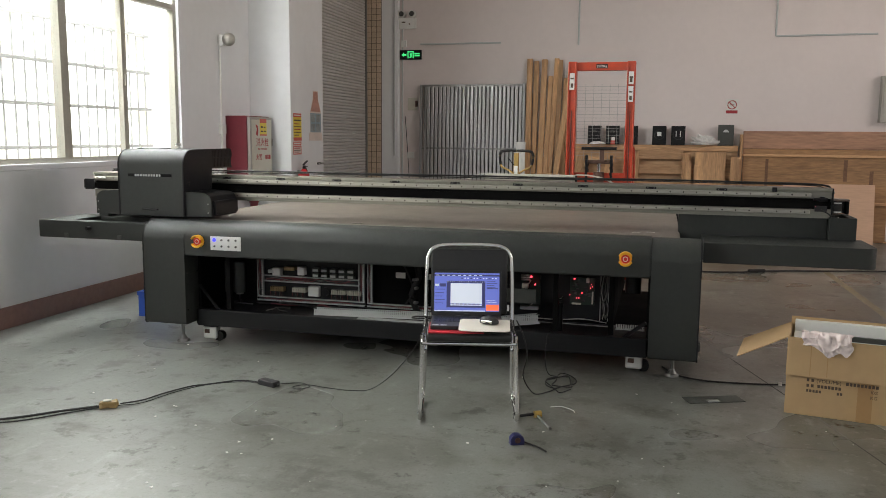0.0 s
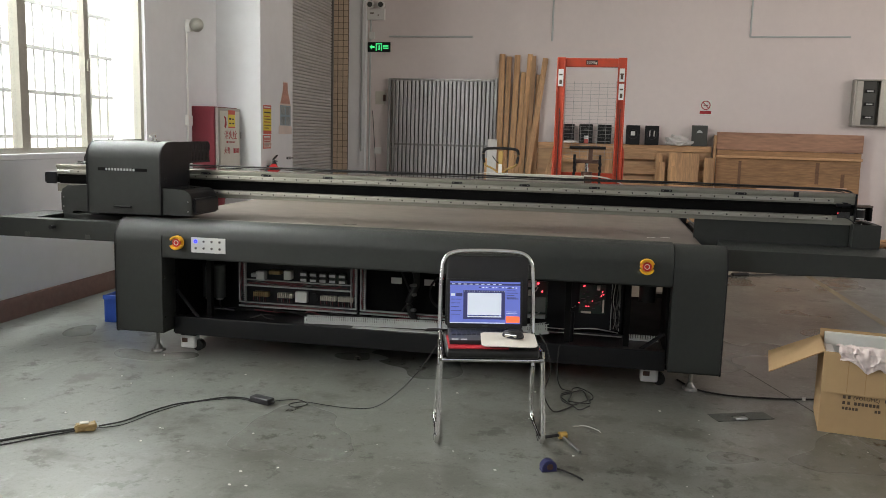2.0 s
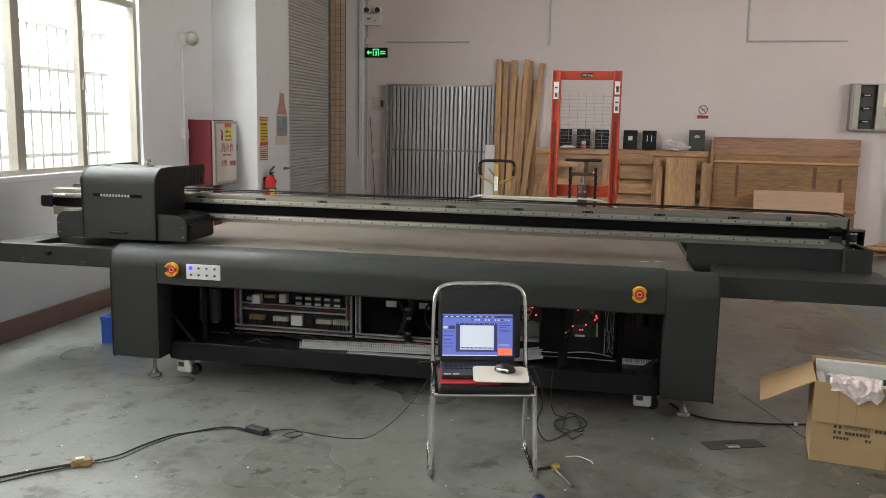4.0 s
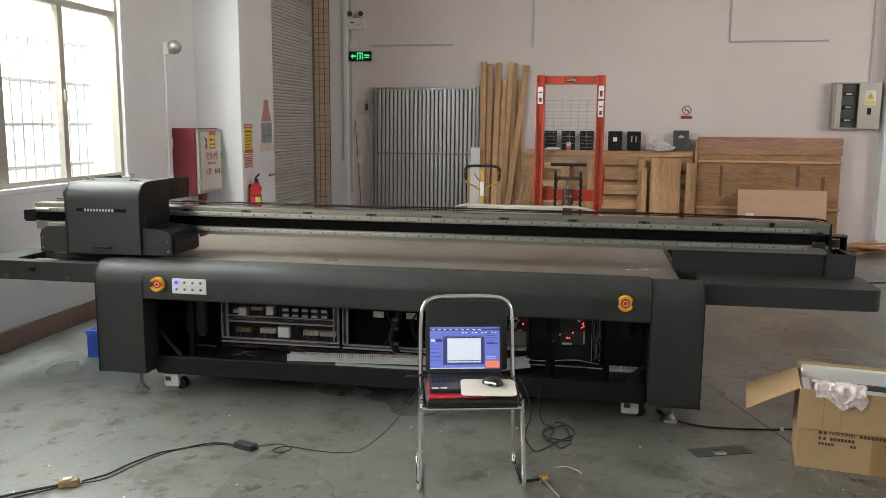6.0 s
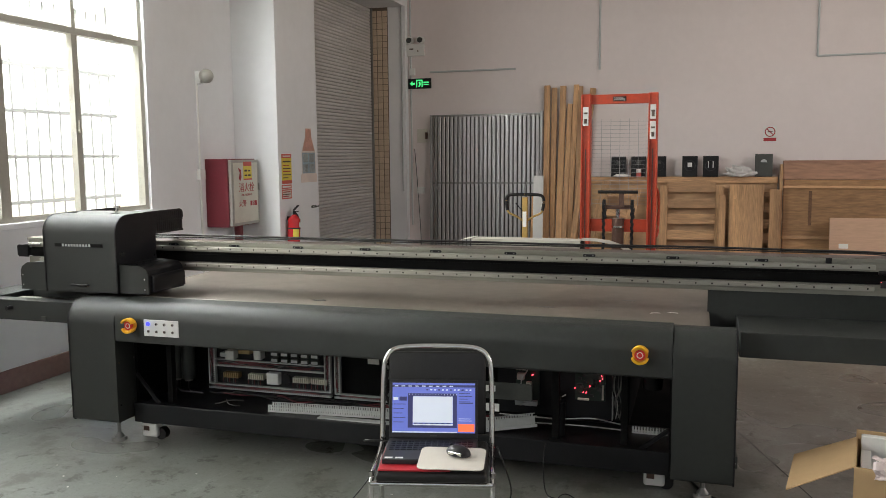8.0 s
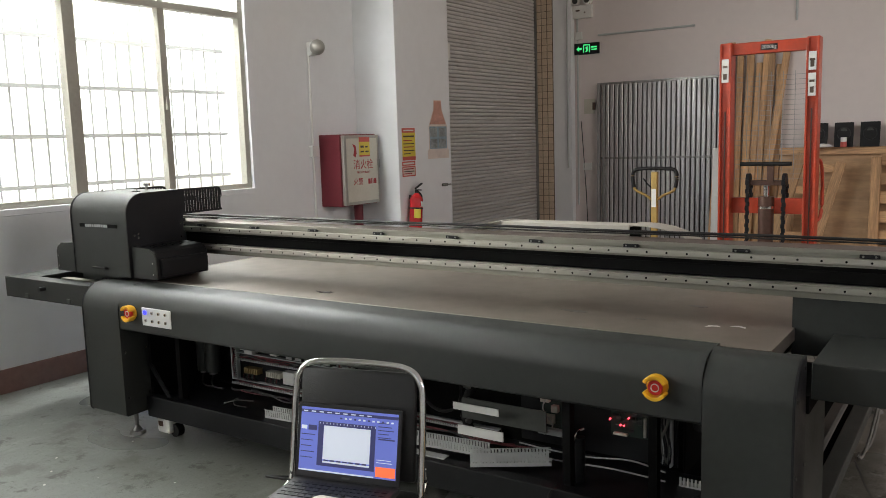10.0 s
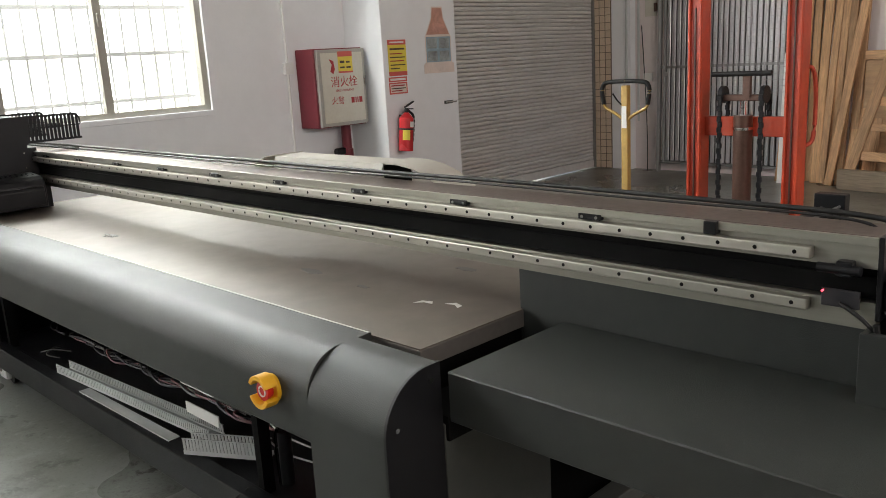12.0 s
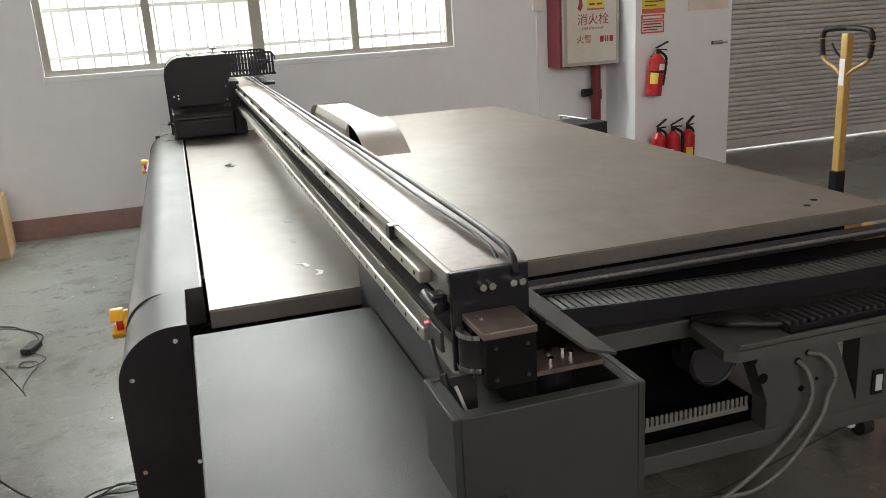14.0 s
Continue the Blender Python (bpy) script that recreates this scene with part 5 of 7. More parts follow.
cable("power_cable", [(-4.3, 2.6, 0.008), (-3.6, 3.05, 0.008), (-3.157, 3.29, 0.008), (-2.95, 3.48, 0.009), (-2.8, 3.60, 0.012)], 0.0065, "thick black power cable on the concrete floor")
cable("power_cable", [(-4.3, 2.56, 0.006), (-3.6, 3.0, 0.006), (-3.1, 3.27, 0.006), (-2.9, 3.48, 0.006), (-2.79, 3.585, 0.01)], 0.004, "thin black cable beside the power cable")
cable("mains_lead", [(-2.72, 3.65, 0.015), (-2.66, 3.76, 0.007), (-2.62, 3.9, 0.006), (-2.55, 4.05, 0.006), (-2.47, 4.12, 0.006), (-2.36, 4.22, 0.006), (-2.27, 4.24, 0.006), (-2.2, 4.21, 0.012)], 0.0042, "black mains lead running to the laptop adapter")
cable("mains_lead", [(-2.72, 3.63, 0.012), (-2.64, 3.72, 0.005), (-2.58, 3.92, 0.005), (-2.5, 4.08, 0.005), (-2.4, 4.17, 0.005), (-2.29, 4.22, 0.005), (-2.2, 4.2, 0.01)], 0.0025, "thin black lead beside the mains lead")
cable("adapter_lead", [(-2.08, 4.22, 0.01), (-2.02, 4.28, 0.004), (-1.96, 4.29, 0.004), (-1.90, 4.24, 0.004), (-1.94, 4.18, 0.004), (-1.99, 4.21, 0.004), (-1.93, 4.27, 0.004), (-1.8, 4.25, 0.004), (-1.66, 4.24, 0.004), (-1.54, 4.27, 0.012), (-1.42, 4.28, 0.1), (-1.3, 4.26, 0.24), (-1.21, 4.22, 0.38), (-1.15, 4.18, 0.462)], 0.0024, "thin black adapter lead looping to the chair")
ps = thing("taped_socket", pose(-2.765, 3.62, 0, 0, 0, 35), "yellowed taped cable socket on the floor", "socket")
bm = bx(-0.05, 0.042, -0.024, 0.024, 0, 0.036, 0.01, seg=3)
bmesh.ops.subdivide_edges(bm, edges=bm.edges[:], cuts=2, use_grid_fill=True)
for v in bm.verts:
    k = 0.006 * noise.noise(v.co * 60) + 0.003 * noise.noise(v.co * 150)
    v.co = Vector((v.co.x + k, v.co.y + k, max(0, v.co.z + k)))
part("body", bm, M_PLUG, ps)
part("cap", bx(-0.03, 0.01, -0.016, 0.012, 0.037, 0.043, 0.003), M_HYDF, ps)
ad = thing("laptop_adapter", pose(-2.14, 4.21, 0, 0, 0, -18), "black laptop power adapter on the floor", "adapter")
part("body", bx(-0.062, 0.062, -0.027, 0.027, 0, 0.032, 0.005), M_DARKP, ad)
part("strain_relief", rod((0.062, 0, 0.016), (0.08, 0, 0.014), 0.006, seg=8), M_RUBBER, ad)
pts = [(-0.63, 5.02, 0.238), (-0.64, 4.965, 0.2), (-0.64, 4.95, 0.06), (-0.61, 4.88, 0.006)]
for k in range(24):
    a = k * 0.7
    pts.append((-0.51 + (0.07 + 0.028 * math.sin(1.1 * k)) * math.cos(a + 2.2), 4.73 + (0.13 + 0.06 * math.sin(0.9 * k)) * math.sin(a + 2.2) - 0.002 * k, 0.006 + 0.002 * (k % 5)))
cable("coiled_cable", pts, 0.0035, "loosely coiled black cable on the floor")
cable("chair_cable", [(-0.7, 4.2, 0.48), (-0.66, 4.16, 0.42), (-0.64, 4.2, 0.3), (-0.67, 4.27, 0.16), (-0.63, 4.4, 0.03), (-0.57, 4.52, 0.006), (-0.52, 4.62, 0.006)], 0.0035, "black data cable hanging from the laptop to the floor")
cable("chair_cable", [(-1.13, 4.13, 0.485), (-1.22, 4.1, 0.49), (-1.25, 4.14, 0.47), (-1.18, 4.2, 0.46), (-1.12, 4.28, 0.44)], 0.004, "short looped black cable beside the laptop")
cable("floor_cable", [(0.06, 5.25, 0.005), (0.15, 5.08, 0.005), (0.32, 5.01, 0.005), (0.55, 5.02, 0.005), (0.72, 5.05, 0.005), (0.9, 5.1, 0.005)], 0.005, "black cable lying between machine and box")
cable("yard_cable", [(-0.3, 9.2, 0.008), (0.5, 9.25, 0.008), (0.87, 9.33, 0.008), (1.0, 9.42, 0.01), (1.4, 9.6, 0.008), (1.8, 9.7, 0.008), (2.43, 9.88, 0.008), (4.0, 10.2, 0.008)], 0.009, "long black cable across the floor behind the machine")
pl = thing("cable_joint", pose(1.05, 9.43, 0, 0, 0, 25), "black cable joint on the floor behind the machine", "connector")
part("body", bx(-0.1, 0.1, -0.022, 0.022, 0, 0.035, 0.012), M_RUBBER, pl)
cf = thing("clear_plug", pose(0.73, 5.05, 0), "clear plastic cable fitting on the floor", "fitting")
part("body", rod((0, 0, 0), (0.0, 0, 0.018), 0.011, seg=12), M_PLASTIC, cf, smooth=40)
mp_ = thing("metal_plate", pose(0.335, 4.66, 0, 0, 0, 22), "flat dark metal plate with a cut-out on the floor", "plate")
bm = bx(-0.16, -0.05, -0.055, 0.055, 0, 0.003)
bm = bx(0.03, 0.16, -0.055, 0.055, 0, 0.003, bm=bm)
bm = bx(-0.05, 0.03, 0.01, 0.055, 0, 0.003, bm=bm)
bm = bx(-0.05, 0.03, -0.055, -0.045, 0, 0.003, bm=bm)
part("plate", bm, M_GREY, mp_)
part("clip", bx(-0.05, 0.01, -0.052, -0.04, 0.003, 0.01), M_DUCT, mp_)
tm = thing("tape_measure", pose(-0.605, 3.70, 0, 0, 0, 25), "dark blue tape measure lying on the floor", "tape measure")
part("case", prism(arc(0, 0.018, 0.034, -20, 200, 14) + [(-0.036, 0), (0.036, 0)], "y", -0.02, 0.02, bevel=0.003), M_TAPEB, tm, smooth=40)
part("badge", rod((0, -0.021, 0.024), (0, -0.0225, 0.024), 0.014, seg=16), M_OILED, tm)
part("strap", tube([(0.03, 0, 0.01), (0.06, -0.03, 0.006), (0.09, -0.08, 0.005), (0.105, -0.13, 0.005)], 0.004, seg=6), M_RUBBER, tm)
wr = thing("drill_key", pose(-0.565, 4.095, 0, 0, 0, -62), "brass and steel T-handled tool on the floor", "tool")
part("head", rod((0, -0.016, 0.018), (0, 0.02, 0.018), 0.018, seg=16), M_BRASS, wr, smooth=40)
part("shank", rod((0.015, 0, 0.012), (0.19, 0.0, 0.008), 0.0075, seg=10), M_DULL, wr, smooth=40)
part("lever", rod((0.0, -0.02, 0.02), (-0.01, -0.09, 0.012), 0.008, seg=8), M_RUBBER, wr)
cable("white_tie", [(-0.52, 4.27, 0.004), (-0.46, 4.29, 0.005), (-0.4, 4.25, 0.004), (-0.385, 4.22, 0.003)], 0.0022, "white plastic strip on the floor", M_WHITEP)

# ---- cardboard box ----
BOX = pose(0.684, 4.543, 0, 0, 0, -10)
box = thing("cardboard_box", BOX, "open brown cardboard box with folded flaps and printed marks", "box")
L, D, HH = 0.92, 0.38, 0.41
part("front_wall", bx(0, L, 0, 0.006, 0, HH, 0.001), M_CARD, box)
part("back_wall", bx(0, L, D - 0.006, D, 0, HH + 0.04, 0.001), M_CARD, box)
part("side_wall", bx(0, 0.006, 0.006, D - 0.006, 0, HH), M_CARD, box)
part("side_wall", bx(L - 0.006, L, 0.006, D - 0.006, 0, HH), M_CARD, box)
part("bottom", bx(0.006, L - 0.006, 0.006, D - 0.006, 0, 0.008), M_CARD, box)
ff = part("front_flap", turned(bx(-0.003, L + 0.003, -0.005, 0, -0.2, 0.003, 0.001), pose(0, -0.003, HH, -3, 0, 0)), M_CARD, box, "flap folded down over the front")
for x in (0.11, 0.19, 0.66):
    part("crease", turned(bx(x, x + 0.004, -0.0062, -0.005, -0.19, 0.0), pose(0, -0.003, HH, -3, 0, 0)), M_TAPE, ff)
rows = [[(-0.25 * u, y + 0.03 * u * (1 if y > 0.2 else -1), HH + 0.005 - 0.13 * u) for y in (0.0, D * 0.5, D)] for u in (0, 0.25, 0.5, 0.75, 1)]
sheet(rows, 0.005, "side_flap", M_CARD, box, "open side flap hanging outward")
part("packing_tape", bx(0.34, 0.41, -0.0012, 0.0, 0.0, 0.21), M_TAPE, box, "brown packing tape")
lettering("(VOLUME)", 0.026, Matrix.Translation((0.205, -0.0015, 0.192)) @ pose(0, 0, 0, 90, 0, 0), M_INK, box)
for z, starts in ((0.192, [0.1, 0.122] + [0.285 + 0.017 * k for k in range(9)]), (0.163, [0.1, 0.122] + [0.152 + 0.0165 * k for k in range(7)])):
    for x in starts:
        part("print_bar", bx(x, x + 0.0125, -0.0014, 0, z - 0.008, z + 0.008), M_INK, box)
for k in range(5):
    part("print_bar", bx(0.1 + k * 0.015, 0.111 + k * 0.015, -0.0014, 0, 0.128, 0.142), M_INK, box)
for x in (0.245, 0.26):
    part("print_bar", bx(x, x + 0.011, -0.0014, 0, 0.128, 0.142), M_INK, box)
lettering("KG", 0.024, Matrix.Translation((0.415, -0.0015, 0.135)) @ pose(0, 0, 0, 90, 0, 0), M_INK, box)
lettering("KG", 0.024, Matrix.Translation((0.415, -0.0015, 0.163)) @ pose(0, 0, 0, 90, 0, 0), M_INK, box)
fm = thing("foam_liner", BOX @ pose(0.46, 0.19, 0.008), "white foam liner inside the cardboard box", "foam")
part("back_block", bx(-0.44, 0.44, 0.14, 0.178, 0, 0.43, 0.004), M_FOAM, fm)
part("front_block", bx(-0.44, 0.44, -0.178, -0.14, 0, 0.37, 0.004), M_FOAM, fm)
part("end_block", bx(-0.44, -0.40, -0.14, 0.14, 0, 0.37, 0.004), M_FOAM, fm)
sd = thing("stacked_duct", BOX @ pose(0.5, 0.17, 0.008), "bundle of slotted wiring duct standing in the box", "wiring duct")
part("duct", bx(-0.36, 0.38, -0.05, 0.05, 0, 0.36, 0.004), M_DUCT, sd)
bm = None
for k in range(34):
    bm = bx(-0.35 + k * 0.021, -0.338 + k * 0.021, -0.052, -0.05, 0.315, 0.36, bm=bm)
part("duct_slots", bm, M_GREY, sd)
part("dark_strip", bx(-0.36, 0.2, 0.05, 0.07, 0.2, 0.385), M_GREY, sd)
random.seed(12)
rag = thing("rag", BOX, "crumpled pale pink rag over the box edge", "rag")
rows = []
for i in range(49):
    u = i / 48
    row = []
    for j in range(37):
        v = j / 36
        fold = 1.1 * (0.5 - abs(noise.noise(Vector((u * 4 + v * 2 + 3, v * 3 - u, 1.7))))) + 0.8 * (0.4 - abs(noise.noise(Vector((u * 9 - v * 4, v * 5 + u * 3, 5.1))))) + 0.25 * noise.noise(Vector((u * 22, v * 16, 2.3)))
        x = 0.07 + 0.23 * u + 0.02 * noise.noise(Vector((v * 4, u * 4, 9)))
        if v < 0.6:
            y, z = 0.11 - 0.21 * v, HH + 0.012 + 0.028 * abs(fold) * (0.5 + v)
        else:
            d = v - 0.6
            hang = 0.05 + 0.07 * math.exp(-((u - 0.55) / 0.22) ** 2) + 0.05 * math.exp(-((u - 0.9) / 0.1) ** 2)
            y, z = -0.018 - 0.022 * abs(fold), HH + 0.012 - d * 2.0 * hang
        row.append((x, y, z))
    rows.append(row)
sheet(rows, 0.002, "cloth", M_CLOTH, rag)

# ---- hand stacker ----
fk = thing("hand_stacker", pose(-0.6, 8.35, 0), "orange-red hand stacker with a tall mast and lifting chains", "stacker")
for x in (-0.283, 0.283):
    p = part("mast_post", bx(x - 0.04, x + 0.04, -0.045, 0.06, 0.03, 2.17, 0.004), M_ORANGE, fk, "orange-red channel post")
    for dx in (-0.033, 0.033):
        part("post_flange", bx(x + dx - 0.007, x + dx + 0.007, -0.06, -0.045, 0.03, 2.16, 0.003), M_ORANGE, p)
    part("post_track", bx(x - 0.004, x + 0.004, -0.052, -0.045, 0.05, 1.7), M_OILED, p)
part("crossbar", bx(-0.243, 0.243, -0.03, 0.03, 2.085, 2.165, 0.004), M_ORANGE, fk)
part("crossbar", bx(-0.243, 0.243, 0.0, 0.04, 0.98, 1.09, 0.004), M_ORANGE, fk)
part("base", bx(-0.36, 0.36, -0.05, 0.35, 0.06, 0.24, 0.01), M_ORANGE, fk)
for x in (-0.22, 0.22):
    part("fork", bx(x - 0.06, x + 0.06, 0.35, 1.3, 0.06, 0.11, 0.006), M_ORANGE, fk)
    w = part("wheel", rod((x - 0.03, 0.1, 0.05), (x + 0.03, 0.1, 0.05), 0.05, seg=20), M_RUBBER, fk, smooth=40)
part("hydraulic_cylinder", rod((0, -0.02, 0.24), (0, -0.02, 1.10), 0.052, seg=24), M_OILED, fk, "oily brown lifting cylinder", smooth=40)
part("cylinder_collar", rod((0, -0.02, 1.02), (0, -0.02, 1.035), 0.056, seg=24), M_STEEL, fk, smooth=40)
part("piston", rod((0, -0.02, 1.10), (0, -0.02, 1.19), 0.02, seg=16), M_CHROME, fk, smooth=40)
part("chain_yoke", bx(-0.12, 0.12, -0.045, 0.005, 1.18, 1.215, 0.005), M_OILED, fk)
part("push_handle", rod((-0.17, -0.06, 1.33), (0.17, -0.06, 1.33), 0.014, seg=12), M_RUBBER, fk, smooth=40)
part("handle_stem", bx(0.01, 0.05, -0.06, -0.03, 1.2, 1.33), M_OILED, fk)
for s in (-1, 1):
    sw = part("chain_wheel", rod((s * 0.12 - 0.012, -0.02, 1.215), (s * 0.12 + 0.012, -0.02, 1.215), 0.048, seg=18), M_BLACK, fk, smooth=40)
    link = None
    for side_y in (-0.07, 0.03):
        for k in range(30 if side_y < 0 else 6):
            if link is None:
                link = part("chain_link", bx(-0.013, 0.013, -0.007, 0.007, -0.016, 0.016, 0.004, seg=1), M_BLACK, sw)
                l2 = link
            else:
                l2 = new("chain_link", link.data)
                l2.parent = sw
            l2.location = (s * 0.12 + (0.005 if k % 2 else 0), side_y, 1.2 - k * 0.03)
    part("guard_handle", tube([(s * 0.3, 0.06, 1.36), (s * 0.325, 0.11, 1.33), (s * 0.335, 0.13, 1.2), (s * 0.33, 0.13, 0.97), (s * 0.3, 0.06, 0.92)], 0.012, seg=8), M_ORANGE, fk, smooth=60)
bm = None
for k in range(22):
    bm = bx(-0.24, 0.24, 0.048, 0.051, 1.22 + k * 0.034, 1.2225 + k * 0.034, bm=bm)
for k in range(7):
    bm = bx(-0.238 + k * 0.079, -0.235 + k * 0.079, 0.051, 0.054, 1.2, 1.96, bm=bm)
part("guard_mesh", bm, M_GATE, fk, "thin wire safety mesh")
pt = part("load_plate", bx(-0.055, 0.055, -0.034, -0.03, 2.105, 2.145), M_BLACK, fk, "black plate with white figures")
lettering("2000kg", 0.034, Matrix.Translation((0, -0.0355, 2.125)) @ pose(0, 0, 0, 90, 0, 0), M_WHITEP, pt)
for x, z0, z1 in ((-0.283, 1.9, 2.06), (0.283, 1.95, 2.07), (0.283, 1.78, 1.93)):
    pp = part("warning_label", bx(x - 0.024, x + 0.024, -0.064, -0.061, z0, z1), M_PAPER, fk, "white warning sticker")
    bars([(x - 0.012, x + 0.012, z0 + 0.02, z0 + 0.06), (x - 0.016, x + 0.016, z1 - 0.06, z1 - 0.045)], M_INK, pp, Matrix.Translation((0, -0.0652, 0)))

# ---- pallet jack ----
pj = thing("pallet_jack", pose(-1.45, 8.47, 0), "yellow pallet jack with a black-gripped loop handle", "pallet jack")
part("handle_post", bx(-0.024, 0.024, -0.02, 0.02, 0.52, 1.27, 0.005), M_JACK, pj, "scuffed yellow square post")
part("post_foot", bx(-0.03, 0.03, -0.03, 0.03, 0.3, 0.54, 0.006), M_BLACK, pj)
part("handle_loop", tube([(0, -0.005, 1.04), (0.07, -0.005, 1.09), (0.15, -0.005, 1.13), (0.17, -0.005, 1.19), (0.172, -0.005, 1.25), (0.15, -0.005, 1.285), (0.08, -0.005, 1.295), (-0.08, -0.005, 1.295), (-0.15, -0.005, 1.285), (-0.172, -0.005, 1.25), (-0.17, -0.005, 1.19), (-0.15, -0.005, 1.13), (-0.07, -0.005, 1.09), (0, -0.005, 1.04)], 0.010, seg=10, n=5), M_JACK, pj, smooth=60)
for s in (-1, 1):
    part("grip", tube([(s * 0.162, -0.005, 1.15), (s * 0.17, -0.005, 1.19), (s * 0.173, -0.005, 1.22), (s * 0.172, -0.005, 1.255), (s * 0.15, -0.005, 1.286), (s * 0.08, -0.005, 1.295), (s * 0.002, -0.005, 1.296)], 0.014, seg=10), M_RUBBER, pj, "black rubber grip", smooth=60)
part("release_lever", tube([(-0.02, -0.02, 1.15), (-0.05, -0.025, 1.18), (-0.08, -0.025, 1.22)], 0.005, seg=6), M_BLACK, pj)
part("post_label", bx(-0.018, 0.018, -0.023, -0.021, 1.0, 1.14), M_WHITEP, pj, "white paper label")
part("pump_body", bx(-0.09, 0.09, -0.06, 0.12, 0.1, 0.32, 0.02), M_JACK, pj)
part("fork_frame", bx(-0.27, 0.27, 0.12, 0.3, 0.05, 0.2, 0.01), M_JACK, pj)
for x in (-0.19, 0.19):
    part("fork", bx(x - 0.08, x + 0.08, 0.3, 1.4, 0.04, 0.085, 0.006), M_JACK, pj)
for x in (-0.07, 0.07):
    part("wheel", rod((x - 0.03, 0, 0.09), (x + 0.03, 0, 0.09), 0.09, seg=24), M_RUBBER, pj, smooth=40)

# ---- along the north wall ----
gt = thing("steel_gate", pose(-2.925, 12.84, 0, -1.2, 0, 0), "grey galvanised barred steel gate leaning on the wall", "gate")
part("gate_post", bx(-0.86, -0.82, -0.02, 0.02, 0.0, 2.25), M_GATE, gt)
part("gate_post", bx(0.80, 0.84, -0.02, 0.02, 0.0, 2.27), M_GATE, gt)
part("gate_post", bx(-0.78, -0.75, -0.02, 0.02, 0.12, 2.22), M_GATE, gt)
for z in (0.1, 1.23, 2.22):
    part("gate_rail", bx(-0.82, 0.80, -0.018, 0.022, z, z + 0.03), M_DULL, gt)
base = None
for k in range(24):
    x = -0.72 + k * 0.0645
    for z0 in (0.135, 1.13):
        if base is None:
            base = part("gate_bar", bx(-0.0235, 0.0235, -0.012, 0.012, 0, 1.105, 0.006, seg=1), M_GATEB, gt)
            b2 = base
        else:
            b2 = new("gate_bar", base.data)
            b2.parent = gt
        b2.location = (x, 0.0, z0)
# dark sheet added so that the gaps between bars read as shaded
part("backing_sheet", bx(-0.80, 0.79, 0.026, 0.03, 0.13, 2.215), M_GREY, gt, "added dark sheet standing for the shade between the bars")
part("hasp", bx(-0.76, -0.70, -0.03, -0.018, 1.14, 1.19, 0.004), M_GATE, gt)

random.seed(5)
for xb, xt, w, top, lean in ((-2.01, -2.03, 0.085, 2.64, 4.5), (-1.93, -1.925, 0.075, 2.60, 3.2), (-1.83, -1.80, 0.085, 2.63, 5.2), (-1.76, -1.70, 0.07, 2.38, 5.8), (-1.70, -1.61, 0.075, 2.64, 4), (-1.58, -1.555, 0.07, 2.62, 5.6), (-1.66, -1.375, 0.08, 2.61, 7), (-1.50, -1.46, 0.085, 2.34, 4.2), (-1.80, -1.74, 0.10, 1.15, 12), (-2.20, -2.195, 0.08, 1.36, 11), (-1.50, -1.42, 0.11, 1.2, 12), (-1.33, -1.27, 0.12, 1.15, 11)):
    tilt = math.degrees(math.atan2(xt - xb, top))
    b = thing("timber_plank", pose(xb, 12.92 - top * math.sin(radians(lean)), 0, -lean, tilt, 0), "rough sawn pale timber plank leaning on the wall", "plank", "leaning planks")
    part("board", bx(-w / 2, w / 2, -0.018, 0.018, 0.0, top, 0.004, seg=1), M_WOOD, b)
wb = thing("white_board_strip", pose(-2.10, 12.55, 0, -4, 0, 0), "narrow white laminated board leaning by the planks", "board")
part("board", bx(-0.07, 0.07, -0.01, 0.01, 0, 1.36, 0.001), M_WHITEP, wb)
# pallets and panels standing on edge
pn = thing("plywood_backing", pose(-0.05, 12.80, 0, -2, 0, 0), "large raw plywood board standing against the wall", "panel")
part("sheet", bx(-1.38, 1.12, -0.01, 0.01, 0, 1.34, 0.002), M_PLYB, pn)
part("top_batten", bx(-1.38, 1.12, -0.05, -0.01, 1.25, 1.335, 0.003), M_WOODH, pn)
for px, wd, hh, mt in ((-0.02, 0.72, 1.22, M_WOODH), (0.82, 0.5, 1.15, M_WOODH)):
    pa = thing("wooden_pallet", pose(px, 12.66 - 0.02 * hh, 0, -4, 0, 0), "worn wooden pallet standing on edge", "pallet", "pallets on edge")
    for sx in (-0.5, 0.5):
        part("bearer", bx(sx * wd - 0.05, sx * wd + 0.05, -0.03, 0.03, 0, hh, 0.004, seg=1), M_WOOD, pa)
    for k in range(6):
        z = 0.06 + k * (hh - 0.15) / 5
        part("slat", bx(-wd / 2 + 0.05, wd / 2 - 0.05, 0.0, 0.02, z, z + random.uniform(0.08, 0.14), 0.003, seg=1), mt, pa)
for px, w, hh, lean in ((0.38, 0.08, 1.1, 3), (0.52, 0.10, 1.05, 3), (0.68, 0.42, 1.24, 4), (1.02, 0.12, 1.18, 3)):
    b = thing("timber_board", pose(px, 12.58 - 0.03 * hh, 0, -lean, random.uniform(-1, 1), 0), "pale pine board leaning on the pallets", "board", "boards on the pallets")
    part("board", bx(-w / 2, w / 2, -0.012, 0.012, 0, hh, 0.003, seg=1), M_WOOD, b)
ld_ = thing("wooden_ladder_frame", pose(-1.25, 12.5, 0, -5, 14.6, 0), "rough slatted timber frame leaning on the panel", "frame")
for x in (-0.215, 0.215):
    part("rail", bx(x - 0.05, x + 0.05, -0.02, 0.02, 0.06, 1.27, 0.003, seg=1), M_WOOD, ld_)
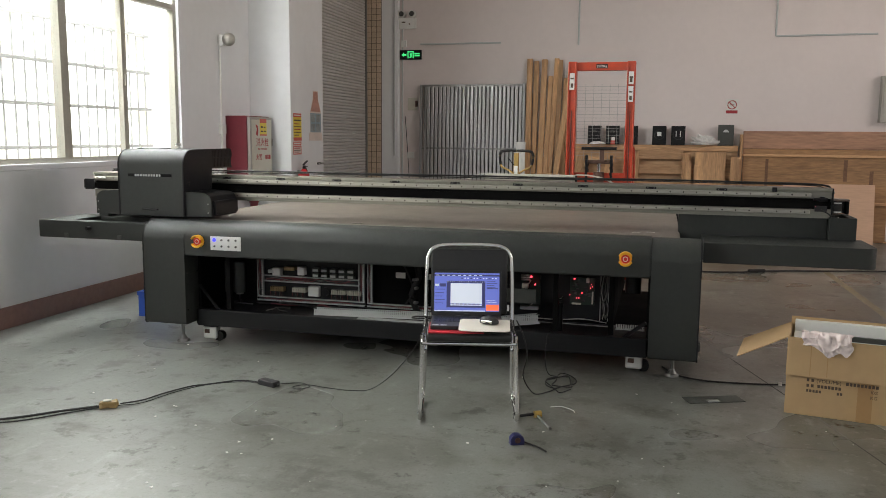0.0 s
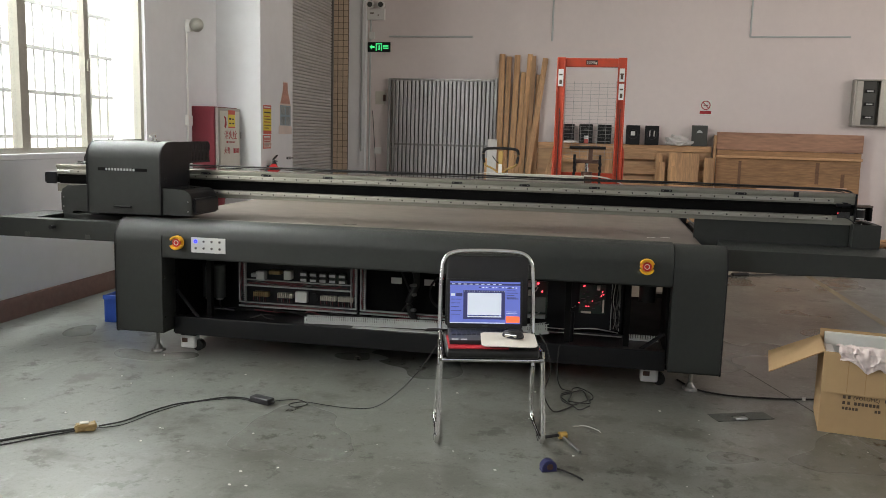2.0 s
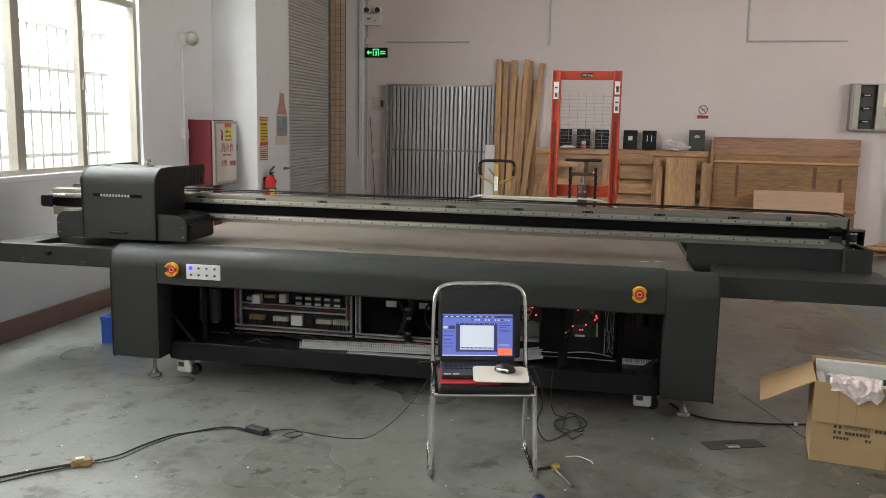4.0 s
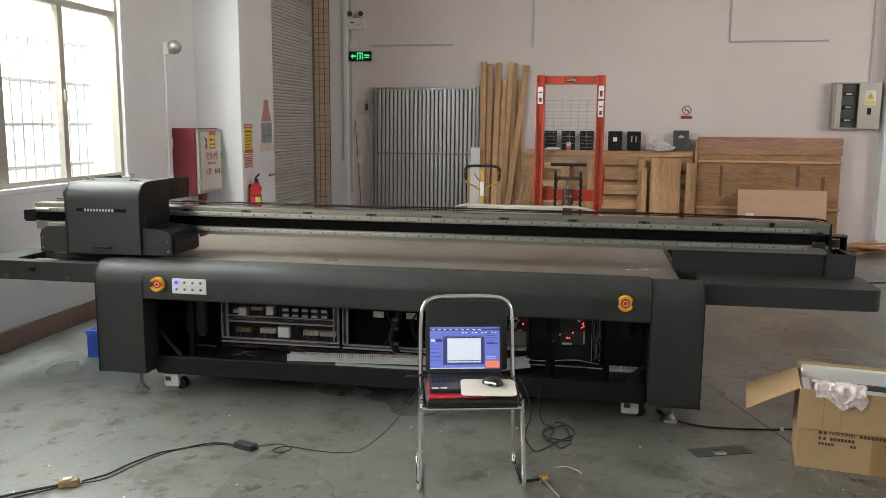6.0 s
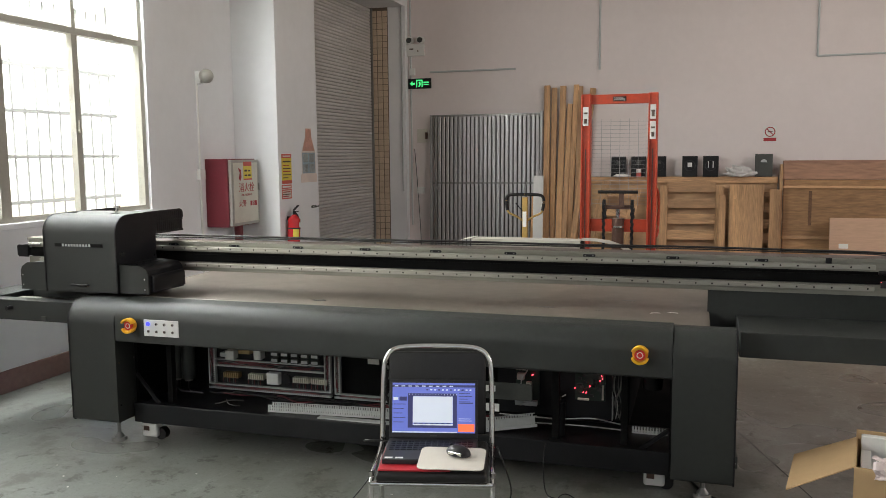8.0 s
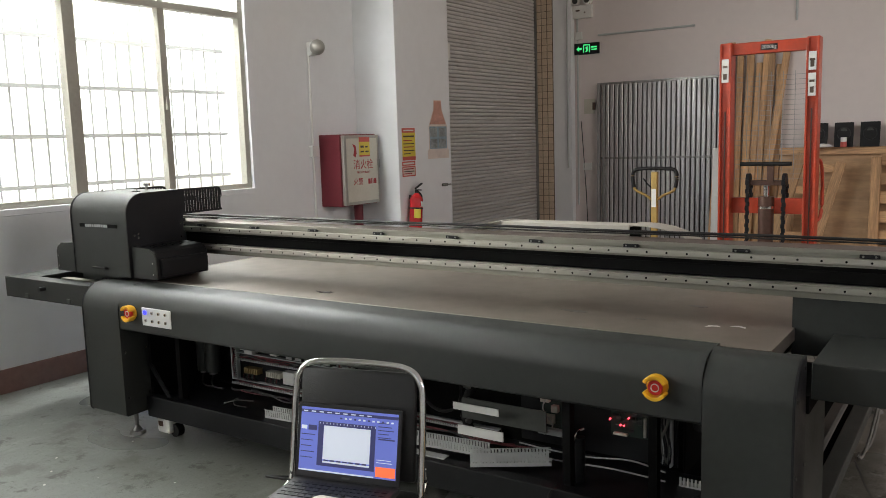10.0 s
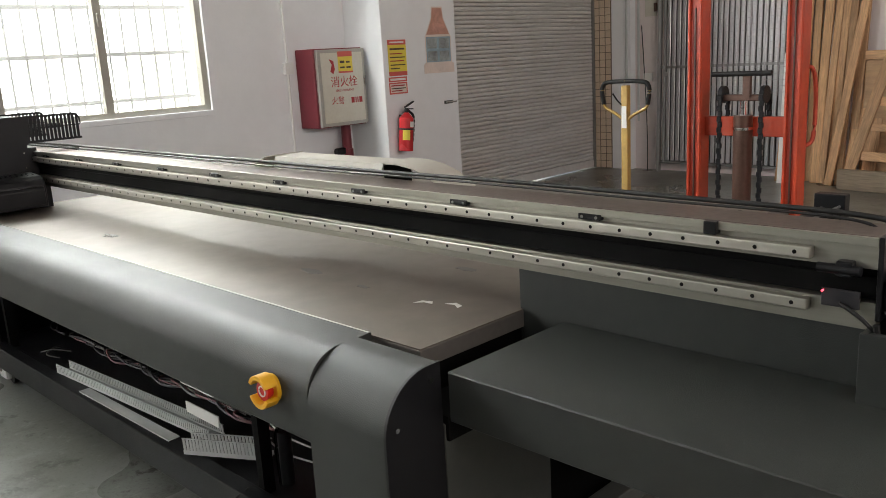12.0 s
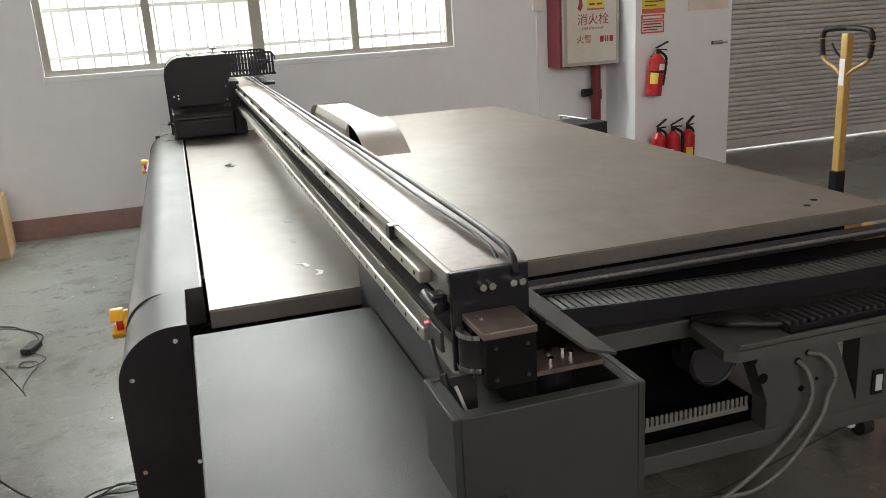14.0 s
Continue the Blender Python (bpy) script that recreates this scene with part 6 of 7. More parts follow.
for z, w in ((0.33, 0.09), (0.62, 0.07), (0.88, 0.09), (1.15, 0.09)):
    part("slat", turned(bx(-0.165, 0.165, 0.0, 0.02, -w / 2, w / 2, 0.003, seg=1), Matrix.Translation((0, 0, z)) @ pose(0, 0, 0, 0, -11, 0)), M_WOODH, ld_)
tb = thing("timber_beam", pose(-1.5, 12.43, 0, 0, 0, -8), "long grey-brown timber beam lying before the pallets", "beam")
part("beam", bx(0, 2.3, -0.04, 0.04, 0, 0.2, 0.008), material("weathered_timber", (0.24, 0.185, 0.13), 0.75, vary=0.35, scale=2, stretch=(0.5, 5, 5), stain=(0.1, 0.075, 0.055), stain_scale=2, stain_amount=0.8, bump=0.2, bump_scale=30), tb)

# black panels on the plywood edge
for i, x in enumerate((-1.0, -0.73, -0.46, -0.05, 0.22)):
    f = thing("fan_panel", pose(x, 12.76, 1.338, -7, 0, 0), "black square fan panel standing on the plywood edge", "fan panel", "black fan panels")
    part("plate", bx(-0.10, 0.10, -0.012, 0.012, 0, 0.28, 0.004), M_FANP, f)
    part("rim", ring((0, -0.014, 0.15), 0.07, 0.005, 24, "y"), M_DARKP, f)
    if i == 3:
        part("paper_label", bx(-0.03, 0.03, -0.0145, -0.0125, 0.13, 0.19), M_WHITEP, f, "white paper label")
    elif i == 4:
        for dx in (-0.03, 0.03):
            part("arrow_mark", bx(dx - 0.006, dx + 0.006, -0.0145, -0.0125, 0.12, 0.21), M_WHITEP, f)
    else:
        part("dome_mark", prism(arc(0, 0.18, 0.035, 0, 180, 8), "y", -0.0145, -0.0125), M_GREY, f)
f = thing("grey_panel", pose(0.89, 12.78, 1.338, -7, 0, 0), "grey square panel standing on the plywood edge", "panel")
part("plate", bx(-0.11, 0.11, -0.012, 0.012, 0, 0.30, 0.004), M_GREY, f)
part("dome_mark", prism(arc(0, 0.19, 0.04, 0, 180, 8), "y", -0.0145, -0.0125), M_DUCT, f)
random.seed(9)
wp = thing("plastic_wrap", pose(0.6, 12.74, 1.34), "crumpled clear plastic wrap on the plywood edge", "plastic wrap")
bm = bmesh.new()
bmesh.ops.create_icosphere(bm, subdivisions=3, radius=1)
for v in bm.verts:
    d = 1 + 0.5 * noise.noise(v.co * 2.6) + 0.3 * noise.noise(v.co * 6)
    v.co = Vector((v.co.x * 0.17 * d, v.co.y * 0.06 * d, max(0, v.co.z + 0.7) * 0.075 * d))
part("film", bm, M_PLASTIC, wp)
cn = thing("drink_can", pose(-0.72, 12.70, 1.338), "small red and white can on the plywood edge", "can")
part("can", rod((0, 0, 0), (0, 0, 0.11), 0.032, seg=16), M_WHITEP, cn, smooth=40)
part("band", rod((0, 0, 0.0), (0, 0, 0.06), 0.0328, seg=16), M_SIGNR, cn, smooth=40)
rg = thing("paper_rag", pose(-0.95, 12.69, 1.338), "crumpled white paper on the plywood edge", "paper")
bm = bmesh.new()
bmesh.ops.create_icosphere(bm, subdivisions=2, radius=1)
for v in bm.verts:
    d = 1 + 0.5 * noise.noise(v.co * 3)
    v.co = Vector((v.co.x * 0.12 * d, v.co.y * 0.05 * d, max(0, v.co.z + 0.3) * 0.03 * d))
part("paper", bm, M_PAPER, rg)

cra = thing("wooden_crate_panel", pose(2.11, 12.72, 0, -2.5, 0, 0), "large brown plywood crate side with battens leaning on the wall", "crate")
part("top_board", bx(-0.98, 0.98, -0.03, 0.03, 1.30, 1.55, 0.004), M_CRATET, cra, "reddish brown plywood strip")
part("panel", bx(-0.97, 0.97, -0.012, 0.02, 0.0, 1.297, 0.003), M_CRATE, cra)
part("batten", bx(-0.98, 0.98, -0.05, -0.012, 1.185, 1.22, 0.004), M_WOODH, cra)
part("batten", bx(-0.98, 0.98, -0.05, -0.012, 0.52, 0.56, 0.004), M_WOODH, cra)
for x0, x1, z0, z1 in ((-0.66, -0.62, 0.7, 1.15), (0.38, 0.43, 0.85, 1.15), (0.72, 0.77, 0.4, 1.0)):
    part("dark_streak", bx(x0, x1, -0.0135, -0.012, z0, z1), material("dark_wood_stain", (0.15, 0.08, 0.045), 0.7, vary=0.4, scale=6), cra)
part("crate_edge", bx(-1.02, -0.985, -0.06, 0.03, 0, 1.5, 0.004), M_WOOD, cra)
ps_ = thing("plywood_sheet", pose(2.27, 12.40, 0, -9, 0, 0), "pinkish plywood sheet leaning on the crate", "sheet")
part("sheet", bx(-0.59, 0.59, -0.007, 0.007, 0, 0.83, 0.002), M_PLY, ps_)
part("paper_label", bx(-0.48, -0.37, -0.0085, -0.007, 0.44, 0.50), M_PAPER, ps_, "white paper label")
random.seed(21)
for k in range(16):
    a = random.uniform(-40, 40)
    o = thing("wood_offcut", pose(3.35 + random.uniform(-0.12, 0.2), 12.35 + random.uniform(-0.25, 0.15), 0.02 + 0.022 * (k // 3), random.uniform(-4, 4), random.uniform(-3, 3), a), "short split timber offcut in a floor heap", "offcut", "heap of timber offcuts")
    ln = random.uniform(0.3, 0.55)
    part("stick", bx(-ln / 2, ln / 2, -0.025, 0.025, -0.012, 0.012, 0.003, seg=1), M_WOODH, o)

# electric panel
ep = thing("electrical_cabinet", pose(3.23, 12.95, 1.68), "dull metal wall cabinet with an open breaker bay", "electrical cabinet")
part("case", bx(-0.31, 0.31, -0.02, -0.002, 0, 0.64, 0.003), M_ALUFR, ep)
for b in (bx(-0.31, -0.295, -0.16, -0.02, 0, 0.64), bx(0.295, 0.31, -0.16, -0.02, 0, 0.64), bx(-0.295, 0.295, -0.16, -0.02, 0.625, 0.64), bx(-0.295, 0.295, -0.16, -0.02, 0, 0.015)):
    part("case_wall", b, M_ALUFR, ep)
dr = part("door", bx(0.02, 0.295, -0.165, -0.15, 0.015, 0.625, 0.003), M_ALUFR, ep, "dull metal door with a warning sticker")
part("warning_sticker", bx(0.10, 0.24, -0.1675, -0.165, 0.33, 0.53), M_PAPER, dr, "white sticker with a yellow triangle")
part("triangle", prism([(0.115, 0.41), (0.225, 0.41), (0.17, 0.51)], "y", -0.1685, -0.1675), M_SIGNY, dr)
part("bolt_mark", prism([(0.165, 0.425), (0.18, 0.455), (0.17, 0.455), (0.175, 0.48), (0.158, 0.45), (0.168, 0.45)], "y", -0.1692, -0.1685), M_INK, dr)
part("sticker_bar", bx(0.112, 0.228, -0.1685, -0.1675, 0.34, 0.385), M_SIGNY, dr)
part("lock", bx(0.14, 0.19, -0.175, -0.165, 0.2, 0.29, 0.003), M_BLACK, dr)
part("bay_plate", bx(-0.19, 0.0, -0.10, -0.095, 0.02, 0.62), M_GREY, ep)
part("inner_door", bx(-0.28, -0.2, -0.15, -0.14, 0.02, 0.62), M_ALUFR, ep)
for z in (0.1, 0.28, 0.46):
    part("breaker_row", bx(-0.16, -0.04, -0.13, -0.10, z, z + 0.045, 0.003), M_BLACK, ep)
    part("breaker_label", bx(-0.14, -0.06, -0.132, -0.13, z + 0.012, z + 0.03), M_DUCT, ep)

# signs, lamps and conduits on the north wall
ex = thing("exit_sign", pose(-3.96, 12.95, 2.65), "lit green emergency exit sign with an arrow", "exit sign")
part("case", bx(-0.18, 0.18, -0.03, -0.001, 0, 0.15, 0.003), M_BLACK, ex)
part("arrow", prism([(-0.15, 0.075), (-0.11, 0.11), (-0.11, 0.088), (-0.07, 0.088), (-0.07, 0.062), (-0.11, 0.062), (-0.11, 0.04)], "y", -0.0315, -0.0302), M_EXITG, ex)
part("door_mark", bx(-0.05, -0.035, -0.0315, -0.0302, 0.02, 0.13), M_EXITG, ex)
part("door_mark", bx(0.035, 0.05, -0.0315, -0.0302, 0.02, 0.13), M_EXITG, ex)
part("door_mark", bx(-0.035, 0.035, -0.0315, -0.0302, 0.115, 0.13), M_EXITG, ex)
part("figure_mark", prism([(-0.02, 0.03), (0.0, 0.06), (-0.015, 0.09), (0.015, 0.105), (0.02, 0.06), (0.01, 0.03)], "y", -0.0315, -0.0302), M_EXITG, ex)
part("word_bar", bx(0.065, 0.15, -0.0315, -0.0302, 0.08, 0.10), M_EXITG, ex)
part("word_bar", bx(0.065, 0.15, -0.0315, -0.0302, 0.05, 0.065), M_EXITG, ex)
em = thing("emergency_light", pose(-4.01, 12.95, 3.13), "white twin-head emergency light on the wall", "emergency light")
part("case", bx(-0.14, 0.14, -0.06, -0.001, 0, 0.17, 0.006), M_WHITEP, em)
for s in (-1, 1):
    h = part("lamp_head", rod((s * 0.085, -0.02, 0.225), (s * 0.085, -0.10, 0.225), 0.055, seg=20), M_WHITEP, em, smooth=40)
    part("lens", rod((s * 0.085, -0.10, 0.225), (s * 0.085, -0.103, 0.225), 0.04, seg=20), M_GREY, h)
bars([(-0.09, -0.03, 0.09, 0.11), (0.03, 0.05, 0.06, 0.08)], M_INK, em, Matrix.Translation((0, -0.0615, 0)))
# white conduits coloured greyer, their shaded underside put into the colour
for nm, a, b in (("conduit", (-3.8, 12.938, 2.887), (-2.5, 12.938, 2.888)), ("conduit", (-1.297, 12.938, 2.83), (-1.297, 12.938, 5.2)), ("conduit", (1.508, 12.938, 2.9), (1.508, 12.938, 5.2)), ("conduit", (1.508, 12.938, 2.9), (2.84, 12.938, 2.905)), ("conduit", (-4.2, 12.828, 1.12), (-4.2, 12.828, 5.2)), ("conduit", (-4.1, 12.94, 0.6), (-4.1, 12.94, 5.2)), ("conduit", (3.42, 12.938, 2.33), (3.42, 12.938, 5.2))):
    struct(nm, rod(a, b, 0.014, seg=8), M_DUCT, "thin white plastic cable conduit on the wall", "conduit")
struct("socket_box", bx(-4.02, -3.90, 12.915, 12.949, 1.08, 1.18, 0.004), M_WHITEP, "white wall socket beside the gate", "socket")
struct("socket_box", bx(-4.12, -4.03, 12.915, 12.949, 2.85, 2.95, 0.004), M_WHITEP, "small white junction box on the wall", "junction box")
cable("hanging_wire", [(-4.05, 12.93, 1.75), (-4.02, 12.92, 1.4), (-3.98, 12.92, 0.8), (-3.95, 12.9, 0.3), (-3.94, 12.88, 0.0)], 0.006, "dark wire hanging down the white wall")
hp = thing("hinge_plate", pose(-3.93, 12.948, 1.95), "rusty-stained white hinge plate on the wall", "plate")
part("plate", bx(-0.08, 0.08, -0.01, -0.001, -0.1, 0.1, 0.002), M_HYDF, hp)
part("hinge", bx(0.05, 0.09, -0.03, -0.01, -0.05, 0.05, 0.004), M_OILED, hp)
ns = thing("no_smoking_sign", pose(0.965, 12.949, 1.9), "white no-smoking notice with a red ring", "sign")
part("sheet", bx(-0.085, 0.085, -0.003, -0.001, -0.11, 0.11), M_PAPER, ns)
part("red_ring", ring((0, -0.005, 0.03), 0.06, 0.007, 28, "y"), M_INKR, ns)
part("red_slash", turned(bx(-0.055, 0.055, -0.0045, -0.0035, -0.006, 0.006), Matrix.Translation((0, 0, 0.03)) @ pose(0, 0, 0, 0, 45, 0)), M_INKR, ns)
part("symbol", bx(-0.03, 0.03, -0.004, -0.003, 0.024, 0.036), M_INK, ns)
part("red_band", bx(-0.08, 0.08, -0.0045, -0.003, -0.095, -0.05), M_INKR, ns)

# ---- on the west wall and pier ----
hy = thing("hydrant_cabinet", pose(-4.63, 8.5, 0.95), "red fire hydrant cabinet with a cream metal door", "cabinet")
part("body", bx(0.0, 0.25, -0.29, 0.25, 0.01, 0.69, 0.005), M_HYDR, hy)
hd_ = part("door", bx(0.25, 0.284, -0.27, 0.255, 0.02, 0.68, 0.004), M_ALUFR, hy, "cream hydrant cabinet door with red writing")
part("door_panel", bx(0.284, 0.288, -0.235, 0.225, 0.05, 0.65, 0.002), M_HYDF, hd_)
face = Matrix.Translation((0.289, -0.005, 0)) @ pose(0, 0, 0, 90, 0, 90)
lettering("消火栓", 0.1, face @ pose(0.01, 0.395, 0), M_INKR, hd_)
lettering("FIRE HYDRANT", 0.03, face @ pose(0.01, 0.325, 0), M_INKR, hd_)
lettering("火警", 0.072, face @ pose(-0.075, 0.235, 0), M_INKR, hd_)
bars([(0.07, 0.105, 0.21, 0.26), (0.115, 0.128, 0.21, 0.26), (0.138, 0.15, 0.21, 0.26), (0.16, 0.195, 0.21, 0.26)], M_INKR, hd_, Matrix.Translation((0.289, 0, 0)) @ pose(0, 0, 0, 0, 0, 90))
yn = part("notice", bx(0.288, 0.29, -0.05, 0.11, 0.475, 0.66), M_SIGNY, hd_, "yellow and red notice sticker")
part("notice_band", bx(0.29, 0.2908, -0.05, 0.11, 0.615, 0.66), M_SIGNR, yn)
part("notice_band", bx(0.29, 0.2908, -0.05, 0.11, 0.475, 0.49), M_SIGNR, yn)
bars([(-0.03, 0.02, 0.56, 0.58), (0.04, 0.08, 0.56, 0.575), (-0.03, 0.02, 0.515, 0.53), (0.04, 0.09, 0.515, 0.53)], M_INK, yn, Matrix.Translation((0.2906, 0, 0)) @ pose(0, 0, 0, 0, 0, 90))
part("flame_mark", prism([(-0.14, 0.49), (-0.12, 0.55), (-0.15, 0.60), (-0.10, 0.58), (-0.09, 0.51), (-0.11, 0.47)], "x", 0.288, 0.29), M_INKR, hd_)
part("latch", bx(0.284, 0.298, 0.23, 0.25, 0.36, 0.44, 0.003), M_STEEL, hd_)
rp = thing("riser_pipe", pose(-4.52, 8.62, 0), "red painted fire water pipe below the cabinet", "pipe")
part("pipe", rod((0, 0, 0), (0, 0, 0.95), 0.045, seg=18), M_HYDR, rp, smooth=40)
part("coupling", rod((0, 0, 0.66), (0, 0, 0.74), 0.055, seg=18), M_HYDR, rp, smooth=40)
part("valve", rod((0.0, 0.0, 0.72), (0.0, -0.13, 0.72), 0.035, seg=12), M_BLACK, rp, smooth=40)
lm = thing("wall_lamp", pose(-4.63, 8.13, 2.43), "white round wall lamp on a conduit", "wall lamp")
part("bracket", bx(0.0, 0.06, -0.03, 0.03, -0.06, 0.06, 0.004), M_WHITEP, lm)
bm = bmesh.new()
bmesh.ops.create_uvsphere(bm, u_segments=20, v_segments=14, radius=0.07)
part("globe", turned(bm, Matrix.Translation((0.11, 0, 0.01))), M_ALUFR, lm, smooth=60)
struct("conduit", rod((W + 0.012, 8.11, 0.1), (W + 0.012, 8.11, 2.4), 0.011, seg=8), M_WHITEP, "thin white plastic cable conduit on the wall", "conduit")
struct("socket_box", bx(W, W + 0.04, 8.07, 8.16, 1.44, 1.54, 0.004), M_WHITEP, "small white junction box on the wall", "junction box")


def notice(name, y0, y1, z0, z1, rows, label, category="notice"):
    """A flat printed sheet on the pier's face."""
    n = thing(name, pose(-4.12, (y0 + y1) / 2, z0), label, category)
    w = (y1 - y0) / 2
    part("sheet", bx(0.001, 0.003, -w, w, 0, z1 - z0), M_PAPER, n)
    for k, (a, b, c, d, mt) in enumerate(rows):
        part("print", bx(0.003, 0.0036 + 0.0006 * k, -w + a * 2 * w, -w + b * 2 * w, c * (z1 - z0), d * (z1 - z0)), mt, n)
    return n


notice("fire_notice", 8.84, 9.06, 1.37, 1.685, [(0, 1, 0.86, 1, M_SIGNR), (0, 1, 0.12, 0.86, M_SIGNY), (0, 1, 0, 0.12, M_SIGNR), (0.12, 0.88, 0.91, 0.95, M_PAPER), (0.1, 0.9, 0.72, 0.77, M_INK), (0.1, 0.75, 0.6, 0.63, M_INKR), (0.1, 0.9, 0.5, 0.53, M_INK), (0.1, 0.85, 0.4, 0.43, M_INKR), (0.1, 0.9, 0.29, 0.32, M_INK), (0.1, 0.6, 0.19, 0.22, M_INK)], "yellow and red fire safety notice on the pier", "notice")
notice("fire_notice", 8.83, 9.05, 1.21, 1.36, [(0, 1, 0.72, 1, M_SIGNR), (0.08, 0.92, 0.8, 0.92, M_PAPER), (0, 1, 0.0, 0.68, M_SIGNR), (0.06, 0.94, 0.08, 0.6, M_POSTO), (0.1, 0.85, 0.46, 0.53, M_INKR), (0.1, 0.9, 0.3, 0.36, M_INK), (0.1, 0.7, 0.16, 0.22, M_INKR)], "small red and white notice on the pier", "notice")
po = thing("bottle_poster", pose(-4.12, 9.48, 1.37), "faded bottle-shaped fire safety poster on the pier", "poster")
part("sheet", prism([(-0.2, 0.0), (0.2, 0.0), (0.2, 0.08), (0.17, 0.1), (0.17, 0.33), (0.08, 0.50), (0.07, 0.60), (-0.07, 0.60), (-0.08, 0.50), (-0.17, 0.33), (-0.17, 0.1), (-0.2, 0.08)], "x", 0.001, 0.003), M_POSTO, po)
part("print", bx(0.003, 0.0036, -0.16, 0.16, 0.10, 0.33), M_POSTB, po)
part("print", prism([(-0.15, 0.35), (0.15, 0.35), (0.075, 0.49), (0.062, 0.59), (-0.062, 0.59), (-0.075, 0.49)], "x", 0.003, 0.0036), M_POSTR, po)
for y0, z0, mt in ((-0.15, 0.225, M_PAPER), (0.01, 0.225, M_GREY), (-0.15, 0.11, M_GREY), (0.01, 0.11, M_PAPER)):
    part("picture", bx(0.0036, 0.0041, y0, y0 + 0.13, z0, z0 + 0.09), material("poster_picture", (0.3, 0.33, 0.33), 0.5, vary=0.8, scale=14), po)


def extinguisher(m, hung=False):
    e = thing("fire_extinguisher", m, "red fire extinguisher " + ("hung on the white pier" if hung else "standing on the floor by the pier"), "extinguisher", "fire extinguishers")
    r, h = (0.066, 0.345) if hung else (0.06, 0.39)
    b2 = rod((0, 0, 0), (0, 0, h - 0.05), r, seg=24)
    b2 = rod((0, 0, h - 0.05), (0, 0, h), r, b2, seg=24, r2=0.022)
    part("cylinder", b2, M_EXT, e, smooth=40)
    part("valve", rod((0, 0, h), (0, 0, h + 0.04), 0.018, seg=12), M_BLACK, e, smooth=40)
    part("lever", turned(bx(-0.012, 0.012, -0.02, 0.10, 0, 0.012, 0.003), pose(0, 0, h + 0.05, 28, 0, 0)), M_BLACK, e)
    part("carry_handle", bx(-0.012, 0.012, 0.0, 0.08, h + 0.03, h + 0.04, 0.003), M_BLACK, e)
    part("hose", tube([(0, 0.02, h + 0.02), (0, 0.085, h - 0.03), (0, 0.088, h - 0.15), (0, 0.08, h - 0.26)], 0.012, seg=8), M_RUBBER, e, smooth=60)
    pts = [((r + 0.001) * math.cos(radians(a)), (r + 0.001) * math.sin(radians(a))) for a in range(-70, -9, 6)] + [((r - 0.002) * math.cos(radians(a)), (r - 0.002) * math.sin(radians(a))) for a in range(-10, -71, -6)]
    part("label", prism(pts, "z", 0.10, h - 0.15), M_SIGNY, e, "yellow instruction label")
    if hung:
        part("strap", rod((0, 0, h - 0.155), (0, 0, h - 0.14), r + 0.003, seg=24), M_BLACK, e, smooth=40)
        part("white_band", prism([((r + 0.0012) * math.cos(radians(a)), (r + 0.0012) * math.sin(radians(a))) for a in range(-10, 51, 10)] + [((r - 0.002) * math.cos(radians(a)), (r - 0.002) * math.sin(radians(a))) for a in range(50, -11, -10)], "z", h - 0.13, h - 0.08), M_WHITEP, e)
        part("hanger", bx(-0.075, -0.03, -0.02, 0.02, h - 0.06, h - 0.02), M_BLACK, e)
    return e


extinguisher(pose(-4.04, 8.91, 0.70, -6, 0, 0), True)
for y, turn in ((8.94, 12), (9.08, -15), (9.23, 25)):
    extinguisher(pose(-4.0, y, 0, 0, 0, turn))
kn2 = thing("door_bolt", pose(-4.12, 9.58, 1.09), "small dark metal bolt on the pier", "bolt")
part("plate", bx(0.0, 0.01, -0.06, 0.05, -0.015, 0.015, 0.002), M_GREY, kn2)
part("bar", rod((0.02, -0.05, 0.0), (0.02, 0.09, 0.0), 0.008, seg=8), M_STEEL, kn2)

# ---- odds and ends by the window wall ----
bc = thing("blue_plastic_crate", pose(-3.83, 5.8, 0, 0, 0, 2), "small blue plastic crate on the floor", "crate")
part("bottom", bx(-0.14, 0.14, -0.2, 0.2, 0, 0.01), M_BLUE, bc)
for b in (bx(-0.14, -0.13, -0.2, 0.2, 0.01, 0.2, 0.002), bx(0.13, 0.14, -0.2, 0.2, 0.01, 0.2, 0.002), bx(-0.13, 0.13, -0.2, -0.19, 0.01, 0.2, 0.002), bx(-0.13, 0.13, 0.19, 0.2, 0.01, 0.2, 0.002)):
    part("side", b, M_BLUE, bc)
part("rim", bx(-0.145, 0.145, -0.208, -0.2, 0.17, 0.2, 0.002), M_BLUE, bc)
wc = thing("white_bag", pose(-3.83, 5.8, 0.01), "crumpled white bag inside the blue crate", "bag")
bm = bmesh.new()
bmesh.ops.create_icosphere(bm, subdivisions=3, radius=1)
for v in bm.verts:
    d = 1 + 0.3 * noise.noise(v.co * 3)
    v.co = Vector((v.co.x * 0.11 * d, v.co.y * 0.16 * d, max(0, v.co.z * 0.11 * d + 0.12)))
part("bag", bm, M_PAPER, wc, smooth=60)
sc_ = thing("small_carton", pose(-4.30, 3.62, 0, 0, 0, 4), "closed brown cardboard carton by the wall", "carton")
part("carton", bx(-0.2, 0.2, -0.17, 0.17, 0, 0.42, 0.004), M_CARD, sc_)
part("packing_tape", bx(-0.2015, 0.2015, -0.025, 0.025, 0.3, 0.4215), M_TAPE, sc_)
part("top_seam", bx(-0.2, 0.2, -0.002, 0.002, 0.42, 0.4205), M_INK, sc_)
bt = thing("black_box", pose(-3.12, 7.75, 0, 0, 0, 10), "black equipment case standing behind the machine", "case")
part("case", bx(-0.16, 0.16, -0.12, 0.12, 0, 0.70, 0.006), M_DARKP, bt)
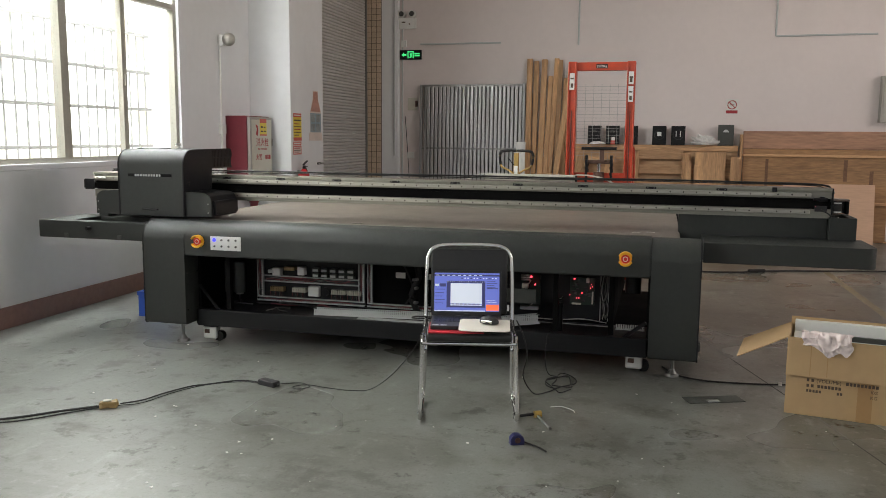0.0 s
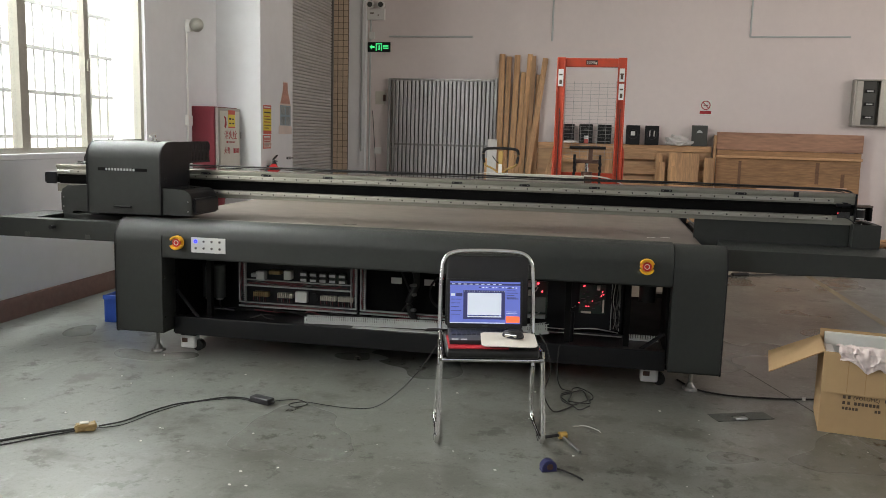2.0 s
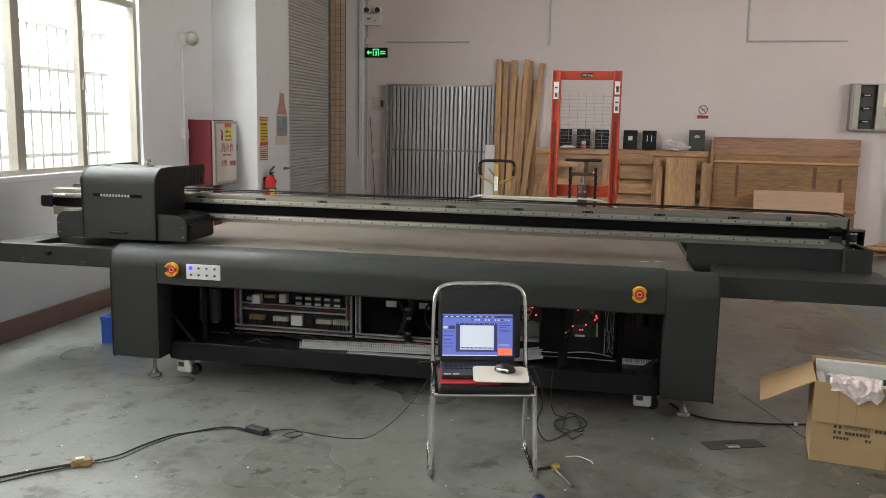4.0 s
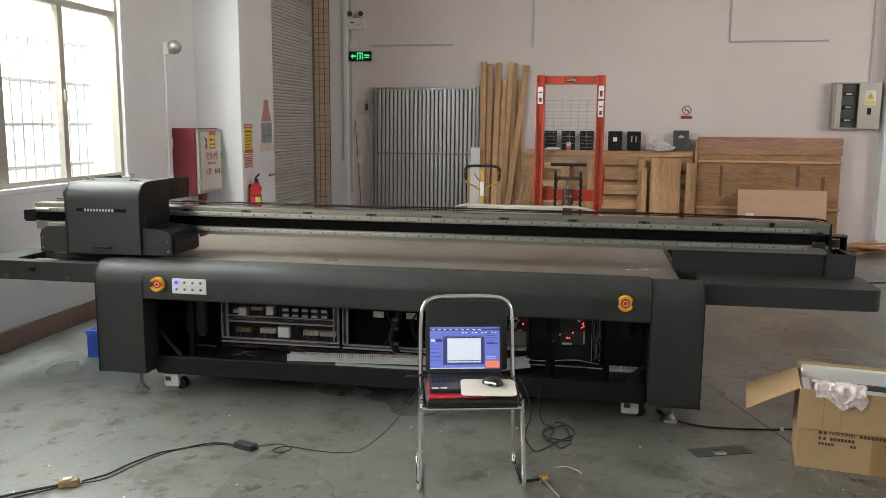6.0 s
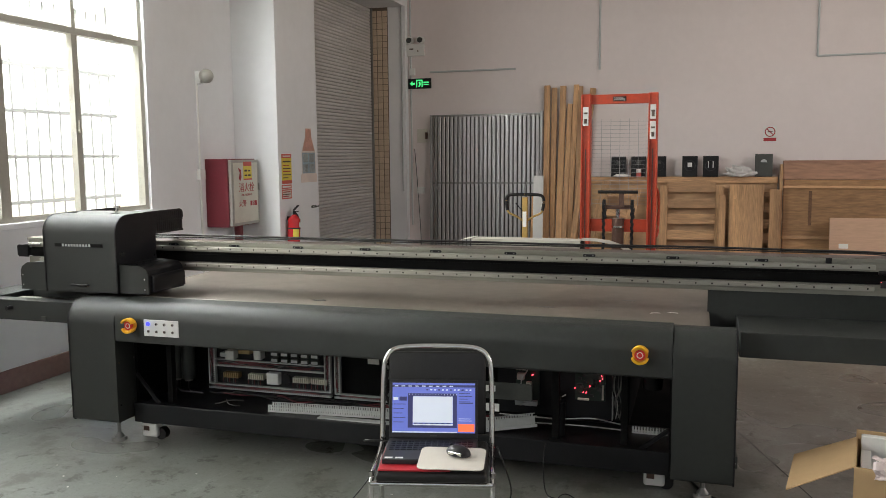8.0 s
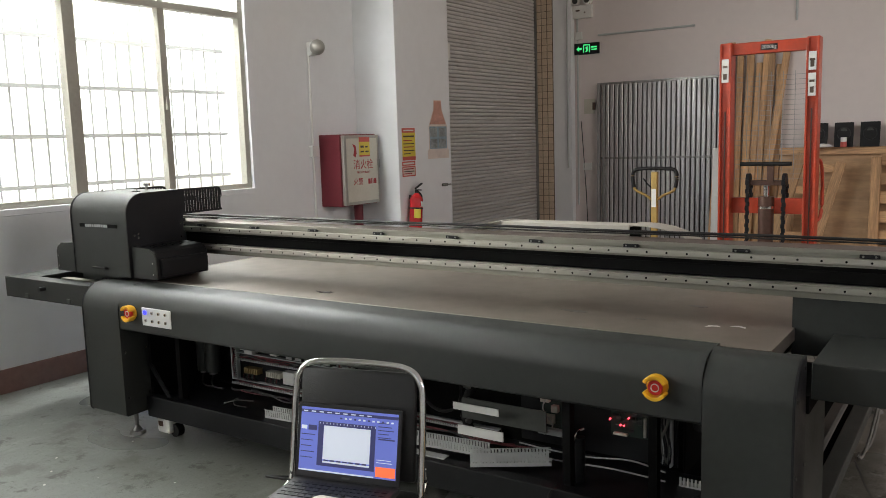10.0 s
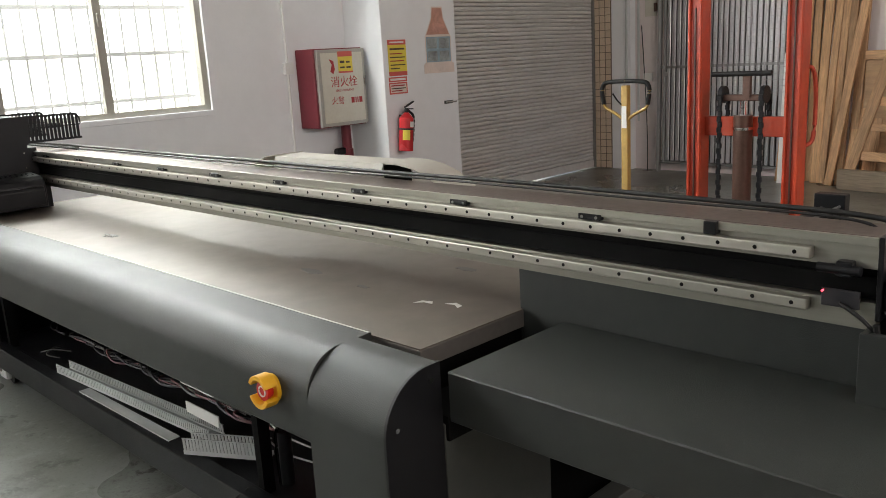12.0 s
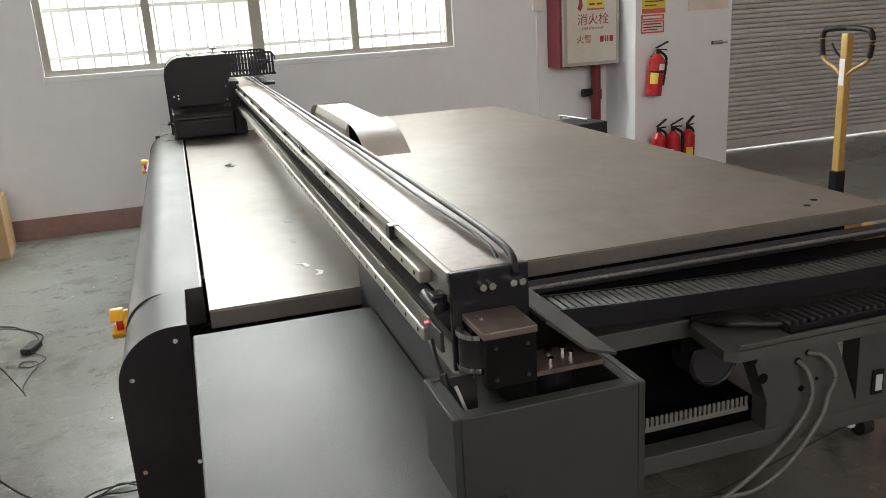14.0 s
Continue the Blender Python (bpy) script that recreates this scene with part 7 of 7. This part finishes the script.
part("bar_handle", rod((-0.16, -0.05, 0.73), (0.16, -0.05, 0.73), 0.008, seg=8), M_STEEL, bt)
for x in (-0.15, 0.15):
    part("handle_post", rod((x, -0.05, 0.70), (x, -0.05, 0.73), 0.007, seg=8), M_STEEL, bt)

# floor joints and the worn yellow line
fl = bpy.data.objects["floor"]
def strip(name, a, b, w, mat, h=0.0006):
    a, b = Vector((*a, 0)), Vector((*b, 0))
    n = Vector((-(b - a).y, (b - a).x, 0)).normalized() * w / 2
    bm = bmesh.new()
    lo = [bm.verts.new(p) for p in (a - n, b - n, b + n, a + n)]
    hi = [bm.verts.new(v.co + Vector((0, 0, h))) for v in lo]
    bm.faces.new(hi), bm.faces.new(lo[::-1])
    for i in range(4):
        bm.faces.new((lo[i], lo[(i + 1) % 4], hi[(i + 1) % 4], hi[i]))
    return part(name, bm, mat, fl)


M_JOINT = material("dark_floor_joint", (0.06, 0.06, 0.055), 0.7, vary=0.3, scale=10)
M_LINE = material("worn_yellow_line", (0.24, 0.2, 0.12), 0.5, vary=0.3, scale=4, stain=(0.14, 0.125, 0.1), stain_scale=3, stain_amount=1.0)
strip("floor_joint", (0.3, 6.2), (0.72, 4.9), 0.008, M_JOINT)
strip("floor_joint", (0.72, 4.9), (1.3, 3.0), 0.008, M_JOINT)
strip("floor_joint", (0.3, 6.2), (-0.6, 9.6), 0.008, M_JOINT)
strip("floor_line", (1.79, 9.76), (1.86, 6.6), 0.07, M_LINE)

random.seed(31)
bm = None
for k in range(70):
    x, y, r = random.uniform(-3.6, 1.6), random.uniform(2.4, 4.9), random.uniform(0.003, 0.008)
    c = bmesh.new()
    bmesh.ops.create_icosphere(c, subdivisions=1, radius=r)
    for v in c.verts:
        v.co = Vector((x + v.co.x * random.uniform(0.5, 1.4), y + v.co.y * random.uniform(0.5, 1.4), max(0, v.co.z * 0.5 + r * 0.3)))
    bm = merge(bm, c)
tagged(obj("floor_debris", bm, M_PAPER), "scattered pale specks of debris on the concrete", "debris", kind="stuff")
